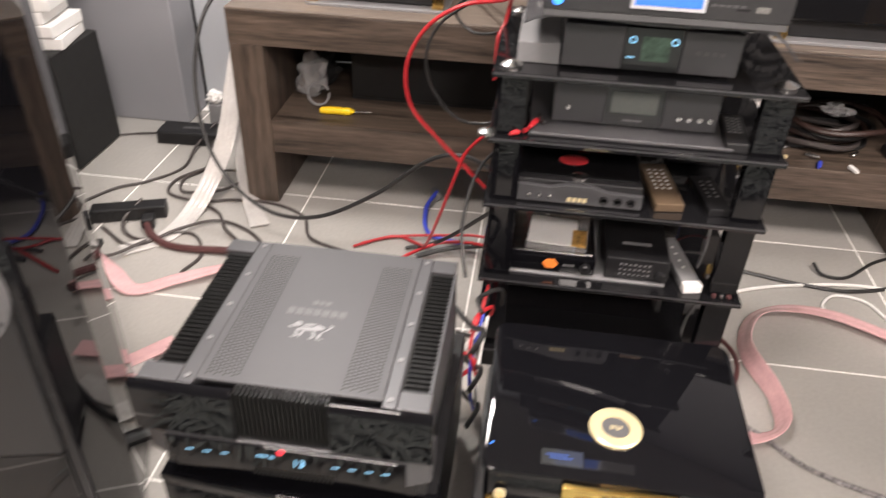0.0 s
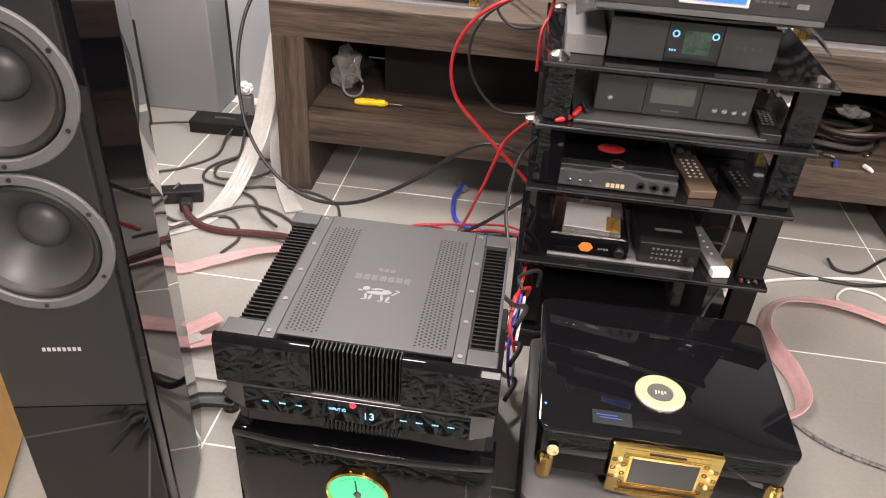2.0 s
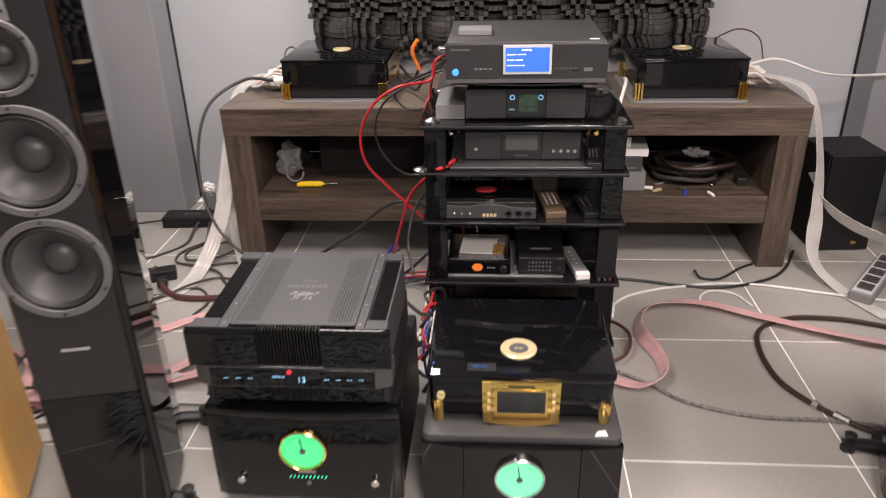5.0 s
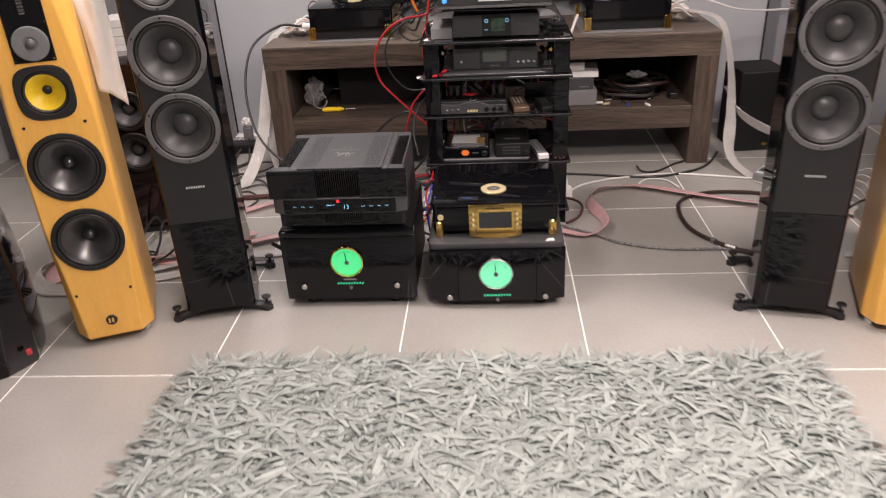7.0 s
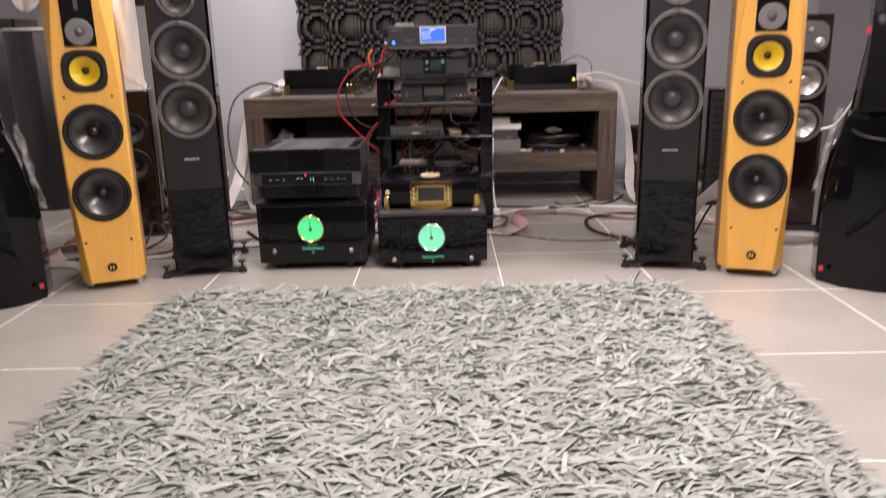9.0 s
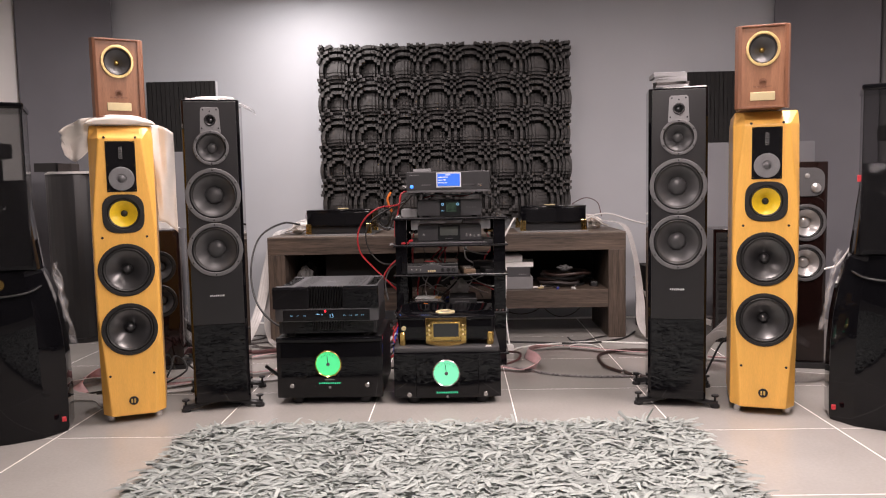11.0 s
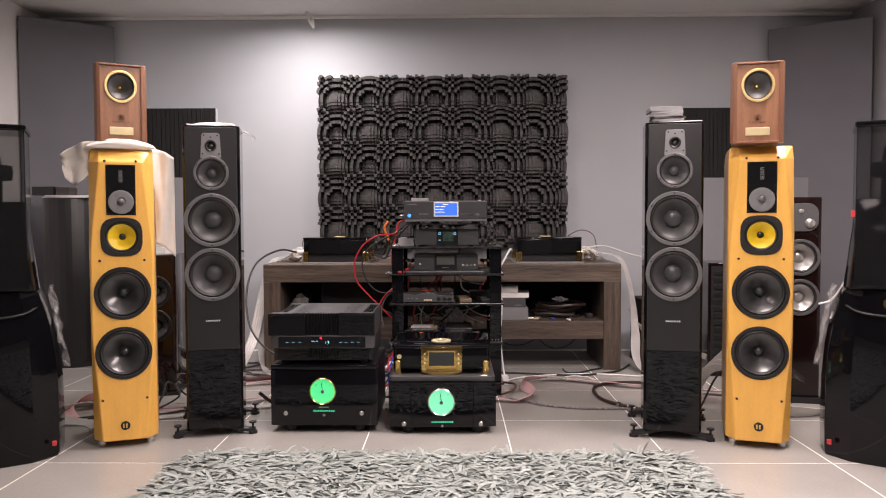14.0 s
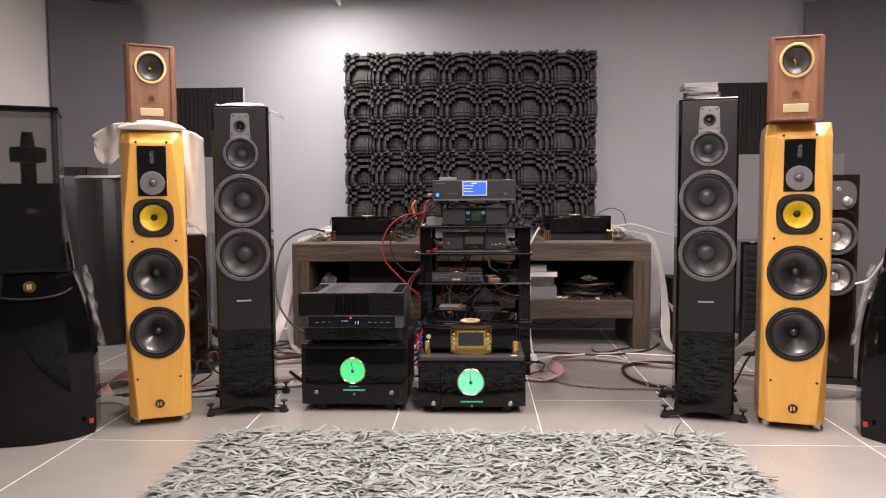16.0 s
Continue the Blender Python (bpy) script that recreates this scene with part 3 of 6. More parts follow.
        for sx in (-0.155, 0.155):
            k = lathe([(0.019, 0.0), (0.019, 0.012), (0.012, 0.016), (0.005, 0.016), (0.005, 0.045), (0.015, 0.046), (0.016, 0.052), (0.013, 0.054)], sx, yy - 0.018, 0.0, 20, "z")
            part("spike_foot", k, M_BLACK, bar, smooth=True)
    return e


def maple_tower(x, y, rz, label):
    """Maple tower with facetted front edges, tweeter plate, yellow midrange and two woofers."""
    e = thing("maple_tower_speaker", label, "loudspeaker", x, y, 0, rz, group="maple tower speakers")
    z0, z1, w, dp = 0.03, 1.215, 0.122, 0.36
    # sections: half width of the flat front, depth of the side facet, bottom to top
    own = bmesh.new()
    secs = [(z0, 0.084, 0.055, 0.0, w), (z0 + 0.20, 0.098, 0.040, 0.0, w), (z0 + 0.42, 0.116, 0.016, 0.0, w), (0.80, 0.116, 0.016, 0.0, w), (0.90, 0.108, 0.026, 0.0, w), (1.13, 0.083, 0.055, 0.0, w), (1.162, 0.080, 0.058, 0.0, w), (z1, 0.080, 0.060, 0.055, w)]
    rows = []
    for z, fw, fd, back, ww in secs:
        ww2 = ww - (0.006 if z == z1 else 0)
        rows.append([own.verts.new(c) for c in ((-fw, back, z), (fw, back, z), (ww2, max(fd, back), z), (ww2, dp, z), (-ww2, dp, z), (-ww2, max(fd, back), z))])
    for a, b in zip(rows, rows[1:]):
        for i in range(6):
            own.faces.new((a[i], a[(i + 1) % 6], b[(i + 1) % 6], b[i]))
    own.faces.new(rows[0][::-1])
    own.faces.new(rows[-1])
    bmesh.ops.recalc_face_normals(own, faces=own.faces[:])
    sharp = [ed for ed in own.edges if len(ed.link_faces) == 2 and ed.calc_face_angle(0) > 0.5]
    bmesh.ops.bevel(own, geom=sharp, offset=0.005, segments=2, profile=0.5, affect="EDGES")
    part("cabinet", cut(own, [(0, 0.860, 0.062), (0, 0.632, 0.0925), (0, 0.389, 0.0925)], -0.05, 0.075), M_MAPLE, e)
    pt = part("tweeter_plate", box(-0.055, 0.055, -0.004, 0.002, 0.948, 1.150, 0.0015), M_BLACKGLASS, e, "gloss black tweeter plate")
    part("ribbon_tweeter", box(-0.007, 0.007, -0.006, -0.003, 1.080, 1.127, 0.001), M_SILVER, pt)
    for k in range(5):
        part("ribbon_bar", box(-0.0075, 0.0075, -0.0075, -0.005, 1.084 + k * 0.0095, 1.0865 + k * 0.0095), M_BLACK, pt)
    disc = part("felt_disc", lathe([(0.048, 0.003), (0.048, 0.008), (0.045, 0.010), (0.02, 0.010), (0.018, 0.007), (0.012, 0.007)], 0, 0, 1.000, 40), M_DISC, pt, smooth=True)
    part("dome", lathe([(0.014, 0.006), (0.013, 0.011), (0.009, 0.015), (0.004, 0.017)], 0, 0, 1.000, 24), M_GREYRING, pt, smooth=True)
    for sx in (-0.05, 0.05):
        for sz in (0.955, 1.055, 1.145):
            part("screw", lathe([(0.0032, 0.003), (0.0032, 0.006), (0.001, 0.006)], sx, 0, sz, 8), M_GOLD, pt)
    driver(e, 0, 0.860, 0.078, 0, "midrange", M_MATT, 0.20, M_RUBBER, M_YELLOW, M_BLACK, 0.17, sides=3.2, screws=4, label="black square-round frame with a yellow cone")
    driver(e, 0, 0.632, 0.107, 0, "woofer", M_MATT, 0.13, M_RUBBER, M_CONE, M_CONE, 0.19, bulge=1.1)
    driver(e, 0, 0.389, 0.107, 0, "woofer", M_MATT, 0.13, M_RUBBER, M_CONE, M_CONE, 0.19, bulge=1.1)
    for sx, sz in ((-0.083, 0.765), (0.083, 0.765), (-0.083, 0.20), (0.083, 0.20), (-0.058, 1.165), (0.058, 1.165)):
        part("grille_socket", lathe([(0.005, -0.004), (0.005, 0.0015), (0.003, 0.0015)], sx, 0, sz, 12), M_BLACK, e)
    b = part("badge", lathe([(0.018, -0.002), (0.018, 0.003), (0.016, 0.004)], 0, 0, 0.092, 32), M_BLACK, e, "round black badge with gold marks", smooth=True)
    part("badge_mark", bars(2, -0.010, 0.012, 0.083, 0.101, -0.0045, 0.4), M_GOLD, b)
    for sx in (-0.09, 0.09):
        for sy in (0.06, 0.32):
            part("foot", lathe([(0.016, 0.0), (0.018, 0.004), (0.018, 0.026), (0.014, 0.032)], sx, sy, 0, 20, "z"), M_SILVER, e, "turned steel foot", smooth=True)
    return e


def small_speaker(x, y, z, rz, label):
    """Small walnut speaker, prism-shaped with canted side rails, gold-rimmed driver and brass plate."""
    e = thing("small_speaker", label, "loudspeaker", x, y, z, rz, group="small walnut speakers")
    e.scale = (0.93, 1, 1)
    hgt = 0.315
    part("cabinet", cut(prism([(-0.083, 0.008), (0.083, 0.008), (0.103, 0.03), (0.085, 0.17), (-0.085, 0.17), (-0.103, 0.03)], 0.006, hgt - 0.006, 0.002), [(0, 0.225, 0.054)], -0.05, 0.05), M_WALNUT, e)
    for s in (-1, 1):
        part("edge_rail", prism([(s * 0.082, 0.0), (s * 0.096, 0.004), (s * 0.107, 0.024), (s * 0.090, 0.028)][::s], 0, hgt, 0.0015), M_WALNUT2, e)
    part("top_rail", box(-0.083, 0.083, 0.0, 0.16, hgt - 0.008, hgt, 0.002), M_WALNUT2, e)
    part("bottom_rail", box(-0.083, 0.083, 0.0, 0.16, 0, 0.009, 0.002), M_WALNUT2, e)
    driver(e, 0, 0.225, 0.066, 0.008, "driver", M_GOLDRIM, 0.15, M_RUBBER, M_CONEG, M_GOLD, 0.17, screws=0, out=0.006, label="gold driver rim", bulge=0.9)
    part("name_plate", box(-0.048, 0.048, 0.004, 0.009, 0.030, 0.062, 0.002), M_RING, e, "blank pale gold plate")
    crest = bars(5, -0.036, 0.036, 0.080, 0.085, 0.008, 0.15)
    lathe([(0.016, 0.0), (0.016, 0.001), (0.011, 0.001), (0.011, 0.0)], 0, 0.008, 0.099, 20, bm=crest)
    part("crest", crest, M_WALNUT2, e)
    return e


black_tower(-0.272, 1.045, 13, "tall gloss black tower speaker with four drivers, cables on top")
black_tower(1.664, 1.00, -12, "tall gloss black tower speaker with disc cases on top")
maple_tower(-0.588, 0.888, 21, "golden maple tower speaker draped with packing film")
maple_tower(1.970, 0.868, -17, "golden maple tower speaker with yellow midrange cone")
small_speaker(-0.592, 0.916, 1.243, 29, "small walnut speaker on the film-draped maple tower")
small_speaker(1.935, 0.83, 1.219, -14, "small walnut speaker on the maple tower")


def omni_tower(x, y, rz, mirror, label):
    """Large gloss black tower: swelling lower body, tapering neck, smoked cover over the top driver stack."""
    e = thing("omni_speaker", label, "loudspeaker", x, y, 0, rz, group="large black speakers")
    s = mirror

    def sec(z, hw, dp):
        return [(hw * c, 0.05 + dp * q) for c, q in ((-1, 0.35), (-0.93, 0.1), (-0.55, -0.05), (0, -0.10), (0.55, -0.05), (0.93, 0.1), (1, 0.35), (0.9, 0.8), (0.5, 1.0), (-0.5, 1.0), (-0.9, 0.8))]
    own = bmesh.new()
    rows = []
    for z, hw, dp in ((0.0, 0.215, 0.42), (0.02, 0.221, 0.43), (0.15, 0.223, 0.43), (0.30, 0.220, 0.425), (0.42, 0.211, 0.41), (0.52, 0.195, 0.385), (0.60, 0.173, 0.35), (0.645, 0.158, 0.33), (0.655, 0.150, 0.32)):
        rows.append([own.verts.new((a, b, z)) for a, b in sec(z, hw, dp)])
    for a, b in zip(rows, rows[1:]):
        for i in range(len(a)):
            own.faces.new((a[i], a[(i + 1) % len(a)], b[(i + 1) % len(a)], b[i]))
    own.faces.new(rows[0][::-1])
    own.faces.new(rows[-1])
    bmesh.ops.recalc_face_normals(own, faces=own.faces[:])
    part("lower_body", own, M_GLOSS, e, smooth=True)
    part("neck", prism([(-0.13, 0.05), (0.13, 0.05), (0.15, 0.16), (0.11, 0.33), (-0.11, 0.33), (-0.15, 0.16)], 0.656, 1.0, 0.004,
                       top=[(-0.10, 0.09), (0.10, 0.09), (0.11, 0.16), (0.09, 0.27), (-0.09, 0.27), (-0.11, 0.16)]), M_GLOSS, e, smooth=True)
    # smoked cover with a dark top rim
    part("cover_pane", box(-0.118, 0.118, 0.0, 0.004, 0.665, 1.265), M_SMOKE, e, "smoked acrylic front pane")
    part("cover_pane", box(-0.118, -0.114, 0.0041, 0.24, 0.665, 1.265), M_SMOKE, e, "smoked acrylic side pane")
    part("cover_pane", box(0.114, 0.118, 0.0041, 0.24, 0.665, 1.265), M_SMOKE, e, "smoked acrylic side pane")
    part("cover_rim", box(-0.124, 0.124, -0.006, 0.25, 1.262, 1.284, 0.006), M_GLOSS, e)
    st = lathe([(0.028, 1.0), (0.028, 1.08), (0.062, 1.085), (0.066, 1.115), (0.062, 1.14), (0.026, 1.145), (0.024, 1.17), (0.02, 1.19), (0.02, 1.2)], 0, 0.17, 0, 24, "z")
    part("driver_stack", st, M_BLACK, e, smooth=True)
    b = part("badge", lathe([(0.022, 0.0), (0.022, 0.005), (0.018, 0.005), (0.018, 0.003)], 0, 0.014, 0.61, 28), M_GOLD, e, "round gold-rimmed badge", smooth=True)
    part("badge_mark", bars(2, -0.008, 0.010, 0.60, 0.62, 0.010, 0.4), M_RING, b)
    part("band", tube([(-0.155, 0.10, 0.60), (-0.10, 0.015, 0.575), (0, 0.002, 0.565), (0.10, 0.015, 0.575), (0.155, 0.10, 0.60)], 0.004), M_CABLE, e)
    part("corner_tag", box(s * 0.19 - 0.008, s * 0.19 + 0.008, 0.045, 0.058, 0.052, 0.070, 0.002), M_REDCOPPER, e, "small red tag")
    part("corner_tag", box(-s * 0.19 - 0.008, -s * 0.19 + 0.008, 0.045, 0.058, 0.052, 0.070, 0.002), M_REDCOPPER, e, "small red tag")
    part("corner_tag", box(-0.130, -0.117, 0.055, 0.075, 0.93, 0.955, 0.002), M_REDCOPPER, e, "small red tag")
    # crinkled film hanging at the shoulders
    rr = random.Random(3)
    for side in (-1, 1):
        own = bmesh.new()
        grid = []
        for i in range(9):
            row = []
            for j in range(14):
                z = 0.665 - 0.32 * j / 13
                hw = 0.168 + 0.055 * (j / 13) ** 0.8
                row.append(own.verts.new((side * (hw + rr.uniform(0.002, 0.03)), 0.03 + 0.02 * i + rr.uniform(-0.01, 0.01), z + rr.uniform(-0.008, 0.008))))
            grid.append(row)
        for i in range(8):
            for j in range(13):
                if i > 2 + rr.random() * 2 or j < 9:
                    own.faces.new((grid[i][j], grid[i + 1][j], grid[i + 1][j + 1], grid[i][j + 1]))
        part("packing_film", own, M_FILM, e, "clear crinkled packing film")
    return e


omni_tower(-0.955, 0.62, 26, 1, "large gloss black speaker under a smoked acrylic cover")
omni_tower(2.35, 0.64, -26, -1, "large gloss black speaker under a smoked acrylic cover")


# ---- low oak table ----
table = thing("low_table", "long low dark oak table with a shelf, against the wall", "table", 0, 0, 0)
TX0, TX1, TY0, TY1, TZ = -0.415, 1.775, 2.44, 3.02, 0.652
part("tabletop", box(TX0, TX1, TY0, TY1, TZ - 0.008, TZ, 0.002), M_OAKTOP, table, "worn grey-brown top")
part("front_rail", box(TX0, TX1, TY0 + 0.001, TY0 + 0.05, TZ - 0.11, TZ - 0.0085, 0.002), M_OAK, table)
part("back_rail", box(TX0, TX1, TY1 - 0.05, TY1 - 0.001, TZ - 0.11, TZ - 0.0085, 0.002), M_OAK, table)
part("under_board", box(TX0 + 0.01, TX1 - 0.01, TY0 + 0.051, TY1 - 0.051, TZ - 0.06, TZ - 0.0085), M_OAK, table)
for x0, x1 in ((TX0, TX0 + 0.105), (TX1 - 0.105, TX1)):
    part("leg_panel", box(x0, x1, TY0 + 0.002, TY1 - 0.002, 0, TZ - 0.1105, 0.003), M_OAKV, table)
part("shelf", box(TX0 + 0.1055, TX1 - 0.1055, TY0 + 0.006, TY1 - 0.03, 0.188, 0.300, 0.002), M_OAK, table, "thick oak shelf board")
part("back_board", box(TX0 + 0.1055, TX1 - 0.1055, TY1 - 0.028, TY1 - 0.016, 0.301, TZ - 0.1105), M_MATT, table, "dark back board")


# ---- electronics on the floor ----
def dial(parent, x, y, z, r, rim, glow):
    ring = part("dial", lathe([(r, -0.002), (r, 0.012), (r - 0.003, 0.015), (r * 0.92, 0.013), (r * 0.90, 0.006), (r * 0.5, 0.005)], x, y, z, 48), rim, parent, "round power meter with a lit green face", smooth=True)
    part("face", lathe([(r * 0.895, 0.0055), (r * 0.895, 0.0075), (r * 0.5, 0.0075)], x, y, z, 40), glow, ring)
    part("needle", moved(box(-0.0012, 0.0012, -0.011, -0.009, 0, r * 0.62), pose(x, y, z, 0, -6, 0)), M_BLACK, ring)
    part("hub", lathe([(r * 0.13, 0.008), (r * 0.13, 0.010), (r * 0.08, 0.012)], x, y, z - r * 0.04, 20), M_GREYRING, ring)
    tick = bmesh.new()
    for k in range(11):
        a = radians(40 + 10 * k)
        moved_box = moved(box(-0.0006, 0.0006, -0.0092, -0.0085, r * 0.66, r * 0.74), pose(x, y, z, 0, 90 - math.degrees(a), 0))
        join(tick, moved_box)
    part("scale_marks", tick, M_MATT, ring)
    for sx in (-0.2, 0.2):
        part("lug", lathe([(0.003, 0.0), (0.003, 0.003), (0.002, 0.004)], x + sx * r, y - 0.008, z + r * 0.975, 12, "z"), rim, ring)
    return ring


def power_amp(x, y, z1, gold, label, rim, glow, zdial):
    e = thing("power_amplifier", label, "amplifier", x, y, 0, 0, group="power amplifiers")
    w, dp = 0.232, 0.44
    part("chassis", box(-w + 0.004, w - 0.004, 0.03, dp, 0.034, z1 - 0.004, 0.004), M_BLACK, e)
    if gold:
        fp = prism([(-w, 0.005), (-w + 0.02, 0.0), (w - 0.02, 0.0), (w, 0.005), (w, 0.03), (-w, 0.03)], 0.032, z1 - 0.022, 0.003)
        part("front_panel", fp, M_GLOSS, e, "gloss black front panel", smooth=True)
        # rounded upper lip, bowed out in plan
        lip = [(-w, 0.02)] + [(-w + 2 * w * k / 12, 0.001 - 0.012 * math.sin(math.pi * k / 12)) for k in range(13)] + [(w, 0.02)]
        part("top_lip", prism([(-w, 0.06)] + lip + [(w, 0.06)], z1 - 0.020, z1, 0.004), M_GLOSS, e, smooth=True)
    else:
        for xa, xb in ((-w, -0.135), (0.135, w)):
            fp = prism([(xa, 0.012 if xa < 0 else -0.004), (xb, -0.004 if xa < 0 else 0.012), (xb, 0.03), (xa, 0.03)], 0.032, z1, 0.002)
            part("side_panel", fp, M_BAFFLE, e, "canted satin black side panel")
        part("front_panel", box(-0.1345, 0.1345, -0.004, 0.03, 0.032, z1, 0.002), M_GLOSS, e, "gloss black front panel")
    part("top_plate", box(-w + 0.006, w - 0.006, 0.035, dp - 0.004, z1 - 0.0035, z1 + 0.001, 0.001), M_BLACK, e)
    f = 0.0 if gold else -0.004
    dial(e, -0.004, f, zdial, 0.058 if gold else 0.059, rim, glow)
    for k in range(10):
        led = box(-0.0017, 0.0017, f - 0.0008, f + 0.001, -0.0035, 0.0035)
        for v in led.verts:
            v.co.x += 0.35 * v.co.z
        part("level_light", moved(led, pose(-0.044 + 0.0097 * k, 0, zdial - 0.088)), M_GREENLED, e, "small lit green bar")
    part("emblem", lathe([(0.006, -0.001), (0.006, 0.002), (0.004, 0.003)], 0, f, zdial - 0.106, 20), M_GREYPLATE, e)
    if gold:
        part("badge", bars(8, -0.022, 0.022, zdial - 0.075, zdial - 0.069, f, 0.2), M_SILVER, e)
    for sx in (-0.165, 0.165):
        k = part("knob", lathe([(0.010, -0.001), (0.010, 0.010), (0.008, 0.012), (0.003, 0.012)], sx, f if gold else 0.004, zdial - 0.096, 24), M_SILVER, e, "small chrome button", smooth=True)
    for sx in (-0.15, 0.15):
        for sy in (0.06, dp - 0.06):
            part("foot", lathe([(0.028, 0.0), (0.03, 0.006), (0.03, 0.026), (0.026, 0.034)], sx, sy, 0, 24, "z"), M_BLACK, e, smooth=True)
    return e


power_amp(0.185, 1.10, 0.298, True, "black power amplifier with a gold-rimmed green meter", M_GOLD, M_GREENL, 0.184)
power_amp(0.700, 1.075, 0.226, False, "black power amplifier with a silver-rimmed green meter", M_SILVER, M_GREENR, 0.143)


def integrated_amp(x, y, z):
    """Wide anthracite amplifier with finned sides and a finned throat between two glossy blocks."""
    e = thing("integrated_amplifier", "anthracite integrated amplifier with finned sides on the power amplifier", "amplifier", x, y, z)
    w, top = 0.232, 0.222
    # lower display section
    part("lower_body", box(-0.215, 0.215, 0.03, 0.40, 0.014, 0.11, 0.003), M_BLACK, e)
    part("lower_panel", prism([(-0.2, 0.028), (0.2, 0.028), (0.2, 0.06), (-0.2, 0.06)], 0.014, 0.0705, 0.002), M_GLOSS, e)
    for k in range(19):
        part("lower_fin", box(-0.062 + k * 0.007, -0.059 + k * 0.007, 0.018, 0.0275, 0.030, 0.068), M_FIN, e)
    dpn = prism([(-0.225, 0.014), (-0.19, 0.0), (0.19, 0.0), (0.225, 0.014), (0.225, 0.06), (-0.225, 0.06)], 0.0715, 0.1265, 0.002)
    disp = part("display_panel", dpn, M_ANTH2, e)
    scr = part("display_glass", box(-0.188, 0.188, -0.0035, 0.002, 0.0755, 0.1225, 0.001), M_GLOSS, disp)
    words("13", 0.021, M_CYAN, disp, 0.022, -0.0042, 0.096, name="volume_number", label="pale blue lit number 13")
    words("INPUT 02", 0.007, M_CYAN, disp, -0.03, -0.0042, 0.103, name="input_name", label="pale blue lit words INPUT 02")
    for xx in (-0.150, -0.122, -0.094, 0.080, 0.106, 0.132, 0.158):
        part("key_legend", bars(3, xx - 0.006, xx + 0.006, 0.0975, 0.0993, -0.0035, 0.3), M_CYAN, disp)
    part("crest", lathe([(0.006, 0.0), (0.006, 0.002), (0.002, 0.003)], -0.004, -0.0035, 0.117, 5), M_REDLED, disp, "small red lit crest")
    # upper section: two glossy front blocks with a canted top edge and the throat of fins
    def block(xa, xb):
        own = bmesh.new()
        side = [(0.0, 0.1275), (0.0, top - 0.010), (0.007, top), (0.0145, top), (0.0145, 0.1275)]
        ends = [[own.verts.new((xx, yy, zz)) for yy, zz in side] for xx in (xa, xb)]
        own.faces.new(ends[0])
        own.faces.new(ends[1][::-1])
        for i in range(5):
            own.faces.new((ends[0][i], ends[1][i], ends[1][(i + 1) % 5], ends[0][(i + 1) % 5]))
        bmesh.ops.recalc_face_normals(own, faces=own.faces[:])
        bmesh.ops.bevel(own, geom=own.edges[:], offset=0.0008, segments=1, affect="EDGES")
        return own
    for xa, xb in ((-w, -0.0735), (0.0725, w - 0.006)):
        part("front_block", block(xa, xb), M_GLOSS, e, "gloss black front block")
    part("throat", box(-0.073, 0.072, 0.026, 0.045, 0.1275, top - 0.004), M_MATT, e)
    for k in range(21):
        xx = -0.0715 + k * 0.007
        part("front_fin", box(xx, xx + 0.003, 0.004, 0.0258, 0.1285, top - 0.0005, 0.0006, 1), M_FIN, e)
    part("body", box(-0.150, 0.155, 0.046, 0.385, 0.1105, top - 0.004, 0.002), M_BLACK, e)
    tp = part("top_plate", box(-0.1345, 0.1480, 0.0265, 0.389, top - 0.0035, top + 0.001, 0.0008), M_ANTH, e, "brushed anthracite top plate")
    # vent holes in two fields, staggered
    vents = bmesh.new()
    for x0_, n in ((-0.1215, 8), (0.086, 8)):
        for i in range(n):
            for j in range(40):
                xx, yy = x0_ + i * 0.0068, 0.040 + j * 0.0078 + (0.0039 if i % 2 else 0)
                q = [vents.verts.new((xx + 0.0022 * math.cos(a), yy + 0.0022 * math.sin(a), top + 0.0013)) for a in (0.4, 1.45, 2.5, 3.54, 4.6, 5.64)]
                vents.faces.new(q)
    vh = part("vent_hole", vents, M_MATT, tp)
    vh["kind"] = "stuff"
    for s in (-1, 1):
        # rail along the plate, end caps and open fins between
        i0, i1 = (-0.160, -0.135) if s < 0 else (0.1485, 0.1695)
        part("side_rail", box(i0, i1, 0.015, 0.389, 0.1105, top, 0.0015), M_ANTH2, e)
        o0, o1 = (-0.222, -0.1605) if s < 0 else (0.170, 0.219)
        part("end_cap", box(o0, o1, 0.015, 0.052, 0.1105, top, 0.0015), M_ANTH2, e)
        part("end_cap", box(o0 + (0.008 if s < 0 else 0), o1 - (0.006 if s > 0 else 0), 0.352, 0.389, 0.1105, top, 0.0015), M_ANTH2, e)
        part("fin_root", box(o0 if s > 0 else o1 - 0.003, o0 + 0.003 if s > 0 else o1, 0.053, 0.351, 0.1105, top - 0.004), M_MATT, e)
        f0, f1 = (o0 + 0.0035, o1 - 0.008) if s > 0 else (o0 + 0.016, o1 - 0.0035)
        if s > 0:
            part("outer_rail", box(f1 + 0.0005, f1 + 0.006, 0.053, 0.351, 0.1105, top, 0.001), M_ANTH2, e)
        for k in range(28):
            yy = 0.0555 + k * 0.0106
            part("side_fin", box(f0, f1, yy, yy + 0.0034, 0.1105, top - 0.003), M_FIN, e)
        for yy in (0.030, 0.115, 0.20, 0.285, 0.375):
            xx = -0.1475 if s < 0 else 0.159
            part("screw", lathe([(0.004, 0.0), (0.004, 0.0018), (0.0016, 0.0018), (0.0014, 0.001)], xx, yy, top, 12, "z"), M_GREYPLATE, e)
    # plain marks in place of the maker's sign
    mk = bmesh.new()
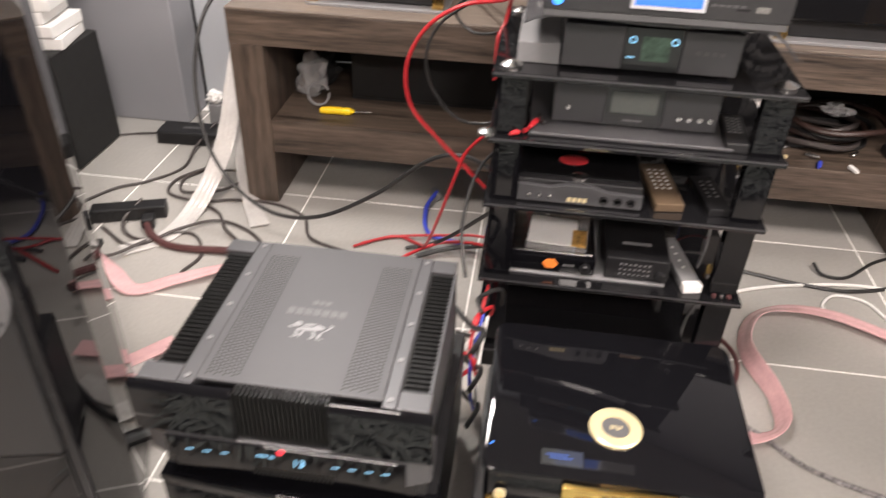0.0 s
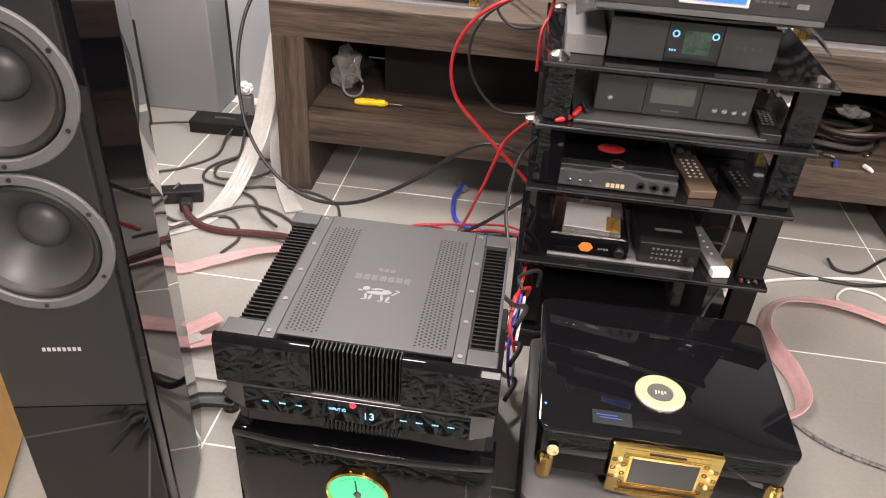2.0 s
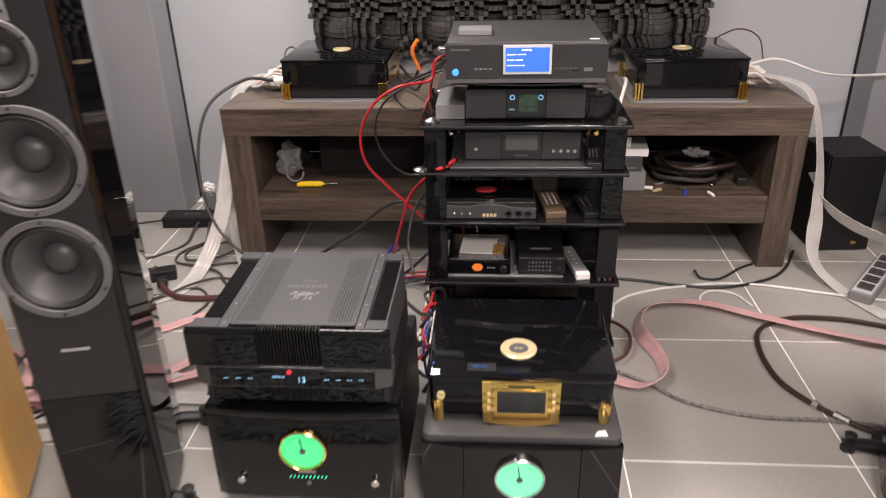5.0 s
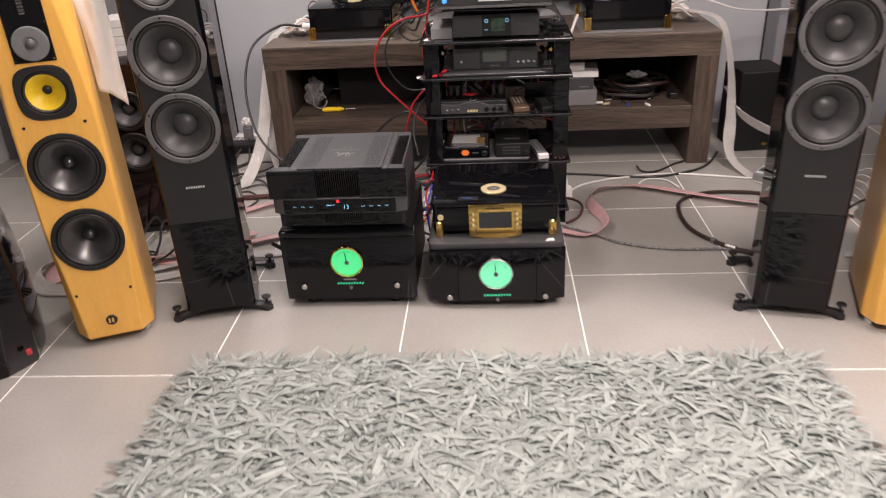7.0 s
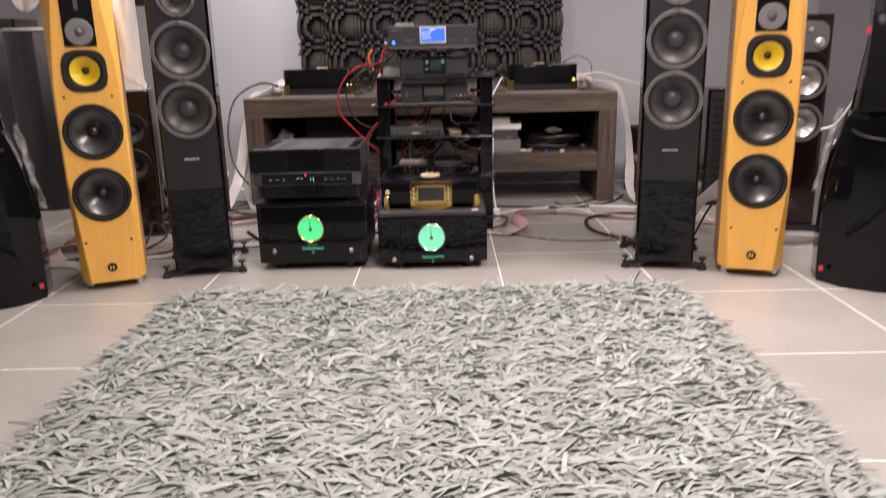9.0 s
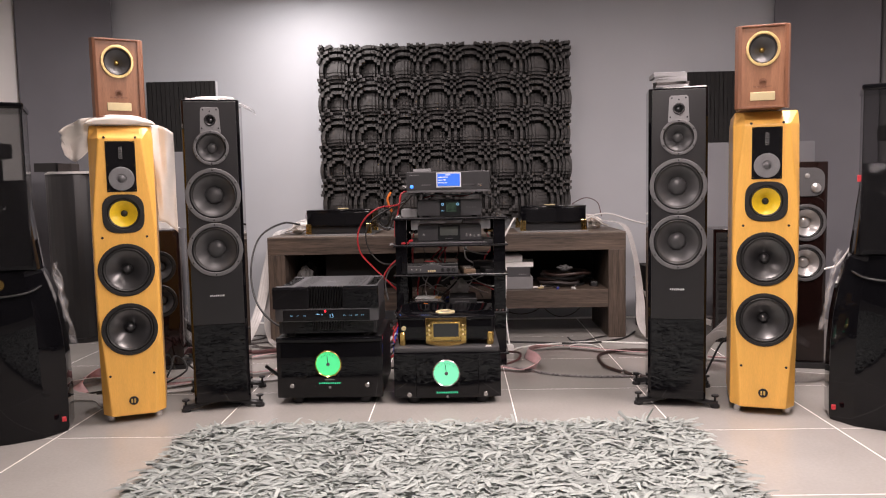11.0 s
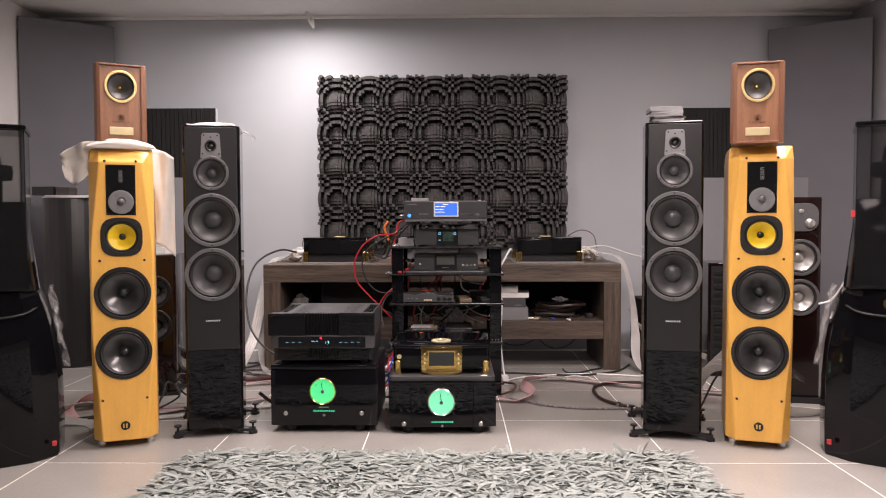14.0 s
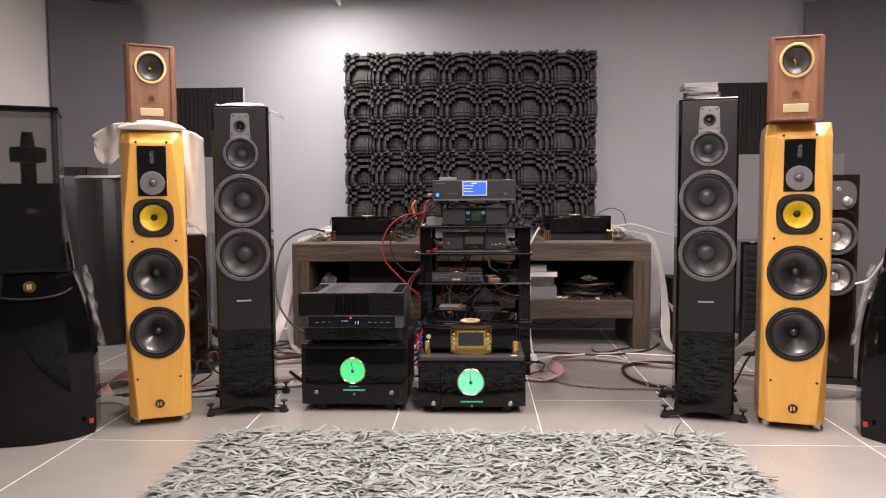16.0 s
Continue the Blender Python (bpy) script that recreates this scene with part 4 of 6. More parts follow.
    for k in range(3):
        box(-0.012 + 0.011 * k, -0.004 + 0.011 * k, 0.222, 0.233, top + 0.001, top + 0.0016, bm=mk)
    for k in range(7):
        box(-0.048 + 0.0145 * k, -0.037 + 0.0145 * k, 0.194, 0.211, top + 0.001, top + 0.0014, bm=mk)
    part("maker_sign", mk, M_GREYRING, tp)
    # the crest: a body, neck, tail and four legs in flat plain shapes
    fig = bmesh.new()
    for a, b, c, d, turn in ((0.0, 0.160, 0.040, 0.010, 4), (-0.021, 0.170, 0.014, 0.012, 40), (-0.030, 0.163, 0.010, 0.005, -10), (0.016, 0.166, 0.018, 0.010, -20), (0.030, 0.163, 0.018, 0.0035, 50),
                             (0.034, 0.171, 0.010, 0.0035, -30), (-0.018, 0.148, 0.005, 0.018, 10), (-0.010, 0.147, 0.005, 0.016, -14), (0.010, 0.148, 0.005, 0.018, 12), (0.020, 0.146, 0.005, 0.018, -12),
                             (-0.002, 0.170, 0.022, 0.006, 12), (-0.021, 0.139, 0.008, 0.003, 0), (0.008, 0.139, 0.008, 0.003, 0), (0.023, 0.138, 0.008, 0.003, 0)):
        own = lathe([(0.5, 0.0), (0.5, 0.0006), (0.4, 0.0006)], 0, 0, 0, 10, "z")
        for v in own.verts:
            v.co.x, v.co.y = v.co.x * c, v.co.y * d
        join(fig, moved(own, pose(a, b, top + 0.001 + 0.00003 * (turn % 7), 0, 0, turn)))
    part("crest_shape", fig, M_GREYPLATE, tp, "pale crest shape")
    for sx in (-0.17, 0.17):
        for sy in (0.07, 0.34):
            part("foot", lathe([(0.02, 0), (0.02, 0.013), (0.016, 0.015)], sx, sy, 0, 20, "z"), M_BLACK, e)
    return e


integrated_amp(0.182, 1.085, 0.3005)


def rounded(hx0, hx1, y0, y1, r, n=5):
    pts = []
    for cx, cy, a0 in ((hx1 - r, y1 - r, 0), (hx0 + r, y1 - r, 90), (hx0 + r, y0 + r, 180), (hx1 - r, y0 + r, 270)):
        for k in range(n + 1):
            a = radians(a0 + 90 * k / n)
            pts.append((cx + r * math.cos(a), cy + r * math.sin(a)))
    return pts


def gold_player(x, y, z):
    """Gloss black disc player with a gold front plate, gold ring on top, on gold feet."""
    e = thing("disc_player", "gloss black disc player with a gold front plate", "disc player", x, y, z)
    part("body", prism(rounded(-0.213, 0.213, 0.010, 0.362, 0.02), 0.022, 0.112, 0.002), M_GLOSS, e, smooth=True)
    part("lid", prism(rounded(-0.219, 0.219, 0.006, 0.368, 0.026), 0.1125, 0.126, 0.003), M_GLOSS, e, "gloss black top plate", smooth=True)
    ring = part("ring", lathe([(0.044, 0.0), (0.044, 0.004), (0.041, 0.006), (0.0245, 0.006), (0.023, 0.003)], -0.004, 0.122, 0.126, 48, "z"), M_RING, e, "pale gold ring", smooth=True)
    part("hub", lathe([(0.0228, 0.0), (0.0228, 0.0035), (0.012, 0.0035)], -0.004, 0.122, 0.126, 32, "z"), M_GREYRING, ring)
    for k in range(4):
        part("hub_mark", box(-0.013 + 0.0055 * k, -0.010 + 0.0055 * k, 0.117 + 0.003 * (k % 2), 0.126, 0.1296, 0.130), M_RING, ring)
    win = part("display_window", box(-0.125, -0.058, 0.030, 0.062, 0.1255, 0.1272, 0.0006), M_SCREEN, e, "small dark display with blue lines")
    part("lit_lines", box(-0.112, -0.075, 0.044, 0.046, 0.1272, 0.1275, bm=box(-0.118, -0.082, 0.050, 0.052, 0.1272, 0.1275)), mat("dim blue lines", (0.02, 0.05, 0.2), 0.3, emit=(0.05, 0.15, 0.6), power=0.25), win)
    part("window_bar", box(-0.057, 0.022, 0.030, 0.050, 0.1255, 0.1268), M_BLACKGLASS, e)
    # front plate with a bowed lower edge
    own = bmesh.new()
    low = [(-0.088 + 0.176 * k / 10, 0.010 - 0.012 * math.sin(math.pi * k / 10)) for k in range(11)]
    outl = low + [(0.090, 0.122), (-0.090, 0.122)]
    a = [own.verts.new((px, -0.008, pz)) for px, pz in outl]
    b = [own.verts.new((px, 0.003, pz)) for px, pz in outl]
    own.faces.new(a)
    own.faces.new(b[::-1])
    for i in range(len(a)):
        own.faces.new((a[i], b[i], b[(i + 1) % len(a)], a[(i + 1) % len(a)]))
    bmesh.ops.recalc_face_normals(own, faces=own.faces[:])
    bmesh.ops.bevel(own, geom=own.edges[:], offset=0.0015, segments=2, profile=0.5, affect="EDGES")
    gp = part("front_plate", own, M_GOLD, e, "polished gold front plate", smooth=True)
    part("screen_frame", box(-0.060, 0.060, -0.0095, -0.0078, 0.034, 0.103, 0.0008), M_GOLD, gp)
    part("screen", box(-0.055, 0.055, -0.0110, -0.0094, 0.039, 0.098, 0.0004), M_SCREEN, gp, "dark unlit screen")
    # engraved lines and scrolls round the screen
    for zz in (0.0125, 0.0165, 0.026, 0.0295, 0.1055, 0.1165):
        part("engraved_line", box(-0.070, 0.070, -0.0088, -0.0078, zz, zz + 0.0012), M_BRASSDARK, gp)
    for sx in (-1, 1):
        for k in range(7):
            zz = 0.036 + 0.0105 * k
            part("engraved_scroll", lathe([(0.0046, 0.0), (0.0046, 0.0008), (0.0026, 0.0008), (0.0026, 0.0)], sx * (0.066 + 0.017 * (k % 2)), -0.008, zz, 12, caps=(False, False)), M_BRASSDARK, gp)
    part("slot", box(-0.030, 0.030, -0.0092, -0.0078, 0.109, 0.113), M_MATT, gp)
    part("lower_slot", box(-0.065, 0.065, -0.0092, -0.0078, 0.020, 0.022), M_MATT, gp)
    for sx in (-0.074, 0.074):
        for sz in (0.05, 0.07, 0.09):
            part("button", lathe([(0.004, 0.0), (0.004, 0.0025), (0.002, 0.003)], sx, -0.008, sz, 14), M_RING, gp)
    k = part("socket", lathe([(0.010, 0.0), (0.010, 0.006), (0.006, 0.007), (0.006, 0.003), (0.002, 0.003)], -0.185, 0.004, 0.077, 24), M_RING, e, "gold headphone socket")
    for sx in (-0.193, 0.193):
        for sy in (0.018, 0.355):
            part("foot", lathe([(0.013, 0.0), (0.016, 0.006), (0.016, 0.052), (0.012, 0.058)], sx, sy, 0, 24, "z"), M_GOLD, e, "gold pillar foot", smooth=True)
    part("status_light", lathe([(0.002, 0), (0.002, 0.001), (0.001, 0.001)], -0.205, 0.06, 0.126, 8, "z"), M_BLUELED, e)
    return e


plat = tagged(part("platform", moved(prism(rounded(-0.232, 0.228, 0, 0.43, 0.02), 0, 0.022, 0.004), pose(0.700, 1.085, 0.2275)), M_PLATFORM, smooth=True), "dark grey slab on the power amplifier, under the player", "isolation platform")
gold_player(0.697, 1.130, 0.250)
bm = prism([(0, 0), (0.03, 0.002), (0.026, 0.02), (0.008, 0.016)], 0, 0.0015)
tagged(part("paper_scrap", moved(bm, pose(0.865, 1.092, 0.2500)), M_PAPER), "small white paper scrap on the slab", "paper")


# ---- glass rack ----
rack = thing("equipment_rack", "black glass equipment rack with four visible shelves", "rack", 0.4175, 1.75, 0)
RW, RD = 0.595, 0.44
LEVELS = [0.075, 0.290, 0.490, 0.645, 0.785]
for k, z in enumerate(LEVELS):
    part("shelf", box(0, RW, 0, RD, z - 0.012, z, 0.002), M_BLACKGLASS, rack, "black glass shelf")
    part("shelf_edge", box(0.002, RW - 0.002, -0.0012, -0.0002, z - 0.004, z - 0.001), M_ANTH2, rack)
for za, zb in zip([0.0] + LEVELS, [LEVELS[0] - 0.012] + [z - 0.012 for z in LEVELS[1:]]):
    for xa, xb in ((0.012, 0.072), (RW - 0.072, RW - 0.012)):
        for ya, yb in ((0.02, 0.05), (RD - 0.06, RD - 0.03)):
            part("post", box(xa, xb, ya, yb, za + 0.0003, zb - 0.0003, 0.002), M_GLOSS, rack)
for sx in (0.035, RW - 0.035):
    for sy in (0.04, RD - 0.04):
        part("spike_cup", lathe([(0.022, 0.0), (0.022, 0.005), (0.015, 0.009), (0.006, 0.013), (0.003, 0.014)], sx, sy, LEVELS[-1], 24, "z"), M_SILVER, rack, "chrome spike cup", smooth=True)
part("spike_cup", lathe([(0.020, 0.0), (0.020, 0.006), (0.012, 0.010), (0.004, 0.012)], -0.002, 0.02, LEVELS[3], 20, "z"), M_SILVER, rack, smooth=True)


# ---- on the low table ----
def mono_block(x, y, rz):
    e = thing("mono_amplifier", "gloss black amplifier with gold corner feet on the table", "amplifier", x, y, TZ + 0.0005, rz, group="mono amplifiers")
    part("base_plate", prism(rounded(-0.215, 0.215, -0.02, 0.44, 0.03), 0, 0.008, 0.001), M_GREYBOX, e, "thin grey base plate")
    part("plinth", box(-0.175, 0.175, 0.02, 0.40, 0.010, 0.058, 0.003), M_BLACK, e)
    part("body", box(-0.198, 0.198, 0.0, 0.42, 0.0585, 0.150, 0.003), M_GLOSS, e, "gloss black body", smooth=True)
    part("lid", box(-0.201, 0.201, -0.003, 0.423, 0.1505, 0.160, 0.003), M_GLOSS, e, smooth=True)
    part("ring", lathe([(0.036, 0.0), (0.036, 0.003), (0.033, 0.005), (0.014, 0.005), (0.013, 0.003)], 0, 0.20, 0.160, 40, "z"), M_RING, e, "pale gold ring", smooth=True)
    for sx in (-0.187, 0.187):
        for sy in (0.012, 0.40):
            f = bmesh.new()
            for k in range(3):
                box(sx - 0.017 + k * 0.0115, sx - 0.007 + k * 0.0115, sy - 0.02, sy + 0.02, 0.009, 0.072, 0.002, bm=f)
            part("corner_foot", f, M_GOLD, e, "gold corner foot")
    part("side_strip", box(0.2015, 0.205, 0.05, 0.40, 0.05, 0.14, 0.001), M_GOLD, e)
    part("front_window", box(-0.165, 0.165, -0.0015, 0.001, 0.066, 0.142), M_BLACKGLASS, e)
    return e


mono_block(0.015, 2.53, 0)
mono_block(1.345, 2.50, 0)


# ---- equipment on the rack ----
def lit(parent, x0, x1, y, zs, material, seed):
    rr = random.Random(seed)
    for z in zs:
        n = rr.randint(2, 4)
        part("text_line", bars(n, x0, x0 + (x1 - x0) * rr.uniform(0.4, 1), z, z + 0.0028, y, 0.15), material, parent)


T1, T2, T3, T4 = LEVELS[4] + 0.0003, LEVELS[3] + 0.0003, LEVELS[2] + 0.0003, LEVELS[1] + 0.0003

e = thing("music_player", "dark grey music player with a small lit screen on the rack", "audio component", 0.715, 1.80, T1)
part("body", box(-0.165, 0.165, 0.006, 0.27, 0.008, 0.088, 0.004), M_BLACK, e, smooth=True)
part("front_panel", box(-0.168, -0.052, 0.0, 0.01, 0.006, 0.090, 0.002), M_ANTH2, e)
part("front_panel", box(0.058, 0.168, 0.0, 0.01, 0.006, 0.090, 0.002), M_ANTH2, e)
sc = part("screen", box(-0.0515, 0.0575, 0.001, 0.008, 0.006, 0.090, 0.001), M_SCREEN, e, "black glass screen")
part("cover_picture", box(-0.018, 0.036, 0.0002, 0.0012, 0.026, 0.074), M_GREENSCR, sc, "dim green cover picture")
for sx in (-0.036, 0.043):
    part("round_icon", lathe([(0.0075, 0.0), (0.0075, 0.001), (0.0045, 0.001), (0.0045, 0.0)], sx, 0.0008, 0.066, 20, caps=(False, False)), M_CYAN, sc)
part("text_line", bars(3, -0.044, -0.028, 0.03, 0.034, 0.0008), M_CYAN, sc)
part("marks", bars(4, 0.085, 0.145, 0.045, 0.053, 0.0, 0.4), M_GREYRING, e, "faint key legends")
for sx in (-0.13, 0.13):
    for sy in (0.03, 0.24):
        part("foot", lathe([(0.015, 0), (0.015, 0.007), (0.012, 0.008)], sx, sy, 0, 16, "z"), M_BLACK, e)

# bent grey acrylic sheet between the two upper players
pts = [(0.470, 1.74, 0.884), (0.50, 1.74, 0.896), (0.56, 1.74, 0.9005), (0.72, 1.74, 0.896), (0.88, 1.74, 0.8985), (0.93, 1.74, 0.886), (0.968, 1.74, 0.850)]
own = bmesh.new()
rows = []
for q in spline(pts, 6):
    rows.append([own.verts.new((q.x, yy, q.z + dz)) for yy, dz in ((1.745, 0), (2.06, 0), (2.06, 0.005), (1.745, 0.005))])
for a, b in zip(rows, rows[1:]):
    for i in range(4):
        own.faces.new((a[i], a[(i + 1) % 4], b[(i + 1) % 4], b[i]))
own.faces.new(rows[0][::-1])
own.faces.new(rows[-1])
bmesh.ops.recalc_face_normals(own, faces=own.faces[:])
tagged(part("acrylic_sheet", own, mat("grey acrylic", (0.07, 0.07, 0.075), 0.15, vary=0.1), smooth=True), "bent smoke-grey acrylic sheet lying on the player", "cover sheet")

e = thing("streamer", "wide dark grey streamer with a lit blue screen", "audio component", 0.711, 1.70, 0.905)
part("body", box(-0.208, 0.208, 0.012, 0.36, 0.010, 0.116, 0.004), M_ANTH, e, "grey metal case", smooth=True)
part("front_panel", box(-0.211, 0.211, 0.0, 0.0115, 0.022, 0.112, 0.002), M_FINSIDE, e)
part("lower_lip", box(-0.209, 0.209, 0.002, 0.0115, 0.010, 0.0215, 0.001), M_GREYRING, e)
part("screen_frame", box(-0.060, 0.066, -0.003, 0.001, 0.034, 0.110, 0.001), M_FRAME, e, "silver screen frame")
sc = part("screen", box(-0.0535, 0.0595, -0.0042, -0.002, 0.041, 0.103), M_BLUESCR, e, "lit blue screen")
lit(sc, -0.050, 0.020, -0.0044, (0.084, 0.070, 0.056), M_WHITEGLOW, 3)
part("text_line", bars(3, -0.012, 0.014, 0.095, 0.099, -0.0044, 0.15), M_WHITEGLOW, sc)
part("power_button", lathe([(0.009, 0.0), (0.009, 0.003), (0.005, 0.004)], -0.185, 0.0, 0.040, 20), M_BLUELED, e, "lit blue power button")
part("marks", bars(4, -0.135, -0.085, 0.046, 0.050, 0.0, 0.3), M_GREYPLATE, e)
part("marks", bars(5, 0.075, 0.135, 0.046, 0.050, 0.0, 0.3), M_GREYRING, e)
part("sign", bars(6, -0.195, -0.145, 0.096, 0.099, 0.0, 0.2), M_GREYPLATE, e)
part("usb_socket", box(0.150, 0.172, -0.001, 0.002, 0.040, 0.050), M_SILVER, e)
part("card_slot", box(0.118, 0.140, -0.001, 0.002, 0.041, 0.045), M_MATT, e)
part("sticker", box(0.165, 0.190, 0.03, 0.045, 0.1161, 0.1168), M_PAPER, e, "small white sticker")
for sx in (-0.16, 0.16):
    for sy in (0.05, 0.31):
        part("foot", lathe([(0.02, 0), (0.02, 0.009), (0.017, 0.0098)], sx, sy, 0, 16, "z"), M_BLACK, e)
tagged(part("small_box", moved(box(-0.045, 0.045, 0, 0.07, 0, 0.016, 0.002), pose(0.575, 1.80, 1.0215)), M_GREYBOX), "small flat grey box on the streamer", "box")
tagged(part("grey_box", moved(box(-0.042, 0.042, 0, 0.22, 0, 0.042, 0.002), pose(0.503, 1.815, T1)), M_GREYBOX), "plain grey box on the rack beside the player", "box")


def remote(name, label, x, y, z, rz, w, ln, h, material, keys, key_mat, endcap=None):
    e = thing(name, label, "remote control", x, y, z, rz)
    part("body", box(-w / 2, w / 2, 0, ln, 0, h, 0.002), material, e)
    rows_, cols = keys
    for r in range(rows_):
        for c in range(cols):
            kx = (c - (cols - 1) / 2) * w * 0.7 / max(1, cols)
            part("key", box(kx - 0.003, kx + 0.003, ln * 0.35 + r * ln * 0.55 / rows_, ln * 0.35 + r * ln * 0.55 / rows_ + 0.006, h, h + 0.0012), key_mat, e)
    if endcap:
        part("end_cap", box(-w / 2 - 0.0005, w / 2 + 0.0005, -0.002, 0.02, -0.0, h + 0.0006, 0.002), endcap, e, "pale end cap")
    return e


# second shelf
tagged(part("dark_mat", moved(box(-0.2, 0.21, 0, 0.36, 0, 0.010, 0.003), pose(0.70, 1.775, T2)), M_ANTH2), "dark grey metal plate on the rack shelf", "plate")
e = thing("converter", "dark grey converter with a grey display and four silver keys", "audio component", 0.712, 1.835, T2 + 0.0105)
part("body", box(-0.165, 0.165, 0.008, 0.24, 0.004, 0.083, 0.003), M_BLACK, e)
part("front_panel", box(-0.168, -0.062, 0.0, 0.012, 0.002, 0.085, 0.002), M_ANTH2, e)
part("front_panel", box(0.056, 0.168, 0.0, 0.012, 0.002, 0.085, 0.002), M_ANTH2, e)
sc = part("screen", box(-0.0615, 0.0555, 0.002, 0.012, 0.002, 0.085), M_SCREEN, e)
part("picture", box(-0.05, 0.044, 0.0008, 0.0022, 0.030, 0.076), M_GREYSCREEN, sc, "grey display picture")
part("sign", bars(7, -0.022, 0.018, 0.012, 0.016, 0.002, 0.25), M_GREYPLATE, sc)
part("key", lathe([(0.0058, 0), (0.0058, 0.003), (0.003, 0.0036)], -0.137, 0, 0.034, 16), M_SILVER, e, "round silver key")
for k in range(4):
    part("key", lathe([(0.0058, 0), (0.0058, 0.003), (0.003, 0.0036)], 0.090 + 0.021 * k, 0, 0.028, 16), M_SILVER, e, "round silver key")
remote("remote_control", "black remote control with pale keys on the rack", 0.915, 1.775, T2, -4, 0.045, 0.15, 0.022, M_BLACK, (6, 3), M_GREYPLATE)
for k, (x, m) in enumerate(((0.497, M_RED), (0.515, M_RED), (0.522, M_CABLE))):
    bm = lathe([(0.004, 0), (0.006, 0.004), (0.0065, 0.03), (0.004, 0.045), (0.003, 0.046)], 0, 0, 0.007, 12)
    tagged(part("plug", moved(bm, pose(x, 1.79 + 0.03 * k, T2 + 0.0105 * (x > 0.5), 0, 0, 30 * k - 50)), m, smooth=True), "small cable plug lying on the shelf", "plug")

# third shelf
e = thing("valve_converter", "flat black converter with a red badge on the rack", "audio component", 0.618, 1.772, T3)
part("body", box(-0.135, 0.135, 0.012, 0.25, 0.004, 0.052, 0.003), M_BLACK, e)
part("lid", box(-0.130, 0.130, 0.03, 0.248, 0.0525, 0.056, 0.001), M_BLACKGLASS, e)
own = prism([(-0.136, 0.004), (0.136, 0.004), (0.136, 0.036), (0.06, 0.038), (0.03, 0.048), (-0.03, 0.048), (-0.06, 0.040), (-0.136, 0.044)], 0, 0.012, 0.001)
part("front_panel", moved(own, pose(0, 0.012, 0, 90)), M_ANTH2, e)
part("badge", lathe([(0.024, 0), (0.024, 0.0015), (0.020, 0.002)], -0.012, 0.105, 0.056, 32, "z", ex=1.35), M_REDCOPPER, e, "oval red badge")
part("dome", lathe([(0.018, 0), (0.017, 0.004), (0.010, 0.007), (0.003, 0.008)], 0.0, 0.035, 0.052, 24, "z"), M_SILVER, e, "polished round dome", smooth=True)
for sx in (-0.105, -0.082, -0.059):
    part("lever", lathe([(0.004, 0), (0.004, 0.008), (0.002, 0.009)], sx, 0, 0.022, 12), M_SILVER, e)
part("sign", bars(4, -0.022, 0.022, 0.010, 0.020, 0.0, 0.25), M_RING, e)
for sx in (0.055, 0.085, 0.112):
    part("socket", lathe([(0.010, 0), (0.010, 0.002), (0.005, 0.002), (0.005, -0.003)], sx, 0, 0.020, 20), M_BLACK, e)
for sx in (-0.115, 0.115):
    for sy in (0.03, 0.22):
        part("foot", box(sx - 0.01, sx + 0.01, sy - 0.01, sy + 0.01, 0, 0.0039), M_BLACK, e)
remote("remote_control", "bronze metal remote control with pale keys on the rack", 0.815, 1.785, T3, 7, 0.062, 0.185, 0.020, M_BRONZE, (6, 3), M_PAPER)
remote("remote_control", "slim black remote control on the rack", 0.922, 1.785, T3, 9, 0.050, 0.15, 0.018, M_BLACK, (5, 2), M_GREYPLATE)
tagged(part("black_case", moved(box(-0.06, 0.06, 0, 0.1, 0, 0.035, 0.004), pose(0.90, 2.02, T3)), M_BLACK), "black plastic case at the back of the shelf", "case")

# fourth shelf
tagged(part("white_tray", moved(box(-0.115, 0.26, 0, 0.26, 0, 0.005, 0.001), pose(0.585, 1.785, T4)), M_GREYBOX), "thin pale board lying on the rack shelf", "board")
e = thing("small_amplifier", "small black headphone amplifier with an orange badge", "audio component", 0.585, 1.79, T4 + 0.0053)
part("body", box(-0.098, 0.098, 0, 0.21, 0.002, 0.044, 0.003), M_GLOSS, e)
part("badge", lathe([(0.014, 0), (0.014, 0.0015), (0.010, 0.0018)], -0.005, 0, 0.026, 6, ex=1.3), M_ORANGE, e, "orange badge")
part("sign", bars(4, 0.025, 0.052, 0.022, 0.027, 0.0), M_GREYPLATE, e)
k = part("knob", lathe([(0.012, 0), (0.012, 0.010), (0.009, 0.012), (0.005, 0.012), (0.005, 0.010)], 0.075, 0, 0.022, 24), M_BLACK, e, smooth=True)
part("disc_lid", box(-0.09, 0.09, 0.02, 0.2, 0.0442, 0.046), M_SILVER, e, "polished top plate")
e = thing("disc_case", "clear disc case with a white leaflet and a small picture", "disc case", 0.590, 1.82, T4 + 0.0518, -4)
part("case", box(-0.071, 0.071, 0, 0.125, 0, 0.010, 0.001), M_FILM, e, "clear plastic case")
part("leaflet", box(-0.068, 0.045, 0.003, 0.122, 0.0102, 0.0112), M_PAPER, e, "plain white leaflet")
part("picture", box(0.035, 0.068, 0.003, 0.075, 0.0113, 0.0118), mat("brown and orange print", (0.42, 0.24, 0.07), 0.4, vary=0.7, scale=30), e, "blotchy brown picture")
e = thing("headphone_converter", "black box converter with rows of pale marks", "audio component", 0.777, 1.79, T4 + 0.0053)
part("body", box(-0.072, 0.072, 0, 0.215, 0.003, 0.060, 0.003), M_BLACK, e)
part("sign", box(-0.032, 0.034, 0.060, 0.072, 0.0602, 0.0605), M_GREYBOX, e)
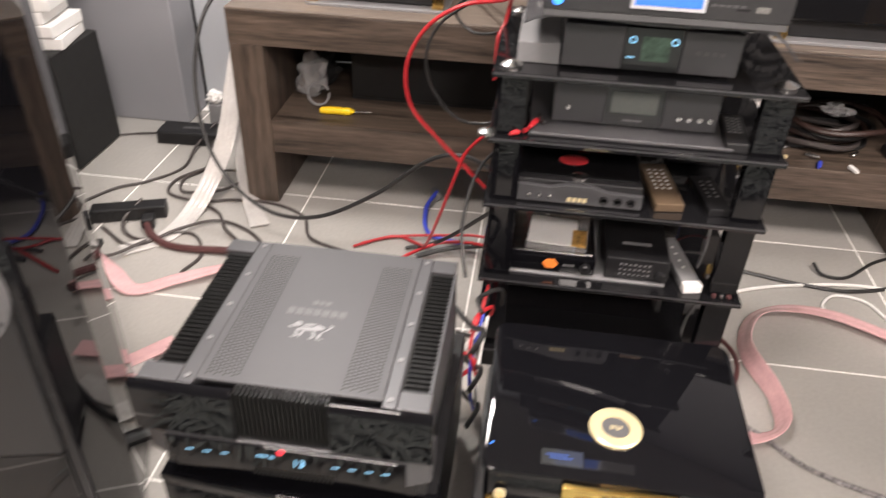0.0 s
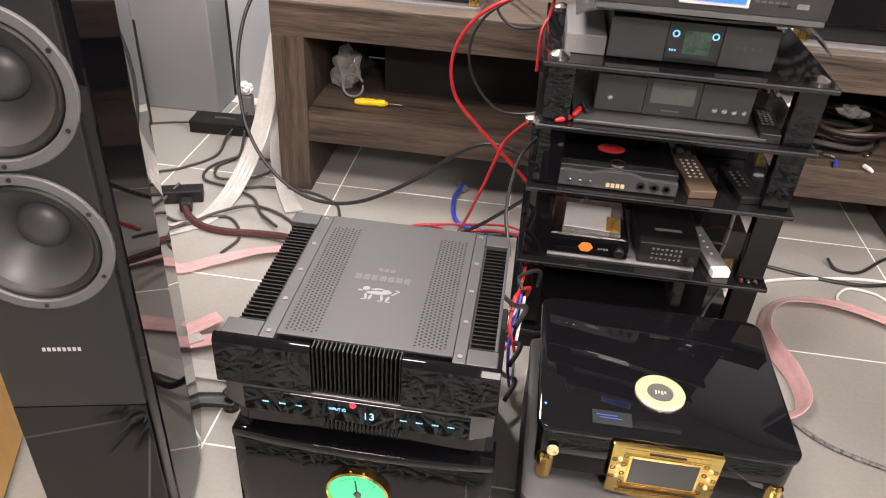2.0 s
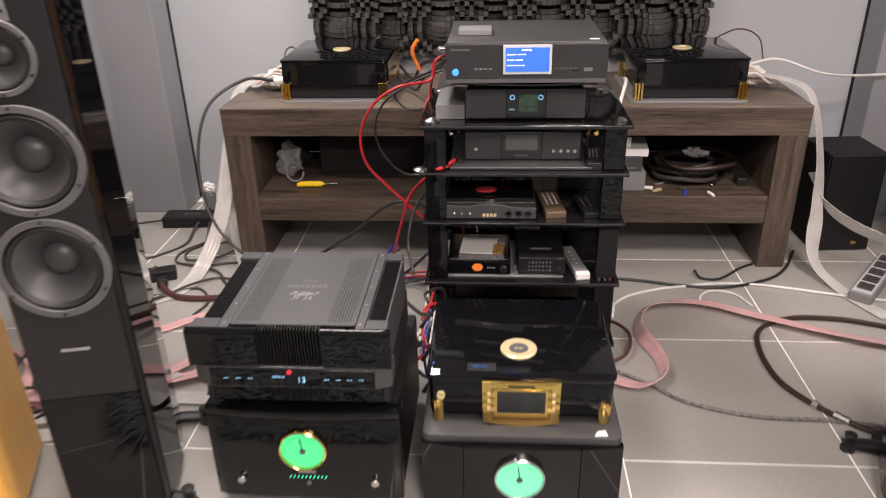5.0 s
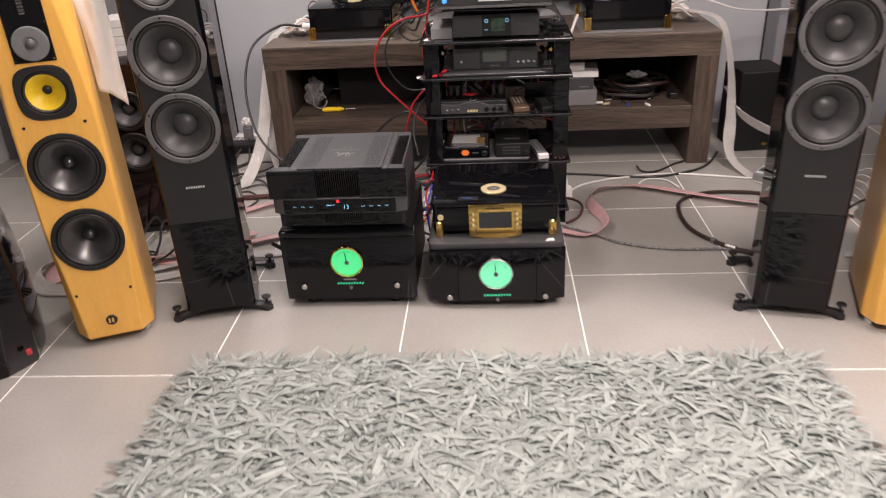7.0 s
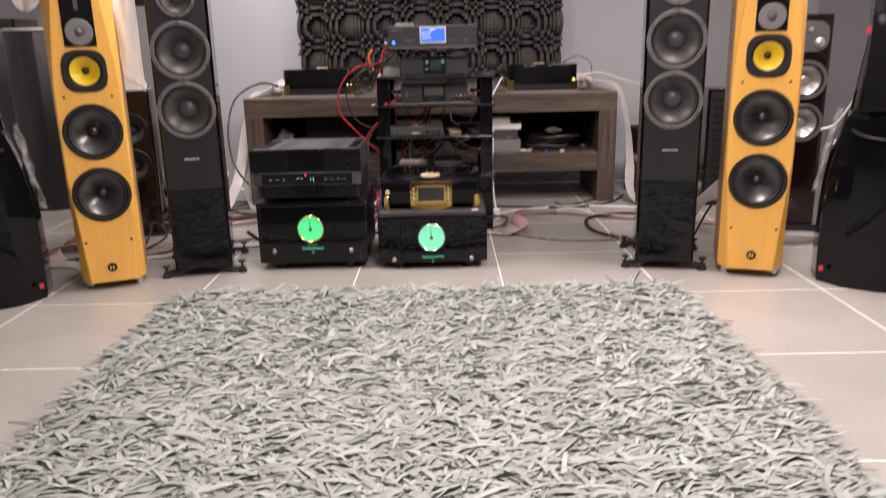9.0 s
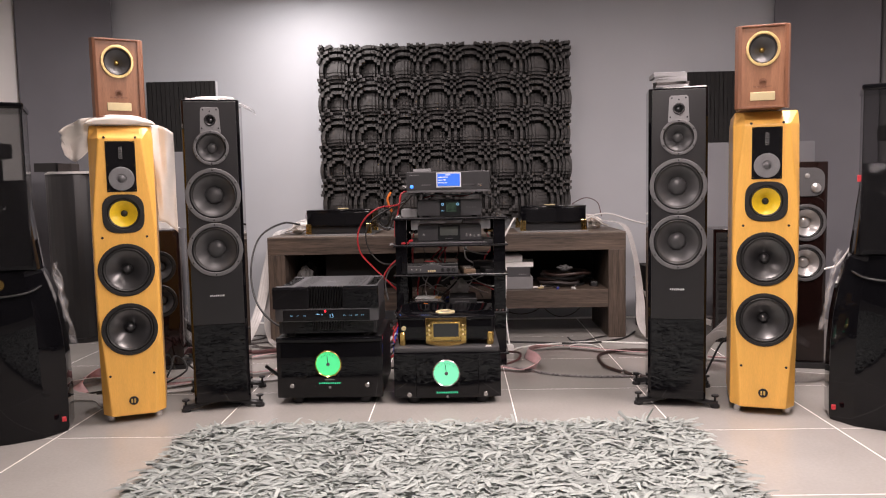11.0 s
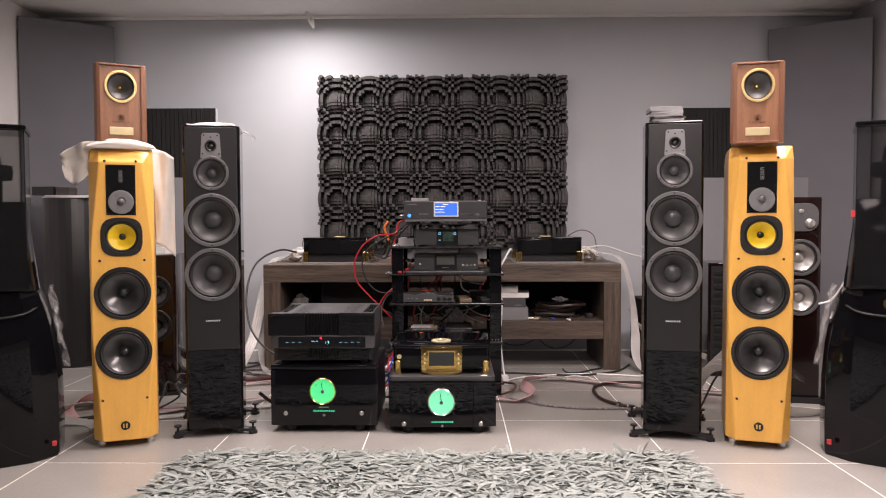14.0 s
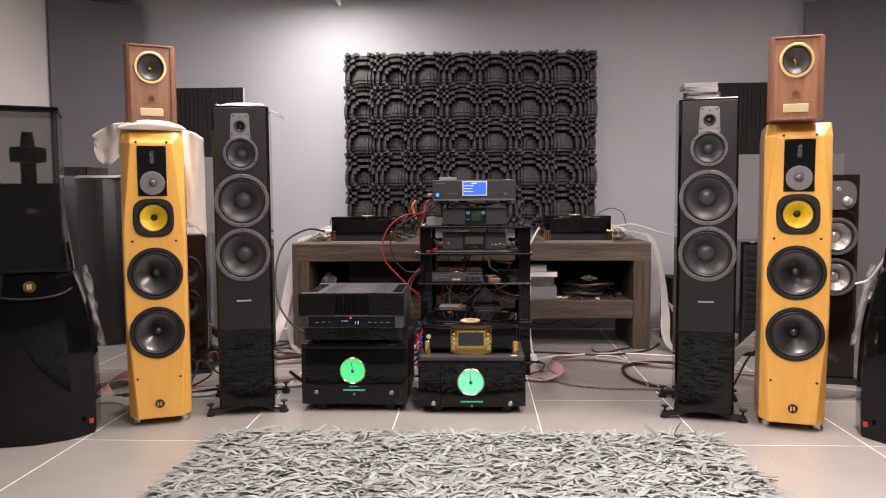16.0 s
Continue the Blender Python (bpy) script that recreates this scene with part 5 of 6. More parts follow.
for r in range(3):
    part("marks", bars(7, -0.04, 0.035, 0.016 + 0.013 * r, 0.022 + 0.013 * r, 0.0, 0.5, 0.5, 5 + r), M_GREYPLATE, e)
part("knob", lathe([(0.011, 0), (0.011, 0.012), (0.008, 0.013)], 0.052, 0, 0.022, 20), M_BLACK, e)
for sx in (-0.055, 0.055):
    for sy in (0.02, 0.19):
        part("foot", box(sx - 0.008, sx + 0.008, sy - 0.008, sy + 0.008, 0, 0.0029), M_BLACK, e)
remote("remote_control", "grey metal remote control with a white end cap", 0.905, 1.775, T4, 11, 0.042, 0.20, 0.020, M_GREYBOX, (4, 1), M_PAPER, M_PAPER)
for k in range(3):
    bm = lathe([(0.003, 0), (0.005, 0.004), (0.005, 0.03), (0.003, 0.04)], 0, 0, 0.0055, 10)
    tagged(part("plug", moved(bm, pose(0.952 + 0.012 * k, 1.80, T4, 0, 0, 8 * k)), (M_MAROON, M_SILVER, M_MAROON)[k], smooth=True), "small cable plug lying on the shelf", "plug")


# ---- in the table's open shelf ----
SZ = 0.3005
e = thing("test_screwdriver", "yellow screwdriver lying on the oak shelf", "screwdriver", -0.172, 2.525, SZ, 4)
part("handle", moved(lathe([(0.006, 0), (0.010, 0.004), (0.012, 0.02), (0.011, 0.075), (0.013, 0.082), (0.012, 0.10), (0.006, 0.108), (0.0045, 0.112)], 0, 0, 0, 16), pose(0, 0, 0.013, 0, 0, 90)), M_PENYELLOW, e, smooth=True)
part("blade", moved(lathe([(0.0022, 0.111), (0.0022, 0.16), (0.001, 0.165)], 0, 0, 0, 8), pose(0, 0, 0.013, 0, 0, 90)), M_SILVER, e)
part("clip", box(0.02, 0.07, -0.003, 0.003, 0.024, 0.026), M_PENYELLOW, e)


def crumple(name, label, cat, x, y, z, sx, sy, sz, material, seed, n=2):
    bm = bmesh.new()
    bmesh.ops.create_icosphere(bm, subdivisions=3, radius=1)
    for v in bm.verts:
        d = 0.72 + 0.5 * noise.noise(v.co * 2.3 + Vector((seed, 0, 0))) + 0.25 * noise.noise(v.co * 6 + Vector((0, seed, 0)))
        v.co = Vector((v.co.x * sx * d, v.co.y * sy * d, max(0.0, (v.co.z * 0.5 + 0.5)) * sz * (0.7 + 0.5 * d)))
    return tagged(part(name, moved(bm, pose(x, y, z)), material), label, cat)


e = thing("dark_board", "black board leaning in the oak shelf", "board", 0.42, 2.67, SZ)
part("board", box(-0.52, 0.52, 0, 0.014, 0, 0.225, 0.002), M_MATT, e)
part("edge_strip", box(-0.52, 0.52, -0.003, -0.0002, 0.0, 0.008), M_BLACK, e)
crumple("plastic_bag", "crumpled clear plastic bag on the oak shelf", "bag", -0.235, 2.66, SZ, 0.07, 0.07, 0.13, M_FILMBAG, 2)
crumple("plastic_bag", "dark folded bag on the oak shelf", "bag", -0.22, 2.74, SZ, 0.07, 0.06, 0.15, M_MATT, 5)
tagged(part("cable_ring", tube([(-0.19 + 0.035 * math.cos(a), 2.58 + 0.01 * math.sin(a), SZ + 0.045 + 0.035 * math.sin(a)) for a in np.linspace(0.4, 6.4, 12)], 0.004), M_GREYBOX), "grey coiled cable on the oak shelf", "cable")
for k, (w, d, h, z, m, lab) in enumerate(((0.22, 0.24, 0.075, SZ, M_GREYBOX, "flat grey equipment box on the oak shelf"), (0.20, 0.24, 0.06, SZ + 0.0755, M_ANTH, "dark grey equipment box on the oak shelf"), (0.20, 0.20, 0.03, SZ + 0.136, M_PAPER, "white carton on the stacked grey boxes"), (0.14, 0.16, 0.04, SZ + 0.1665, M_PAPER, "small white carton on top of the stack"))):
    e = thing("stacked_box", lab, "box", 1.105 + (0.0, -0.005, 0.015, -0.02)[k], 2.50 + 0.01 * k, z, (0, 2, -5, 4)[k])
    part("body", box(-w / 2, w / 2, 0, d, 0, h, 0.002), m, e)
    if k < 2:
        part("marks", bars(4, w * 0.15, w * 0.4, h * 0.2, h * 0.3, 0.0), M_GREYPLATE, e)
rr = random.Random(12)
for k in range(6):
    cx, cy, rad = 1.42 + rr.uniform(-0.03, 0.03), 2.68 + rr.uniform(-0.03, 0.03), rr.uniform(0.09, 0.135)
    pts = [(cx + rad * 1.15 * math.cos(a), cy + rad * math.sin(a), SZ + 0.012 + 0.014 * k + 0.005 * math.sin(3 * a + k)) for a in np.linspace(k, k + 6.6, 18)]
    tagged(part("coiled_cable", tube(pts, 0.009, per=4), (M_CABLE, M_CABLEG, M_BROWNCABLE)[k % 3], smooth=True), "thick dark coiled cable on the oak shelf", "cable", "coiled cables")
crumple("plastic_bag", "clear plastic bag on the coiled cables", "bag", 1.43, 2.63, SZ + 0.095, 0.05, 0.045, 0.035, M_FILMBAG, 8)
for k, (x, y, m) in enumerate(((1.25, 2.51, M_PAPER), (1.28, 2.50, M_RING), (1.37, 2.48, M_BLUE), (1.45, 2.47, M_PAPER), (1.34, 2.53, M_SILVER), (1.26, 2.56, M_SILVER), (1.48, 2.54, M_SILVER))):
    bm = lathe([(0.004, 0), (0.007, 0.004), (0.007, 0.03), (0.004, 0.042)], 0, 0, 0.008, 10)
    tagged(part("plug", moved(bm, pose(x, y, SZ, 0, 0, 40 * k - 100)), m, smooth=True), "loose cable plug on the oak shelf", "plug")
tagged(part("adapter", moved(box(-0.02, 0.02, 0, 0.05, 0, 0.03, 0.004), pose(1.605, 2.56, SZ)), M_BLACK), "small black plug adapter on the oak shelf", "adapter")
tagged(part("adapter", moved(box(-0.03, 0.03, 0, 0.05, 0, 0.024, 0.004), pose(1.33, 2.58, SZ)), M_BLACK), "small black plug adapter on the oak shelf", "adapter")


# ---- other loudspeakers and things behind ----
e = thing("bookshelf_speaker", "plain black speaker standing on the floor beside the table", "loudspeaker", 2.055, 2.60, 0, 4)
part("cabinet", box(-0.113, 0.113, 0.012, 0.24, 0, 0.415, 0.004), M_MATT, e)
part("grille", box(-0.110, 0.110, 0, 0.0115, 0.004, 0.411, 0.004), M_BLACK, e, "black fabric grille")
part("badge", lathe([(0.010, 0), (0.010, 0.002), (0.006, 0.003)], 0.045, 0, 0.04, 16, ex=1.3), M_GOLD, e, "small gold badge")

e = thing("panel_speaker", "tall charcoal rounded speaker beside the corner", "loudspeaker", -1.70, 2.50, 0, 0)
arc = [(0.17 * math.sin(a), 0.17 - 0.17 * math.cos(a)) for a in np.linspace(-1.5, 1.5, 15)] + [(0.16, 0.3), (-0.16, 0.3)]
part("cabinet", prism(arc, 0.03, 1.06, 0.003), M_BLACK, e, smooth=True)
part("base", prism([(a * 1.05, b) for a, b in arc], 0, 0.03), M_BLACK, e)
part("top_plate", prism(arc, 1.0605, 1.068), M_BLACK, e)
e = thing("paper_pile", "white paper sheets on the charcoal speaker", "paper", -1.70, 2.54, 1.0683, 0)
for k in range(4):
    part("sheet", moved(box(-0.13, 0.15, 0, 0.18, 0.004 * k, 0.004 * k + 0.0035), pose(0.01 * k, 0, 0, 0, 0, 3 * k - 4)), M_PAPER, e)
tagged(part("media_box", moved(box(-0.10, 0.04, 0, 0.12, 0, 0.055, 0.003), pose(-1.80, 2.56, 1.0848)), M_BLACK), "small black set-top box on the papers", "box")
tagged(part("media_box", moved(box(0, 0.09, 0, 0.1, 0, 0.05, 0.003), pose(-1.755, 2.57, 1.0848)), M_CABLEG), "small brown box on the papers", "box")

e = thing("mahogany_speaker", "dark mahogany tower speaker with silver cones", "loudspeaker", 2.46, 1.63, 0, -12)
hs = [(0.02, 0.73, 0.075), (0.02, 0.53, 0.075)]
part("cabinet", cut(box(-0.115, 0.115, 0, 0.36, 0.03, 1.03, 0.006), hs, -0.05, 0.06), M_MAHOG, e, smooth=True)
driver(e, 0.02, 0.73, 0.092, 0, "woofer", M_GREYRING, 0.16, cone=M_SILCONE, cap=M_SILCONE, capr=0.3, screws=0)
driver(e, 0.02, 0.53, 0.092, 0, "woofer", M_GREYRING, 0.16, cone=M_SILCONE, cap=M_SILCONE, capr=0.3, screws=0)
tp = part("tweeter_plate", moved(prism(rounded(-0.065, 0.100, 0.86, 1.0, 0.05), 0, 0.005, 0.001), pose(0, 0, 0, 90)), M_GREYRING, e, "grey tweeter plate")
part("dome", lathe([(0.024, 0.005), (0.022, 0.012), (0.012, 0.018), (0.004, 0.020)], 0.06, 0, 0.90, 24), M_SILCONE, tp, smooth=True)
part("dome", lathe([(0.012, 0.005), (0.011, 0.008), (0.004, 0.010)], 0.02, 0, 0.96, 20), M_SILCONE, tp, smooth=True)
part("base", box(-0.13, 0.13, -0.015, 0.375, 0, 0.0295, 0.003), M_BLACK, e)

e = thing("wood_speaker", "dark brown speaker with a black slotted grille", "loudspeaker", 2.33, 2.25, 0, -6)
part("cabinet", box(-0.09, 0.09, 0, 0.28, 0, 0.665, 0.004), M_MAHOG, e)
part("grille", box(-0.075, 0.075, -0.012, -0.0005, 0.02, 0.645, 0.003), M_MATT, e)
for k in range(14):
    part("grille_slat", box(-0.06, 0.06, -0.016, -0.0125, 0.05 + 0.042 * k, 0.07 + 0.042 * k), M_BLACK, e)

e = thing("brown_speaker", "dark mahogany speaker standing behind the towers", "loudspeaker", -0.82, 1.78, 0, 10)
hs = [(0.0, 0.55, 0.072), (0.0, 0.37, 0.072)]
part("cabinet", cut(box(-0.105, 0.105, 0, 0.30, 0.02, 0.74, 0.005), hs, -0.05, 0.06), M_MAHOG, e, smooth=True)
driver(e, 0, 0.55, 0.086, 0, "woofer", M_BLACK, 0.16, cone=M_CONEG, cap=M_CONEG, screws=0)
driver(e, 0, 0.37, 0.086, 0, "woofer", M_BLACK, 0.16, cone=M_CONEG, cap=M_CONEG, screws=0)
part("base", box(-0.12, 0.12, -0.012, 0.31, 0, 0.0195, 0.003), M_BLACK, e)
e = thing("subwoofer", "plain black box subwoofer beside the grey screen", "subwoofer", -1.20, 2.50, 0, 0)
part("cabinet", box(-0.14, 0.14, 0.012, 0.30, 0.008, 0.42, 0.005), M_MATT, e)
part("grille", box(-0.135, 0.135, 0, 0.0115, 0.012, 0.416, 0.004), M_BLACK, e)
for sx in (-0.1, 0.1):
    for sy in (0.04, 0.26):
        part("foot", lathe([(0.015, 0), (0.015, 0.0075), (0.012, 0.0078)], sx, sy, 0, 12, "z"), M_BLACK, e)
e = thing("foam_stack", "uneven stack of white foam sheets on the subwoofer", "foam", -1.15, 2.56, 0.4205, 6)
rr = random.Random(6)
for k in range(9):
    z = 0.042 * k
    part("sheet", moved(box(-0.12 + 0.004 * k, 0.09 - 0.006 * (k % 3), 0, 0.2, z, z + 0.040, 0.004), pose(rr.uniform(-0.02, 0.02), 0, 0, 0, 0, rr.uniform(-7, 7))), M_PAPER, e)


# ---- draped film, papers and cases on the towers ----
def drape(name, label, pts_fn, nu, nv, material):
    own = bmesh.new()
    g = [[own.verts.new(pts_fn(i / (nu - 1), j / (nv - 1))) for j in range(nv)] for i in range(nu)]
    for i in range(nu - 1):
        for j in range(nv - 1):
            own.faces.new((g[i][j], g[i + 1][j], g[i + 1][j + 1], g[i][j + 1]))
    ob = part(name, own, material, smooth=True)
    sm = ob.modifiers.new("thick", "SOLIDIFY")
    sm.thickness = 0.0015
    return tagged(ob, label, "packing film")


mt = pose(-0.588, 0.888, 0, 0, 0, 21)


def film_side(u, v):
    """A sheet that hangs off the tower's inner top edge, facing forward, in soft folds."""
    n = noise.noise(Vector((u * 3, v * 2.5, 1.7)))
    x = 0.118 + (0.085 - 0.01 * v) * u + 0.012 * v + 0.004 * n
    z = 1.226 - 0.035 * u * u - (0.40 + 0.02 * u) * v
    return mt @ Vector((x, 0.10 + 0.008 * math.sin(u * 7 + v * 3) + 0.014 * n, z))


def film_left(u, v):
    """A lobe of the sheet that droops over the outer top edge."""
    n = noise.noise(Vector((u * 3, v * 3, 5.1)))
    x = -0.095 - 0.125 * u
    drop = 0.055 + 0.10 * math.sin(u * 3.0) ** 0.8 if 0 < u < 1 else 0.05
    z = 1.243 - 0.055 * u ** 2.2 - drop * v
    return mt @ Vector((x + 0.008 * n, 0.035 + 0.06 * math.sin(v * 2.6) - 0.02 * math.sin(u * 6) + 0.02 * n, z))


def film_top(u, v):
    """The strip that lies along the top of the tower."""
    n = noise.noise(Vector((u * 5, v * 3, 9.3)))
    return mt @ Vector((-0.12 + 0.24 * u, 0.050 + 0.25 * v, 1.2185 + 0.016 * math.sin(v * 1.6) * (0.6 + 0.5 * n) + 0.012 * (1 - u) * v))


def film_front(u, v):
    """The rolled front lip of the sheet, in front of the small speaker."""
    n = noise.noise(Vector((u * 4, v * 3, 3.3)))
    h = 0.006 + 0.034 * max(0.0, math.sin(math.pi * u)) ** 0.6
    return mt @ Vector((-0.128 + 0.262 * u, 0.021 - 0.007 * math.sin(v * 3.1) + 0.004 * n, 1.2165 + h * v + 0.003 * n * v))


drape("packing_film", "milky packing film rolled up on the maple tower", film_front, 20, 8, M_FOAM)
drape("packing_film", "milky packing film hanging down the maple tower", film_side, 18, 30, M_FOAM)
drape("packing_film", "milky packing film drooping over the maple tower's edge", film_left, 16, 14, M_FOAM)
drape("packing_film", "milky packing film lying on the maple tower", film_top, 20, 12, M_FOAM)
tagged(part("foam_pad", moved(box(-0.085, 0.085, 0.075, 0.22, 1.2165, 1.2425, 0.006), mt), M_FOAM), "folded foam pad under the small speaker", "foam pad")

bt = pose(-0.272, 1.045, 0, 0, 0, 13)
e = thing("cable_bag", "flat clear bag of white cables on the black tower", "cable bag", 0, 0, 0)
own = bmesh.new()
g = [[own.verts.new(bt @ Vector((-0.10 + 0.28 * i / 9, 0.02 + 0.16 * j / 7, 1.328 + 0.02 * abs(noise.noise(Vector((i * 0.7, j * 0.6, 2)))) - (0.05 * max(0, i - 6) / 3)))) for j in range(8)] for i in range(10)]
for i in range(9):
    for j in range(7):
        own.faces.new((g[i][j], g[i + 1][j], g[i + 1][j + 1], g[i][j + 1]))
part("bag", own, M_FILMBAG, e)
for k in range(4):
    pts = [bt @ Vector((-0.085 + 0.04 * k * 0.3 + 0.08 * math.cos(a) + 0.06, 0.09 + 0.05 * math.sin(a) + 0.008 * k, 1.331 + 0.004 * k)) for a in np.linspace(k, k + 5.5, 12)]
    part("cable", tube(pts, 0.003, 6, 5), M_WHITECABLE, e)

e = thing("disc_case_pile", "stack of clear disc cases and a leaflet on the black tower", "disc cases", 1.668, 1.03, 1.3262, -12)
for k, (w, h, dx, m) in enumerate(((0.17, 0.008, 0.03, M_PAPER), (0.125, 0.010, -0.02, M_FILMBAG), (0.13, 0.010, -0.015, M_CABLEG), (0.135, 0.011, -0.03, M_GREYBOX), (0.13, 0.010, -0.025, M_FILMBAG), (0.132, 0.018, -0.028, M_GREYBOX))):
    z = (0, 0.0085, 0.019, 0.0295, 0.041, 0.0515)[k]
    part("disc_case", moved(box(-w / 2, w / 2, 0, 0.12, z, z + h, 0.001), pose(dx, 0.02, 0, 0, 0, 5 * (k % 3) - 4)), m, e)

# white lead hanging from the ceiling edge
e = thing("hanging_lead", "bunched white lead hanging at the top of the wall", "cable", -0.235, 3.05, ZC - 0.001)
for k in range(4):
    part("loop", tube([(0.006 * k - 0.02, 0, 0), (0.004 * k - 0.01, 0, -0.04), (0.012 + 0.006 * k, 0.004 * k, -0.085 - 0.008 * k), (0.02 + 0.004 * k, 0.004 * k, -0.055), (0.004 + 0.004 * k, 0, -0.015)], 0.004, 6), M_WHITECABLE, e)
    

# ---- cables ----
def cable(label, pts, r, material, name="cable", group=""):
    return tagged(part(name, tube(pts, r), material, smooth=True), label, "cable", group)


def flat(label, pts, width, material, ridges=3, twist=None, name="flat_cable"):
    return tagged(part(name, ribbon(pts, width, 0.004, ridges, twist=twist), material, smooth=True), label, "cable")


# pink flat cables
flat("translucent pink flat speaker cable on the tiles", [(-0.98, 2.12, 0.02), (-0.77, 2.03, 0.05), (-0.66, 1.97, 0.02), (-0.56, 1.90, 0.004), (-0.45, 1.96, 0.012), (-0.32, 2.03, 0.02), (-0.15, 2.06, 0.02), (0.05, 2.02, 0.02)], 0.055, M_PINK, 2, [20, 60, 30, 5, 5, 15, 10, 0])
flat("translucent pink flat speaker cable looping over the tiles", [(0.80, 1.72, 0.01), (0.95, 1.66, 0.02), (1.07, 1.62, 0.012), (1.15, 1.65, 0.03), (1.155, 1.76, 0.035), (1.12, 1.92, 0.03), (1.17, 2.06, 0.025), (1.27, 2.12, 0.02), (1.40, 2.11, 0.02), (1.55, 2.03, 0.02), (1.75, 1.93, 0.02), (1.95, 1.85, 0.02), (2.2, 1.75, 0.02)], 0.055, M_PINK, 2, [0, 10, 15, 60, 75, 70, 45, 20, 10, 10, 15, 20, 20])
flat("translucent pink flat speaker cable by the towers", [(-1.15, 1.62, 0.01), (-0.95, 1.50, 0.02), (-0.72, 1.46, 0.03), (-0.45, 1.55, 0.02), (-0.2, 1.68, 0.015), (0.0, 1.75, 0.02)], 0.055, M_PINK, 2, [0, 30, 20, 10, 10, 0])
flat("pale flat speaker cable lying by the tower", [(-0.75, 1.30, 0.006), (-0.55, 1.36, 0.006), (-0.38, 1.50, 0.008), (-0.18, 1.52, 0.01), (-0.02, 1.62, 0.02)], 0.06, M_CLEARFLAT, 3)
# white flat cables hanging at the table's ends
flat("translucent white flat cable hanging at the table end", [(-0.30, 2.80, 0.668), (-0.40, 2.72, 0.672), (-0.44, 2.66, 0.58), (-0.47, 2.60, 0.40), (-0.50, 2.50, 0.18), (-0.55, 2.36, 0.03), (-0.58, 2.18, 0.006), (-0.68, 2.07, 0.006)], 0.06, M_CLEARFLAT, 4, [0, 0, 10, 20, 25, 20, 5, 0])
flat("translucent white flat cable hanging at the table end", [(-0.28, 2.88, 0.668), (-0.40, 2.86, 0.674), (-0.45, 2.80, 0.56), (-0.455, 2.68, 0.34), (-0.455, 2.52, 0.10), (-0.40, 2.42, 0.01), (-0.32, 2.28, 0.006)], 0.06, M_CLEARFLAT, 4, [0, 0, 20, 40, 50, 20, 0])
flat("translucent white flat cable hanging at the table end", [(1.58, 2.72, 0.70), (1.70, 2.66, 0.705), (1.80, 2.56, 0.665), (1.85, 2.50, 0.46), (1.865, 2.46, 0.24), (1.865, 2.40, 0.06), (1.92, 2.25, 0.006), (2.0, 2.05, 0.006)], 0.06, M_CLEARFLAT, 4, [0, 0, 5, 15, 20, 20, 5, 0])
flat("translucent white flat cable drooping to the tower", [(1.86, 2.55, 0.36), (1.90, 2.47, 0.26), (2.00, 2.42, 0.19), (2.14, 2.36, 0.14), (2.26, 2.28, 0.10)], 0.05, M_CLEARFLAT, 4, [10, 50, 65, 60, 50])
# bundles of white wires on the table beside the amplifiers
for x0, x1, s in ((-0.20, -0.36, -1), (1.56, 1.72, 1)):
    for k in range(7):
        dy = 0.03 * k
        cable("pale speaker wire on the oak table", [(x0, 2.62 + dy, 0.725), (x0 + s * 0.05, 2.62 + dy, 0.73 + 0.006 * (k % 3)), (x0 + s * 0.11, 2.65 + 0.02 * k, 0.69 + 0.008 * (k % 2)), (x1, 2.70 + 0.012 * k, 0.672)], 0.005, (M_WHITECABLE, M_CLEARFLAT, M_WHITECABLE, M_ORANGE, M_CABLEG, M_WHITECABLE, M_RED)[k], group="wires on the table")
    crumple("packing_film", "crumpled milky film on the oak table", "packing film", x0 + s * 0.08, 2.74, TZ + 0.001, 0.06, 0.07, 0.07, M_FOAM, 3 + s)
cable("white lead reaching from the table to the wall side", [(1.62, 2.74, 0.74), (1.75, 2.80, 0.745), (1.92, 2.80, 0.69), (2.08, 2.88, 0.66), (2.25, 2.94, 0.65)], 0.005, M_WHITECABLE)
cable("thin dark wire arching from the amplifier", [(1.50, 2.90, 0.80), (1.60, 2.88, 0.85), (1.68, 2.86, 0.82), (1.70, 2.82, 0.73)], 0.003, M_MAROON)
cable("thin dark wire arching from the amplifier", [(-0.18, 2.88, 0.74), (-0.22, 2.86, 0.80), (-0.25, 2.84, 0.78), (-0.24, 2.80, 0.72)], 0.003, M_MAROON)
# big black power cable from the amplifier to the rack
bm = lathe([(0.013, 0), (0.015, 0.006), (0.015, 0.04), (0.010, 0.05)], 0, 0, 0, 16)
tagged(part("plug", moved(bm, pose(-0.188, 2.60, 0.720, 0, 0, -90)), M_PAPER, smooth=True), "white cable plug at the amplifier", "plug")
cable("black braided cable sweeping from the table to the rack", [(-0.24, 2.60, 0.720), (-0.34, 2.55, 0.735), (-0.46, 2.46, 0.66), (-0.50, 2.38, 0.50), (-0.47, 2.30, 0.32), (-0.38, 2.23, 0.20), (-0.24, 2.18, 0.13), (-0.08, 2.15, 0.15), (0.10, 2.13, 0.26), (0.24, 2.12, 0.38), (0.34, 2.11, 0.41), (0.46, 2.10, 0.36)], 0.006, M_CABLE)
# red cables and black loops between table and rack
cable("red cable looping from the rack's top to its lower shelf", [(0.52, 2.06, 0.93), (0.45, 2.04, 0.91), (0.43, 2.03, 0.85), (0.33, 2.0, 0.835), (0.25, 2.0, 0.78), (0.205, 2.0, 0.69), (0.215, 2.0, 0.59), (0.28, 2.0, 0.51), (0.37, 2.0, 0.42), (0.44, 2.0, 0.34), (0.47, 2.02, 0.2)], 0.0046, M_RED)
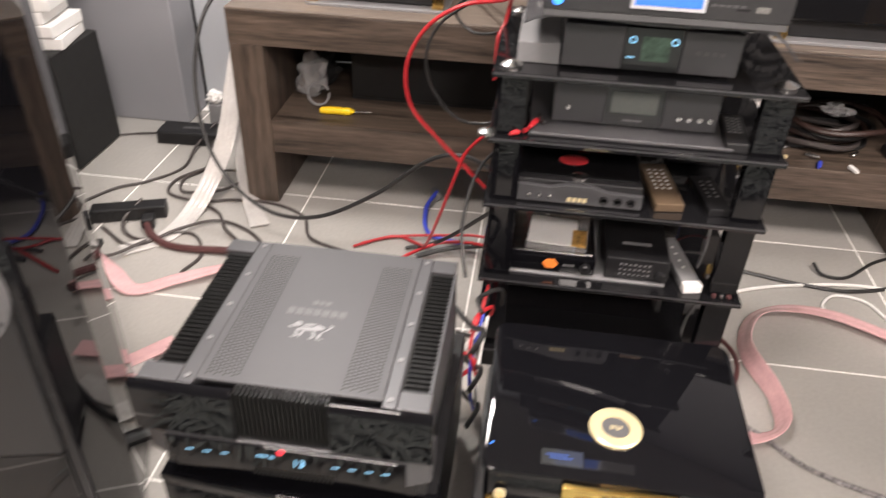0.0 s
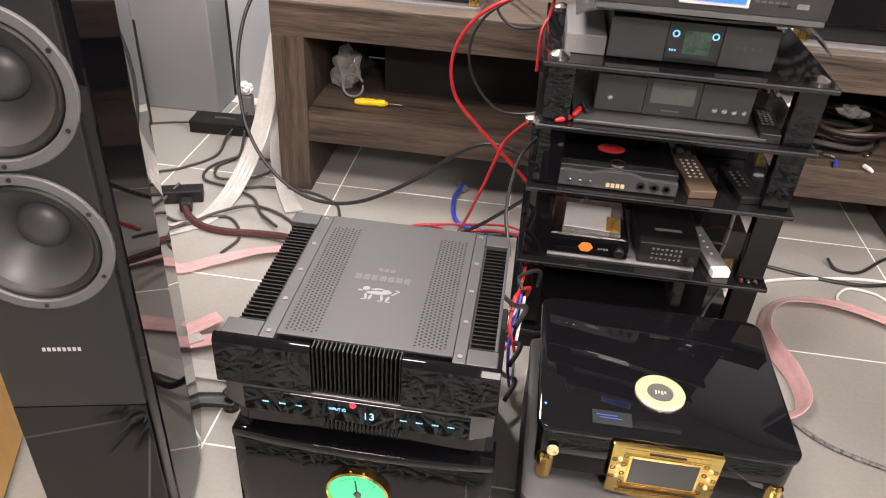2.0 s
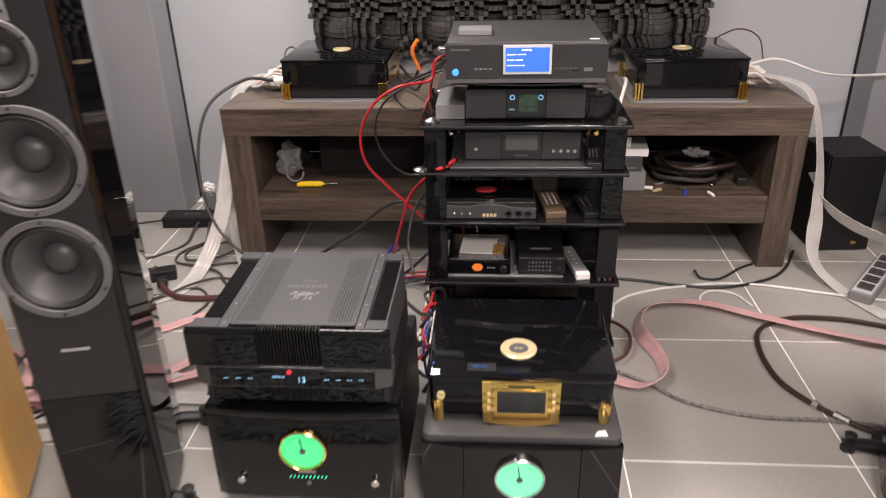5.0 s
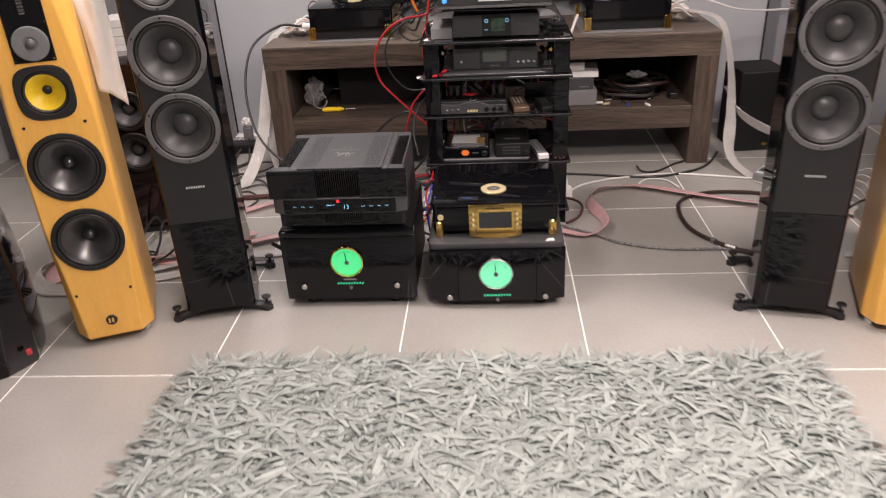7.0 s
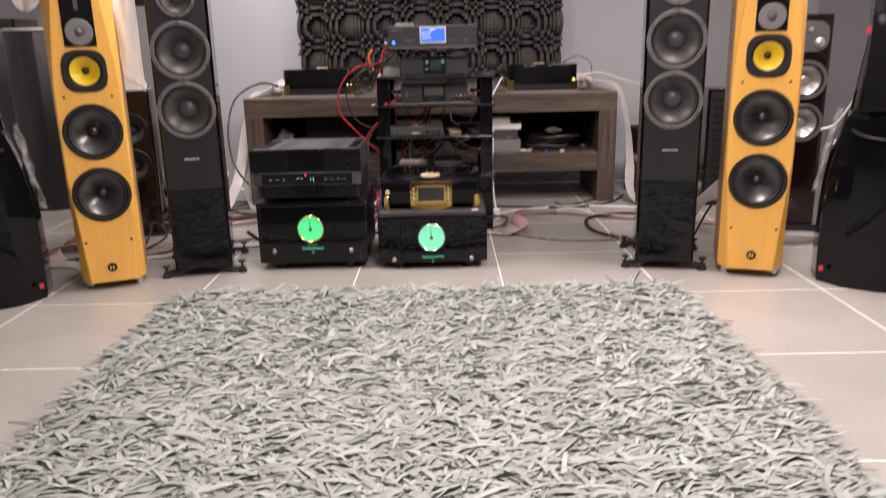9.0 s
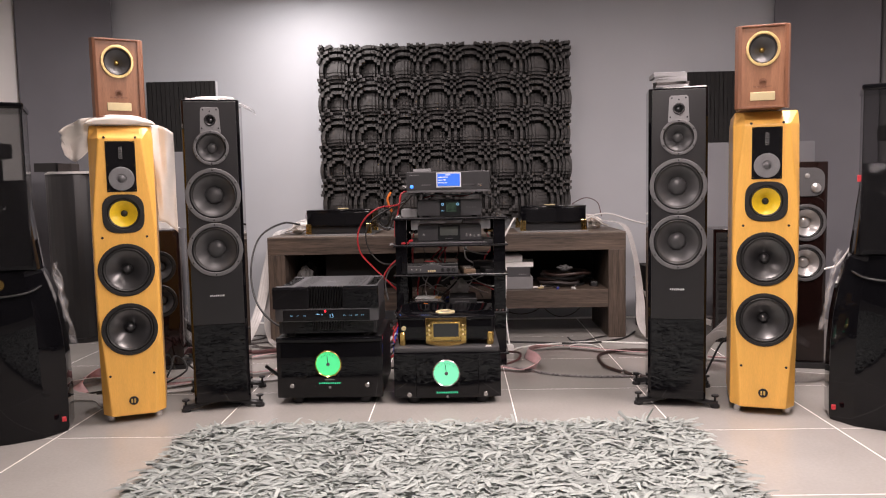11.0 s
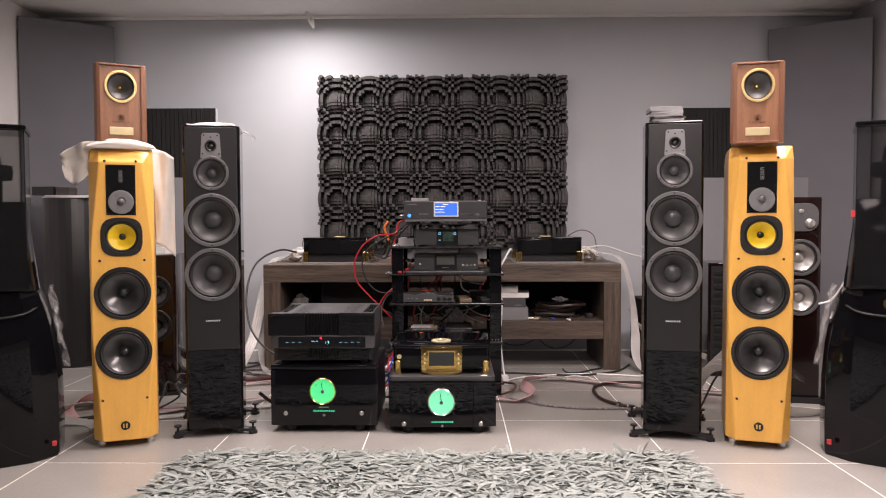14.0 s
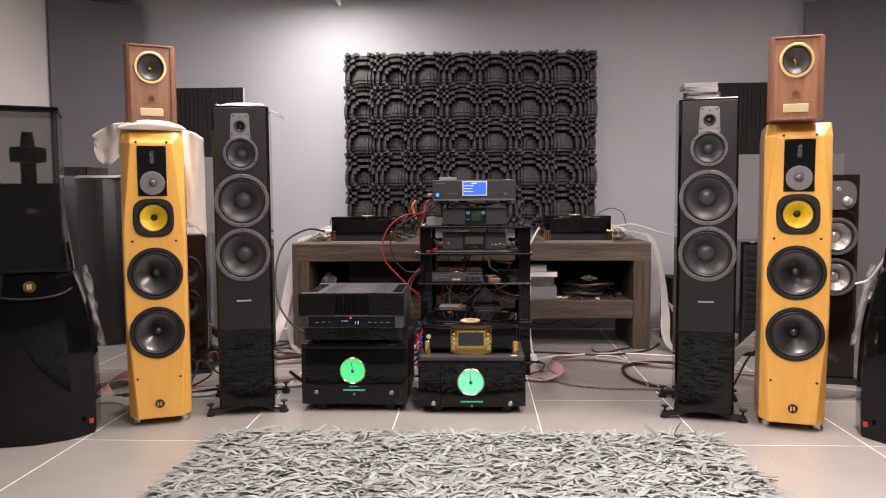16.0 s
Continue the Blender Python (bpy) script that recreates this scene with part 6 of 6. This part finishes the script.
cable("red cable dropping from the rack to the floor", [(0.47, 2.02, 0.57), (0.41, 2.0, 0.54), (0.355, 2.0, 0.48), (0.33, 2.0, 0.41), (0.29, 2.04, 0.27), (0.24, 2.14, 0.10), (0.20, 2.25, 0.02), (0.12, 2.30, 0.008), (0.02, 2.24, 0.008)], 0.0046, M_RED)
cable("red cable lying on the tiles by the rack", [(0.0, 2.22, 0.008), (0.10, 2.29, 0.008), (0.25, 2.31, 0.02), (0.40, 2.31, 0.03), (0.50, 2.22, 0.03)], 0.0046, M_RED)
cable("red cable lying on the tiles by the rack", [(0.10, 2.12, 0.008), (0.25, 2.26, 0.02), (0.38, 2.24, 0.05), (0.48, 2.12, 0.10)], 0.005, M_RED)
cable("thin red cable hanging down the rack's side", [(0.44, 2.05, 0.90), (0.425, 2.04, 0.80), (0.41, 2.02, 0.76), (0.41, 2.0, 0.67)], 0.004, M_RED)
cable("black cable loop beside the rack", [(0.46, 2.12, 0.86), (0.36, 2.12, 0.82), (0.27, 2.11, 0.76), (0.235, 2.10, 0.68), (0.255, 2.10, 0.59), (0.32, 2.10, 0.52), (0.40, 2.10, 0.515), (0.48, 2.10, 0.55)], 0.004, M_CABLE)
cable("black cable loop beside the rack", [(0.47, 2.14, 0.87), (0.33, 2.2, 0.80), (0.29, 2.22, 0.75), (0.34, 2.2, 0.71), (0.42, 2.18, 0.73), (0.46, 2.16, 0.79)], 0.004, M_CABLE)
cable("black cable from the table to the rack", [(0.23, 2.85, 0.72), (0.30, 2.7, 0.70), (0.36, 2.5, 0.80), (0.46, 2.2, 0.88)], 0.006, M_CABLE)
cable("black cable from the table to the rack", [(0.23, 2.75, 0.70), (0.32, 2.6, 0.68), (0.38, 2.4, 0.78), (0.50, 2.15, 0.90)], 0.006, M_CABLEG)
cable("orange cable end rising from the table", [(0.36, 2.40, 0.80), (0.345, 2.38, 0.84), (0.34, 2.36, 0.88), (0.36, 2.35, 0.915)], 0.007, M_ORANGE)
bm = lathe([(0.009, 0), (0.011, 0.004), (0.011, 0.035), (0.007, 0.04)], 0, 0, 0, 16)
tagged(part("plug", moved(bm, pose(0.495, 2.02, 0.945, 0, 0, -90)), M_SILVER, smooth=True), "silver cable plug behind the streamer", "plug")
cable("blue cable on the tiles under the table", [(0.21, 2.56, 0.03), (0.19, 2.46, 0.02), (0.22, 2.33, 0.012), (0.33, 2.28, 0.02), (0.46, 2.22, 0.06)], 0.007, M_BLUE)
bm = lathe([(0.010, 0), (0.016, 0.006), (0.016, 0.045), (0.010, 0.06)], 0, 0, 0.016, 14)
tagged(part("plug", moved(bm, pose(0.215, 2.545, 0, 0, 0, 200)), M_GREYBOX, smooth=True), "grey mains plug on the tiles", "plug")
cable("black braided cable behind the rack", [(0.16, 2.24, 0.008), (0.26, 2.26, 0.03), (0.38, 2.2, 0.16), (0.48, 2.12, 0.30)], 0.006, M_CABLE)
cable("thick black cable behind the rack", [(0.20, 2.20, 0.01), (0.32, 2.24, 0.03), (0.48, 2.24, 0.05), (0.6, 2.2, 0.06)], 0.008, M_CABLE)
# wires inside the rack
rr = random.Random(21)
for k in range(12):
    x = 0.50 + 0.042 * k
    za, zb = rr.choice(((T4, T3), (T3, T2), (T2, T1), (T4, T2)))
    m = (M_RED, M_CABLE, M_WHITECABLE, M_CABLEG, M_RED, M_BLUE)[k % 6]
    cable("thin wire hanging at the back of the rack", [(x, 2.20, zb + 0.03), (x + rr.uniform(-0.04, 0.04), 2.215, 0.5 * (za + zb) + 0.03), (x + rr.uniform(-0.06, 0.06), 2.215, za + 0.04), (x + rr.uniform(-0.03, 0.03), 2.20, za + 0.008)], rr.uniform(0.003, 0.005), m, group="wires in the rack")
for k in range(5):
    x = 0.56 + 0.08 * k
    cable("thin wire lying at the back of the rack shelf", [(x - 0.05, 2.08, T4 + 0.07 + 0.01 * k), (x, 2.10, T4 + 0.10), (x + 0.08, 2.12, T4 + 0.06), (x + 0.12, 2.10, T4 + 0.05)], 0.003, (M_WHITECABLE, M_PAPER, M_CABLE, M_WHITECABLE, M_RED)[k], group="wires in the rack")
# signal leads that cross the rack behind its units
for m, r, pts in (
        (M_RED, 0.0045, [(0.63, 2.06, T2 - 0.03), (0.66, 2.05, T3 + 0.11), (0.62, 2.04, T3 + 0.07), (0.60, 2.02, T3 + 0.05)]),
        (M_RED, 0.0045, [(0.65, 2.08, T2 - 0.03), (0.69, 2.06, T3 + 0.12), (0.66, 2.05, T3 + 0.08), (0.64, 2.03, T3 + 0.05)]),
        (M_MAROON, 0.004, [(0.75, 2.10, T2 - 0.02), (0.76, 2.08, T3 + 0.10), (0.75, 2.06, T3 + 0.07), (0.73, 2.03, T3 + 0.045)]),
        (M_WHITECABLE, 0.0035, [(0.76, 2.12, T2 - 0.02), (0.80, 2.08, T3 + 0.10), (0.86, 2.05, T3 + 0.08), (0.92, 2.03, T3 + 0.075)]),
        (M_WHITECABLE, 0.0035, [(0.60, 2.05, T3 - 0.02), (0.575, 2.03, T4 + 0.13), (0.57, 2.02, T4 + 0.09), (0.575, 2.0, T4 + 0.055)]),
        (M_RED, 0.0045, [(0.54, 2.06, T3 - 0.02), (0.53, 2.05, T4 + 0.12), (0.525, 2.04, T4 + 0.07), (0.53, 2.03, T4 + 0.02)]),
        (M_CABLE, 0.005, [(0.78, 2.06, T3 - 0.02), (0.74, 2.05, T4 + 0.12), (0.70, 2.04, T4 + 0.08), (0.66, 2.03, T4 + 0.05)]),
        (M_WHITECABLE, 0.003, [(0.80, 2.08, T3 - 0.03), (0.86, 2.07, T4 + 0.12), (0.94, 2.08, T4 + 0.09), (1.0, 2.10, T4 + 0.10)]),
        (M_WHITECABLE, 0.003, [(0.66, 2.10, T4 + 0.12), (0.72, 2.08, T4 + 0.15), (0.80, 2.08, T4 + 0.12), (0.90, 2.09, T4 + 0.15)]),
        (M_WHITECABLE, 0.004, [(0.70, 2.05, T4 + 0.07), (0.74, 2.05, T4 + 0.13), (0.79, 2.05, T4 + 0.09), (0.83, 2.06, T4 + 0.12)]),
        (M_RED, 0.004, [(0.58, 1.95, T1 + 0.10), (0.66, 1.98, T1 + 0.115), (0.78, 1.97, T1 + 0.105), (0.84, 1.95, T1 + 0.118)])):
    cable("signal lead crossing the rack behind its units", pts, r, m, group="wires in the rack")
for x, m in ((0.505, M_SILVER), (0.53, M_SILVER), (0.905, M_GOLD), (0.93, M_GOLD)):
    bm = lathe([(0.004, 0), (0.010, 0.003), (0.011, 0.04), (0.007, 0.05)], 0, 0, 0, 16)
    tagged(part("plug", moved(bm, pose(x, 2.0, T2 + 0.055, 0, 0, 20 * (x > 0.7) - 10)), m, smooth=True), "metal cable plug behind the converter", "plug", "plugs behind the converter")
# red and grey leads dropping between the amplifier and the rack
for m, r, pts in (
        (M_RED, 0.004, [(0.46, 1.96, 0.34), (0.44, 1.74, 0.24), (0.42, 1.62, 0.20), (0.44, 1.58, 0.14)]),
        (M_CABLE, 0.004, [(0.47, 1.99, 0.54), (0.40, 1.85, 0.52), (0.38, 1.70, 0.46), (0.40, 1.62, 0.38)]),
        (M_BLUE, 0.004, [(0.44, 1.70, 0.22), (0.425, 1.60, 0.16), (0.43, 1.58, 0.08), (0.44, 1.60, 0.01)]),
        (M_WHITECABLE, 0.004, [(0.45, 1.72, 0.20), (0.44, 1.60, 0.13), (0.445, 1.57, 0.06), (0.45, 1.60, 0.008)])):
    cable("lead dropping between the amplifier and the rack", pts, r, m, group="leads at the amplifiers")
crumple("wire_bundle", "bunched pale wires at the back of the rack", "wires", 0.75, 2.12, T4 + 0.0, 0.07, 0.05, 0.12, M_WHITECABLE, 4)
cable("white lead dropping behind the rack to the tiles", [(1.0, 2.2, 0.62), (1.03, 2.2, 0.45), (1.02, 2.16, 0.25), (1.03, 2.1, 0.10), (1.04, 2.06, 0.03)], 0.005, M_WHITECABLE)
cable("white lead crossing the table behind the rack", [(1.02, 2.12, 0.66), (1.06, 2.3, 0.70), (1.10, 2.45, 0.74), (1.12, 2.6, 0.72)], 0.006, M_WHITECABLE)
e = thing("white_plug", "white mains plug on the tiles beside the rack", "plug", 1.035, 2.05, 0, 10)
part("body", box(-0.02, 0.02, -0.02, 0.02, 0, 0.05, 0.004), M_PAPER, e)
# right floor cables
cable("black and white braided cable on the tiles", [(0.98, 1.72, 0.01), (1.10, 1.64, 0.008), (1.20, 1.55, 0.007), (1.38, 1.49, 0.007), (1.58, 1.48, 0.007), (1.72, 1.46, 0.007)], 0.006, M_BRAID)
cable("thick brown cable curling on the tiles", [(1.80, 1.42, 0.03), (1.69, 1.42, 0.015), (1.58, 1.52, 0.012), (1.50, 1.66, 0.012), (1.495, 1.84, 0.012), (1.54, 1.96, 0.012), (1.66, 2.03, 0.012), (1.82, 2.03, 0.012), (1.98, 1.98, 0.012)], 0.0085, M_BROWNCABLE)
tagged(part("cable_collar", tube([(1.60, 1.50, 0.013), (1.615, 1.484, 0.013), (1.63, 1.468, 0.013)], 0.0115), M_SILVER, smooth=True), "short silver collar round the thick cable", "cable collar")
e = thing("power_strip", "grey multi-socket power strip lying on the tiles", "power strip", 2.07, 2.32, 0, -128)
part("body", box(-0.205, 0.205, -0.04, 0.04, 0.0, 0.042, 0.005), M_GREYBOX, e)
part("top_plate", box(-0.195, 0.195, -0.033, 0.033, 0.0422, 0.0445, 0.001), M_FRAME, e)
for k in range(5):
    so = part("socket", box(-0.175 + 0.072 * k, -0.118 + 0.072 * k, -0.026, 0.026, 0.0446, 0.0475, 0.001), M_CABLEG, e)
    for dx, dy in ((-0.010, -0.009), (0.010, -0.009), (0.0, 0.011)):
        part("slot", box(-0.1465 + 0.072 * k + dx - 0.003, -0.1465 + 0.072 * k + dx + 0.003, dy - 0.005, dy + 0.005, 0.0472, 0.0478), M_MATT, so)
bm = lathe([(0.0125, 0), (0.0125, 0.018)], 0, 0, 0.012, 14)
tagged(part("cable_band", moved(bm, pose(1.56, 1.55, 0, 0, 0, 35)), M_SILVER), "silver band round the brown cable", "cable band")
e = thing("mains_plug", "black mains plug at the tower's foot", "plug", 1.69, 1.40, 0, 30)
part("body", box(-0.03, 0.03, -0.02, 0.02, 0, 0.035, 0.008), M_BLACK, e)
cable("black cable on the tiles under the table", [(0.96, 2.34, 0.008), (1.17, 2.31, 0.006), (1.34, 2.27, 0.006), (1.50, 2.26, 0.006), (1.68, 2.33, 0.006), (1.78, 2.43, 0.006), (1.86, 2.58, 0.006)], 0.006, M_CABLE)
cable("short black cable end on the tiles", [(1.41, 2.37, 0.02), (1.43, 2.33, 0.008), (1.50, 2.33, 0.006), (1.60, 2.42, 0.006), (1.66, 2.46, 0.006)], 0.005, M_CABLE)
cable("white lead on the tiles beside the rack", [(1.04, 2.08, 0.01), (1.14, 2.19, 0.006), (1.33, 2.26, 0.006), (1.58, 2.29, 0.006), (1.90, 2.21, 0.006), (2.1, 2.16, 0.006)], 0.005, M_WHITECABLE)
cable("white lead looped on the tiles", [(1.39, 2.12, 0.006), (1.39, 2.18, 0.006), (1.44, 2.23, 0.006), (1.52, 2.21, 0.006), (1.56, 2.12, 0.006)], 0.004, M_WHITECABLE)
cable("red lead at the rack's foot", [(0.99, 2.0, 0.02), (1.05, 1.95, 0.03), (1.08, 1.86, 0.04), (1.06, 1.77, 0.03), (1.0, 1.72, 0.02)], 0.006, M_MAROON)
for cx, rx, rz_ in ((1.18, 0.17, 0.10), (1.45, 0.15, 0.12)):
    cable("thin dark lead drooping under the oak shelf", [(cx - rx, 2.86, 0.186), (cx - 0.8 * rx, 2.86, 0.186 - 0.6 * rz_), (cx - 0.3 * rx, 2.85, 0.186 - rz_), (cx + 0.3 * rx, 2.85, 0.186 - 0.95 * rz_), (cx + 0.8 * rx, 2.86, 0.186 - 0.5 * rz_), (cx + rx, 2.86, 0.186)], 0.003, M_CABLEG)
# pink and clear flat cables curling on the tiles beside the towers
flat("translucent pink flat cable curling on the tiles", [(-1.02, 1.30, 0.006), (-1.10, 1.42, 0.02), (-1.10, 1.60, 0.03), (-1.00, 1.72, 0.03), (-0.86, 1.66, 0.02), (-0.78, 1.50, 0.012), (-0.62, 1.46, 0.01), (-0.46, 1.58, 0.012), (-0.34, 1.70, 0.02)], 0.06, M_PINK, 2, [5, 30, 55, 50, 25, 10, 5, 10, 10])
flat("clear flat cable curling on the tiles", [(-0.80, 1.10, 0.006), (-0.90, 1.22, 0.006), (-1.04, 1.24, 0.02), (-1.12, 1.36, 0.03), (-1.02, 1.52, 0.02), (-0.84, 1.40, 0.01), (-0.66, 1.40, 0.01), (-0.50, 1.50, 0.014), (-0.36, 1.62, 0.02)], 0.06, M_CLEARFLAT, 4, [0, 5, 25, 45, 25, 10, 5, 10, 10])
flat("clear flat cable lying behind the maple tower", [(2.02, 1.42, 0.006), (2.16, 1.36, 0.02), (2.30, 1.34, 0.03), (2.44, 1.36, 0.02), (2.56, 1.42, 0.006)], 0.06, M_CLEARFLAT, 4, [0, 40, 65, 45, 5])
# clear flat cables heaped behind the right-hand towers
for k in range(5):
    flat("clear flat cable heaped behind the towers", [(1.98, 1.60 + 0.04 * k, 0.01), (1.96 + 0.03 * k, 1.62, 0.10 + 0.03 * k), (2.04 + 0.02 * k, 1.52, 0.20 + 0.02 * k), (2.12, 1.44 + 0.03 * k, 0.10), (2.14 + 0.04 * k, 1.38 + 0.05 * k, 0.008)], 0.045, M_CLEARFLAT, 3, [0, 40, 60, 40, 0])
cable("black lead heaped behind the towers", [(1.95, 1.50, 0.01), (2.02, 1.46, 0.18), (2.10, 1.42, 0.22), (2.16, 1.36, 0.08), (2.2, 1.3, 0.01)], 0.005, M_CABLE)
cable("white lead climbing to the large speaker", [(2.56, 1.60, 0.50), (2.62, 1.58, 0.53), (2.655, 1.5, 0.66), (2.64, 1.4, 0.78), (2.62, 1.2, 0.86), (2.60, 1.0, 0.90)], 0.005, M_WHITECABLE)
# left floor: power strip, charger and tangled leads
e = thing("power_strip", "black multi-socket power strip lying on the tiles", "power strip", -0.735, 2.27, 0, 20)
part("body", box(-0.13, 0.10, -0.028, 0.028, 0, 0.045, 0.005), M_BLACK, e)
for k in range(3):
    part("socket", lathe([(0.019, -0.002), (0.019, 0.0015), (0.016, 0.0015), (0.016, -0.001)], -0.095 + 0.05 * k, -0.028, 0.023, 20), M_MATT, e)
e = thing("mains_plug", "black mains plug in the power strip", "plug", -0.675, 2.25, 0, 20)
part("body", box(-0.02, 0.02, -0.06, -0.012, 0.006, 0.042, 0.008), M_BLACK, e)
e = thing("charger", "ribbed black power supply on the tiles", "power supply", -0.78, 2.83, 0, 3)
part("body", box(-0.12, 0.12, -0.05, 0.05, 0, 0.052, 0.005), M_BLACK, e)
for k in range(5):
    part("rib", box(-0.118, 0.118, -0.053, -0.0505, 0.006 + 0.009 * k, 0.011 + 0.009 * k), M_BLACK, e)
part("print", box(-0.03, 0.05, -0.01, 0.005, 0.0521, 0.0524), M_GREYRING, e)
crumple("cotton_tuft", "white crumpled tape stuck at the wall corner", "tape", -0.72, 2.94, 0.11, 0.04, 0.03, 0.05, M_PAPER, 7)
e = thing("wall_socket_block", "white adapter standing at the wall corner", "adapter", -0.72, 2.94, 0)
part("body", box(-0.025, 0.025, -0.02, 0.02, 0, 0.11, 0.006), M_GREYBOX, e)
cable("thick maroon power cable on the tiles", [(-0.66, 2.20, 0.025), (-0.62, 2.15, 0.02), (-0.56, 2.12, 0.012), (-0.48, 2.11, 0.012), (-0.34, 2.11, 0.02), (-0.15, 2.05, 0.05), (0.02, 1.9, 0.10)], 0.012, M_MAROON)
cable("grey lead to the power supply", [(-1.12, 2.78, 0.006), (-1.0, 2.83, 0.006), (-0.92, 2.82, 0.02), (-0.89, 2.83, 0.026)], 0.004, M_CABLEG)
tangle = [[(-0.70, 2.88, 0.06), (-0.73, 2.74, 0.02), (-0.72, 2.60, 0.006), (-0.80, 2.48, 0.006), (-0.88, 2.42, 0.006), (-0.95, 2.3, 0.006)],
          [(-0.68, 2.80, 0.03), (-0.64, 2.62, 0.006), (-0.68, 2.52, 0.008), (-0.64, 2.43, 0.012), (-0.52, 2.46, 0.014), (-0.47, 2.56, 0.014), (-0.54, 2.60, 0.014), (-0.61, 2.54, 0.012), (-0.56, 2.40, 0.008), (-0.46, 2.42, 0.006), (-0.32, 2.42, 0.006), (-0.20, 2.36, 0.006), (-0.14, 2.24, 0.006), (0.02, 2.18, 0.006)],
          [(-0.60, 2.62, 0.02), (-0.70, 2.52, 0.008), (-0.69, 2.42, 0.008), (-0.58, 2.38, 0.01), (-0.48, 2.33, 0.01), (-0.42, 2.24, 0.01), (-0.34, 2.16, 0.02)],
          [(-0.80, 2.18, 0.008), (-0.66, 2.10, 0.008), (-0.55, 2.20, 0.02), (-0.46, 2.28, 0.01), (-0.34, 2.24, 0.008), (-0.22, 2.12, 0.008)],
          [(-0.72, 2.30, 0.05), (-0.74, 2.20, 0.02), (-0.66, 2.14, 0.006), (-0.52, 2.20, 0.006), (-0.44, 2.10, 0.006), (-0.46, 2.0, 0.006)],
          [(-0.95, 2.05, 0.006), (-0.80, 2.10, 0.006), (-0.70, 2.02, 0.02), (-0.62, 2.12, 0.02)]]
for pts in tangle:
    cable("grey-brown lead tangled on the tiles", pts, 0.005, M_CABLEG, group="tangled leads")
for k in range(4):
    cable("black lead behind the towers", [(-0.55 - 0.1 * k, 1.75, 0.01), (-0.65 - 0.06 * k, 1.62 + 0.04 * k, 0.10), (-0.60 - 0.08 * k, 1.50, 0.06), (-0.72, 1.38 + 0.05 * k, 0.008), (-0.85 - 0.05 * k, 1.30, 0.008)], 0.005, M_CABLE, group="leads behind the towers")
cable("black lead running from the tower", [(-0.18, 1.42, 0.10), (-0.12, 1.46, 0.04), (-0.06, 1.54, 0.02), (0.02, 1.66, 0.03)], 0.008, M_CABLE)
for k in range(3):
    z = 0.06 + 0.11 * k
    cable("short black lead at the amplifier's back", [(0.43, 1.50, z), (0.45, 1.56, z + 0.01), (0.42, 1.62, z - 0.03), (0.36, 1.70, z - 0.03)], 0.006, M_CABLE, group="leads at the amplifiers")
# heap of red wires between the amplifiers
for k in range(5):
    cable("red wire heaped behind the amplifiers", [(0.36 + 0.02 * k, 1.62, 0.05 + 0.06 * k), (0.43, 1.66, 0.10 + 0.05 * k), (0.40 + 0.02 * k, 1.74, 0.06 + 0.05 * k), (0.34 + 0.03 * k, 1.85, 0.03)], 0.005, (M_RED, M_CABLE, M_WHITECABLE, M_RED, M_CABLE)[k], group="wires behind the amplifiers")


# ---- floor tiles ----
tm = bmesh.new()
box(-0.2975, 0.2975, -0.2975, 0.2975, -0.012, 0.0, 0.0006, 1, bm=tm)
tile_mesh = bpy.data.meshes.new("tile")
tm.to_mesh(tile_mesh)
tm.free()
tile_mesh.materials.append(M_TILE)
for i in range(-4, 7):
    for j in range(-7, 6):
        cx, cy = -0.22 + 0.6 * i - 0.3 + 0.6, 0.70 + 0.6 * j - 0.3
        if X0 - 0.2 < cx < X1 + 0.2 and Y0 - 0.2 < cy < Y1 + 0.2:
            t = new("tile", tile_mesh)
            t.parent = floor
            t.location = (cx, cy, 0)
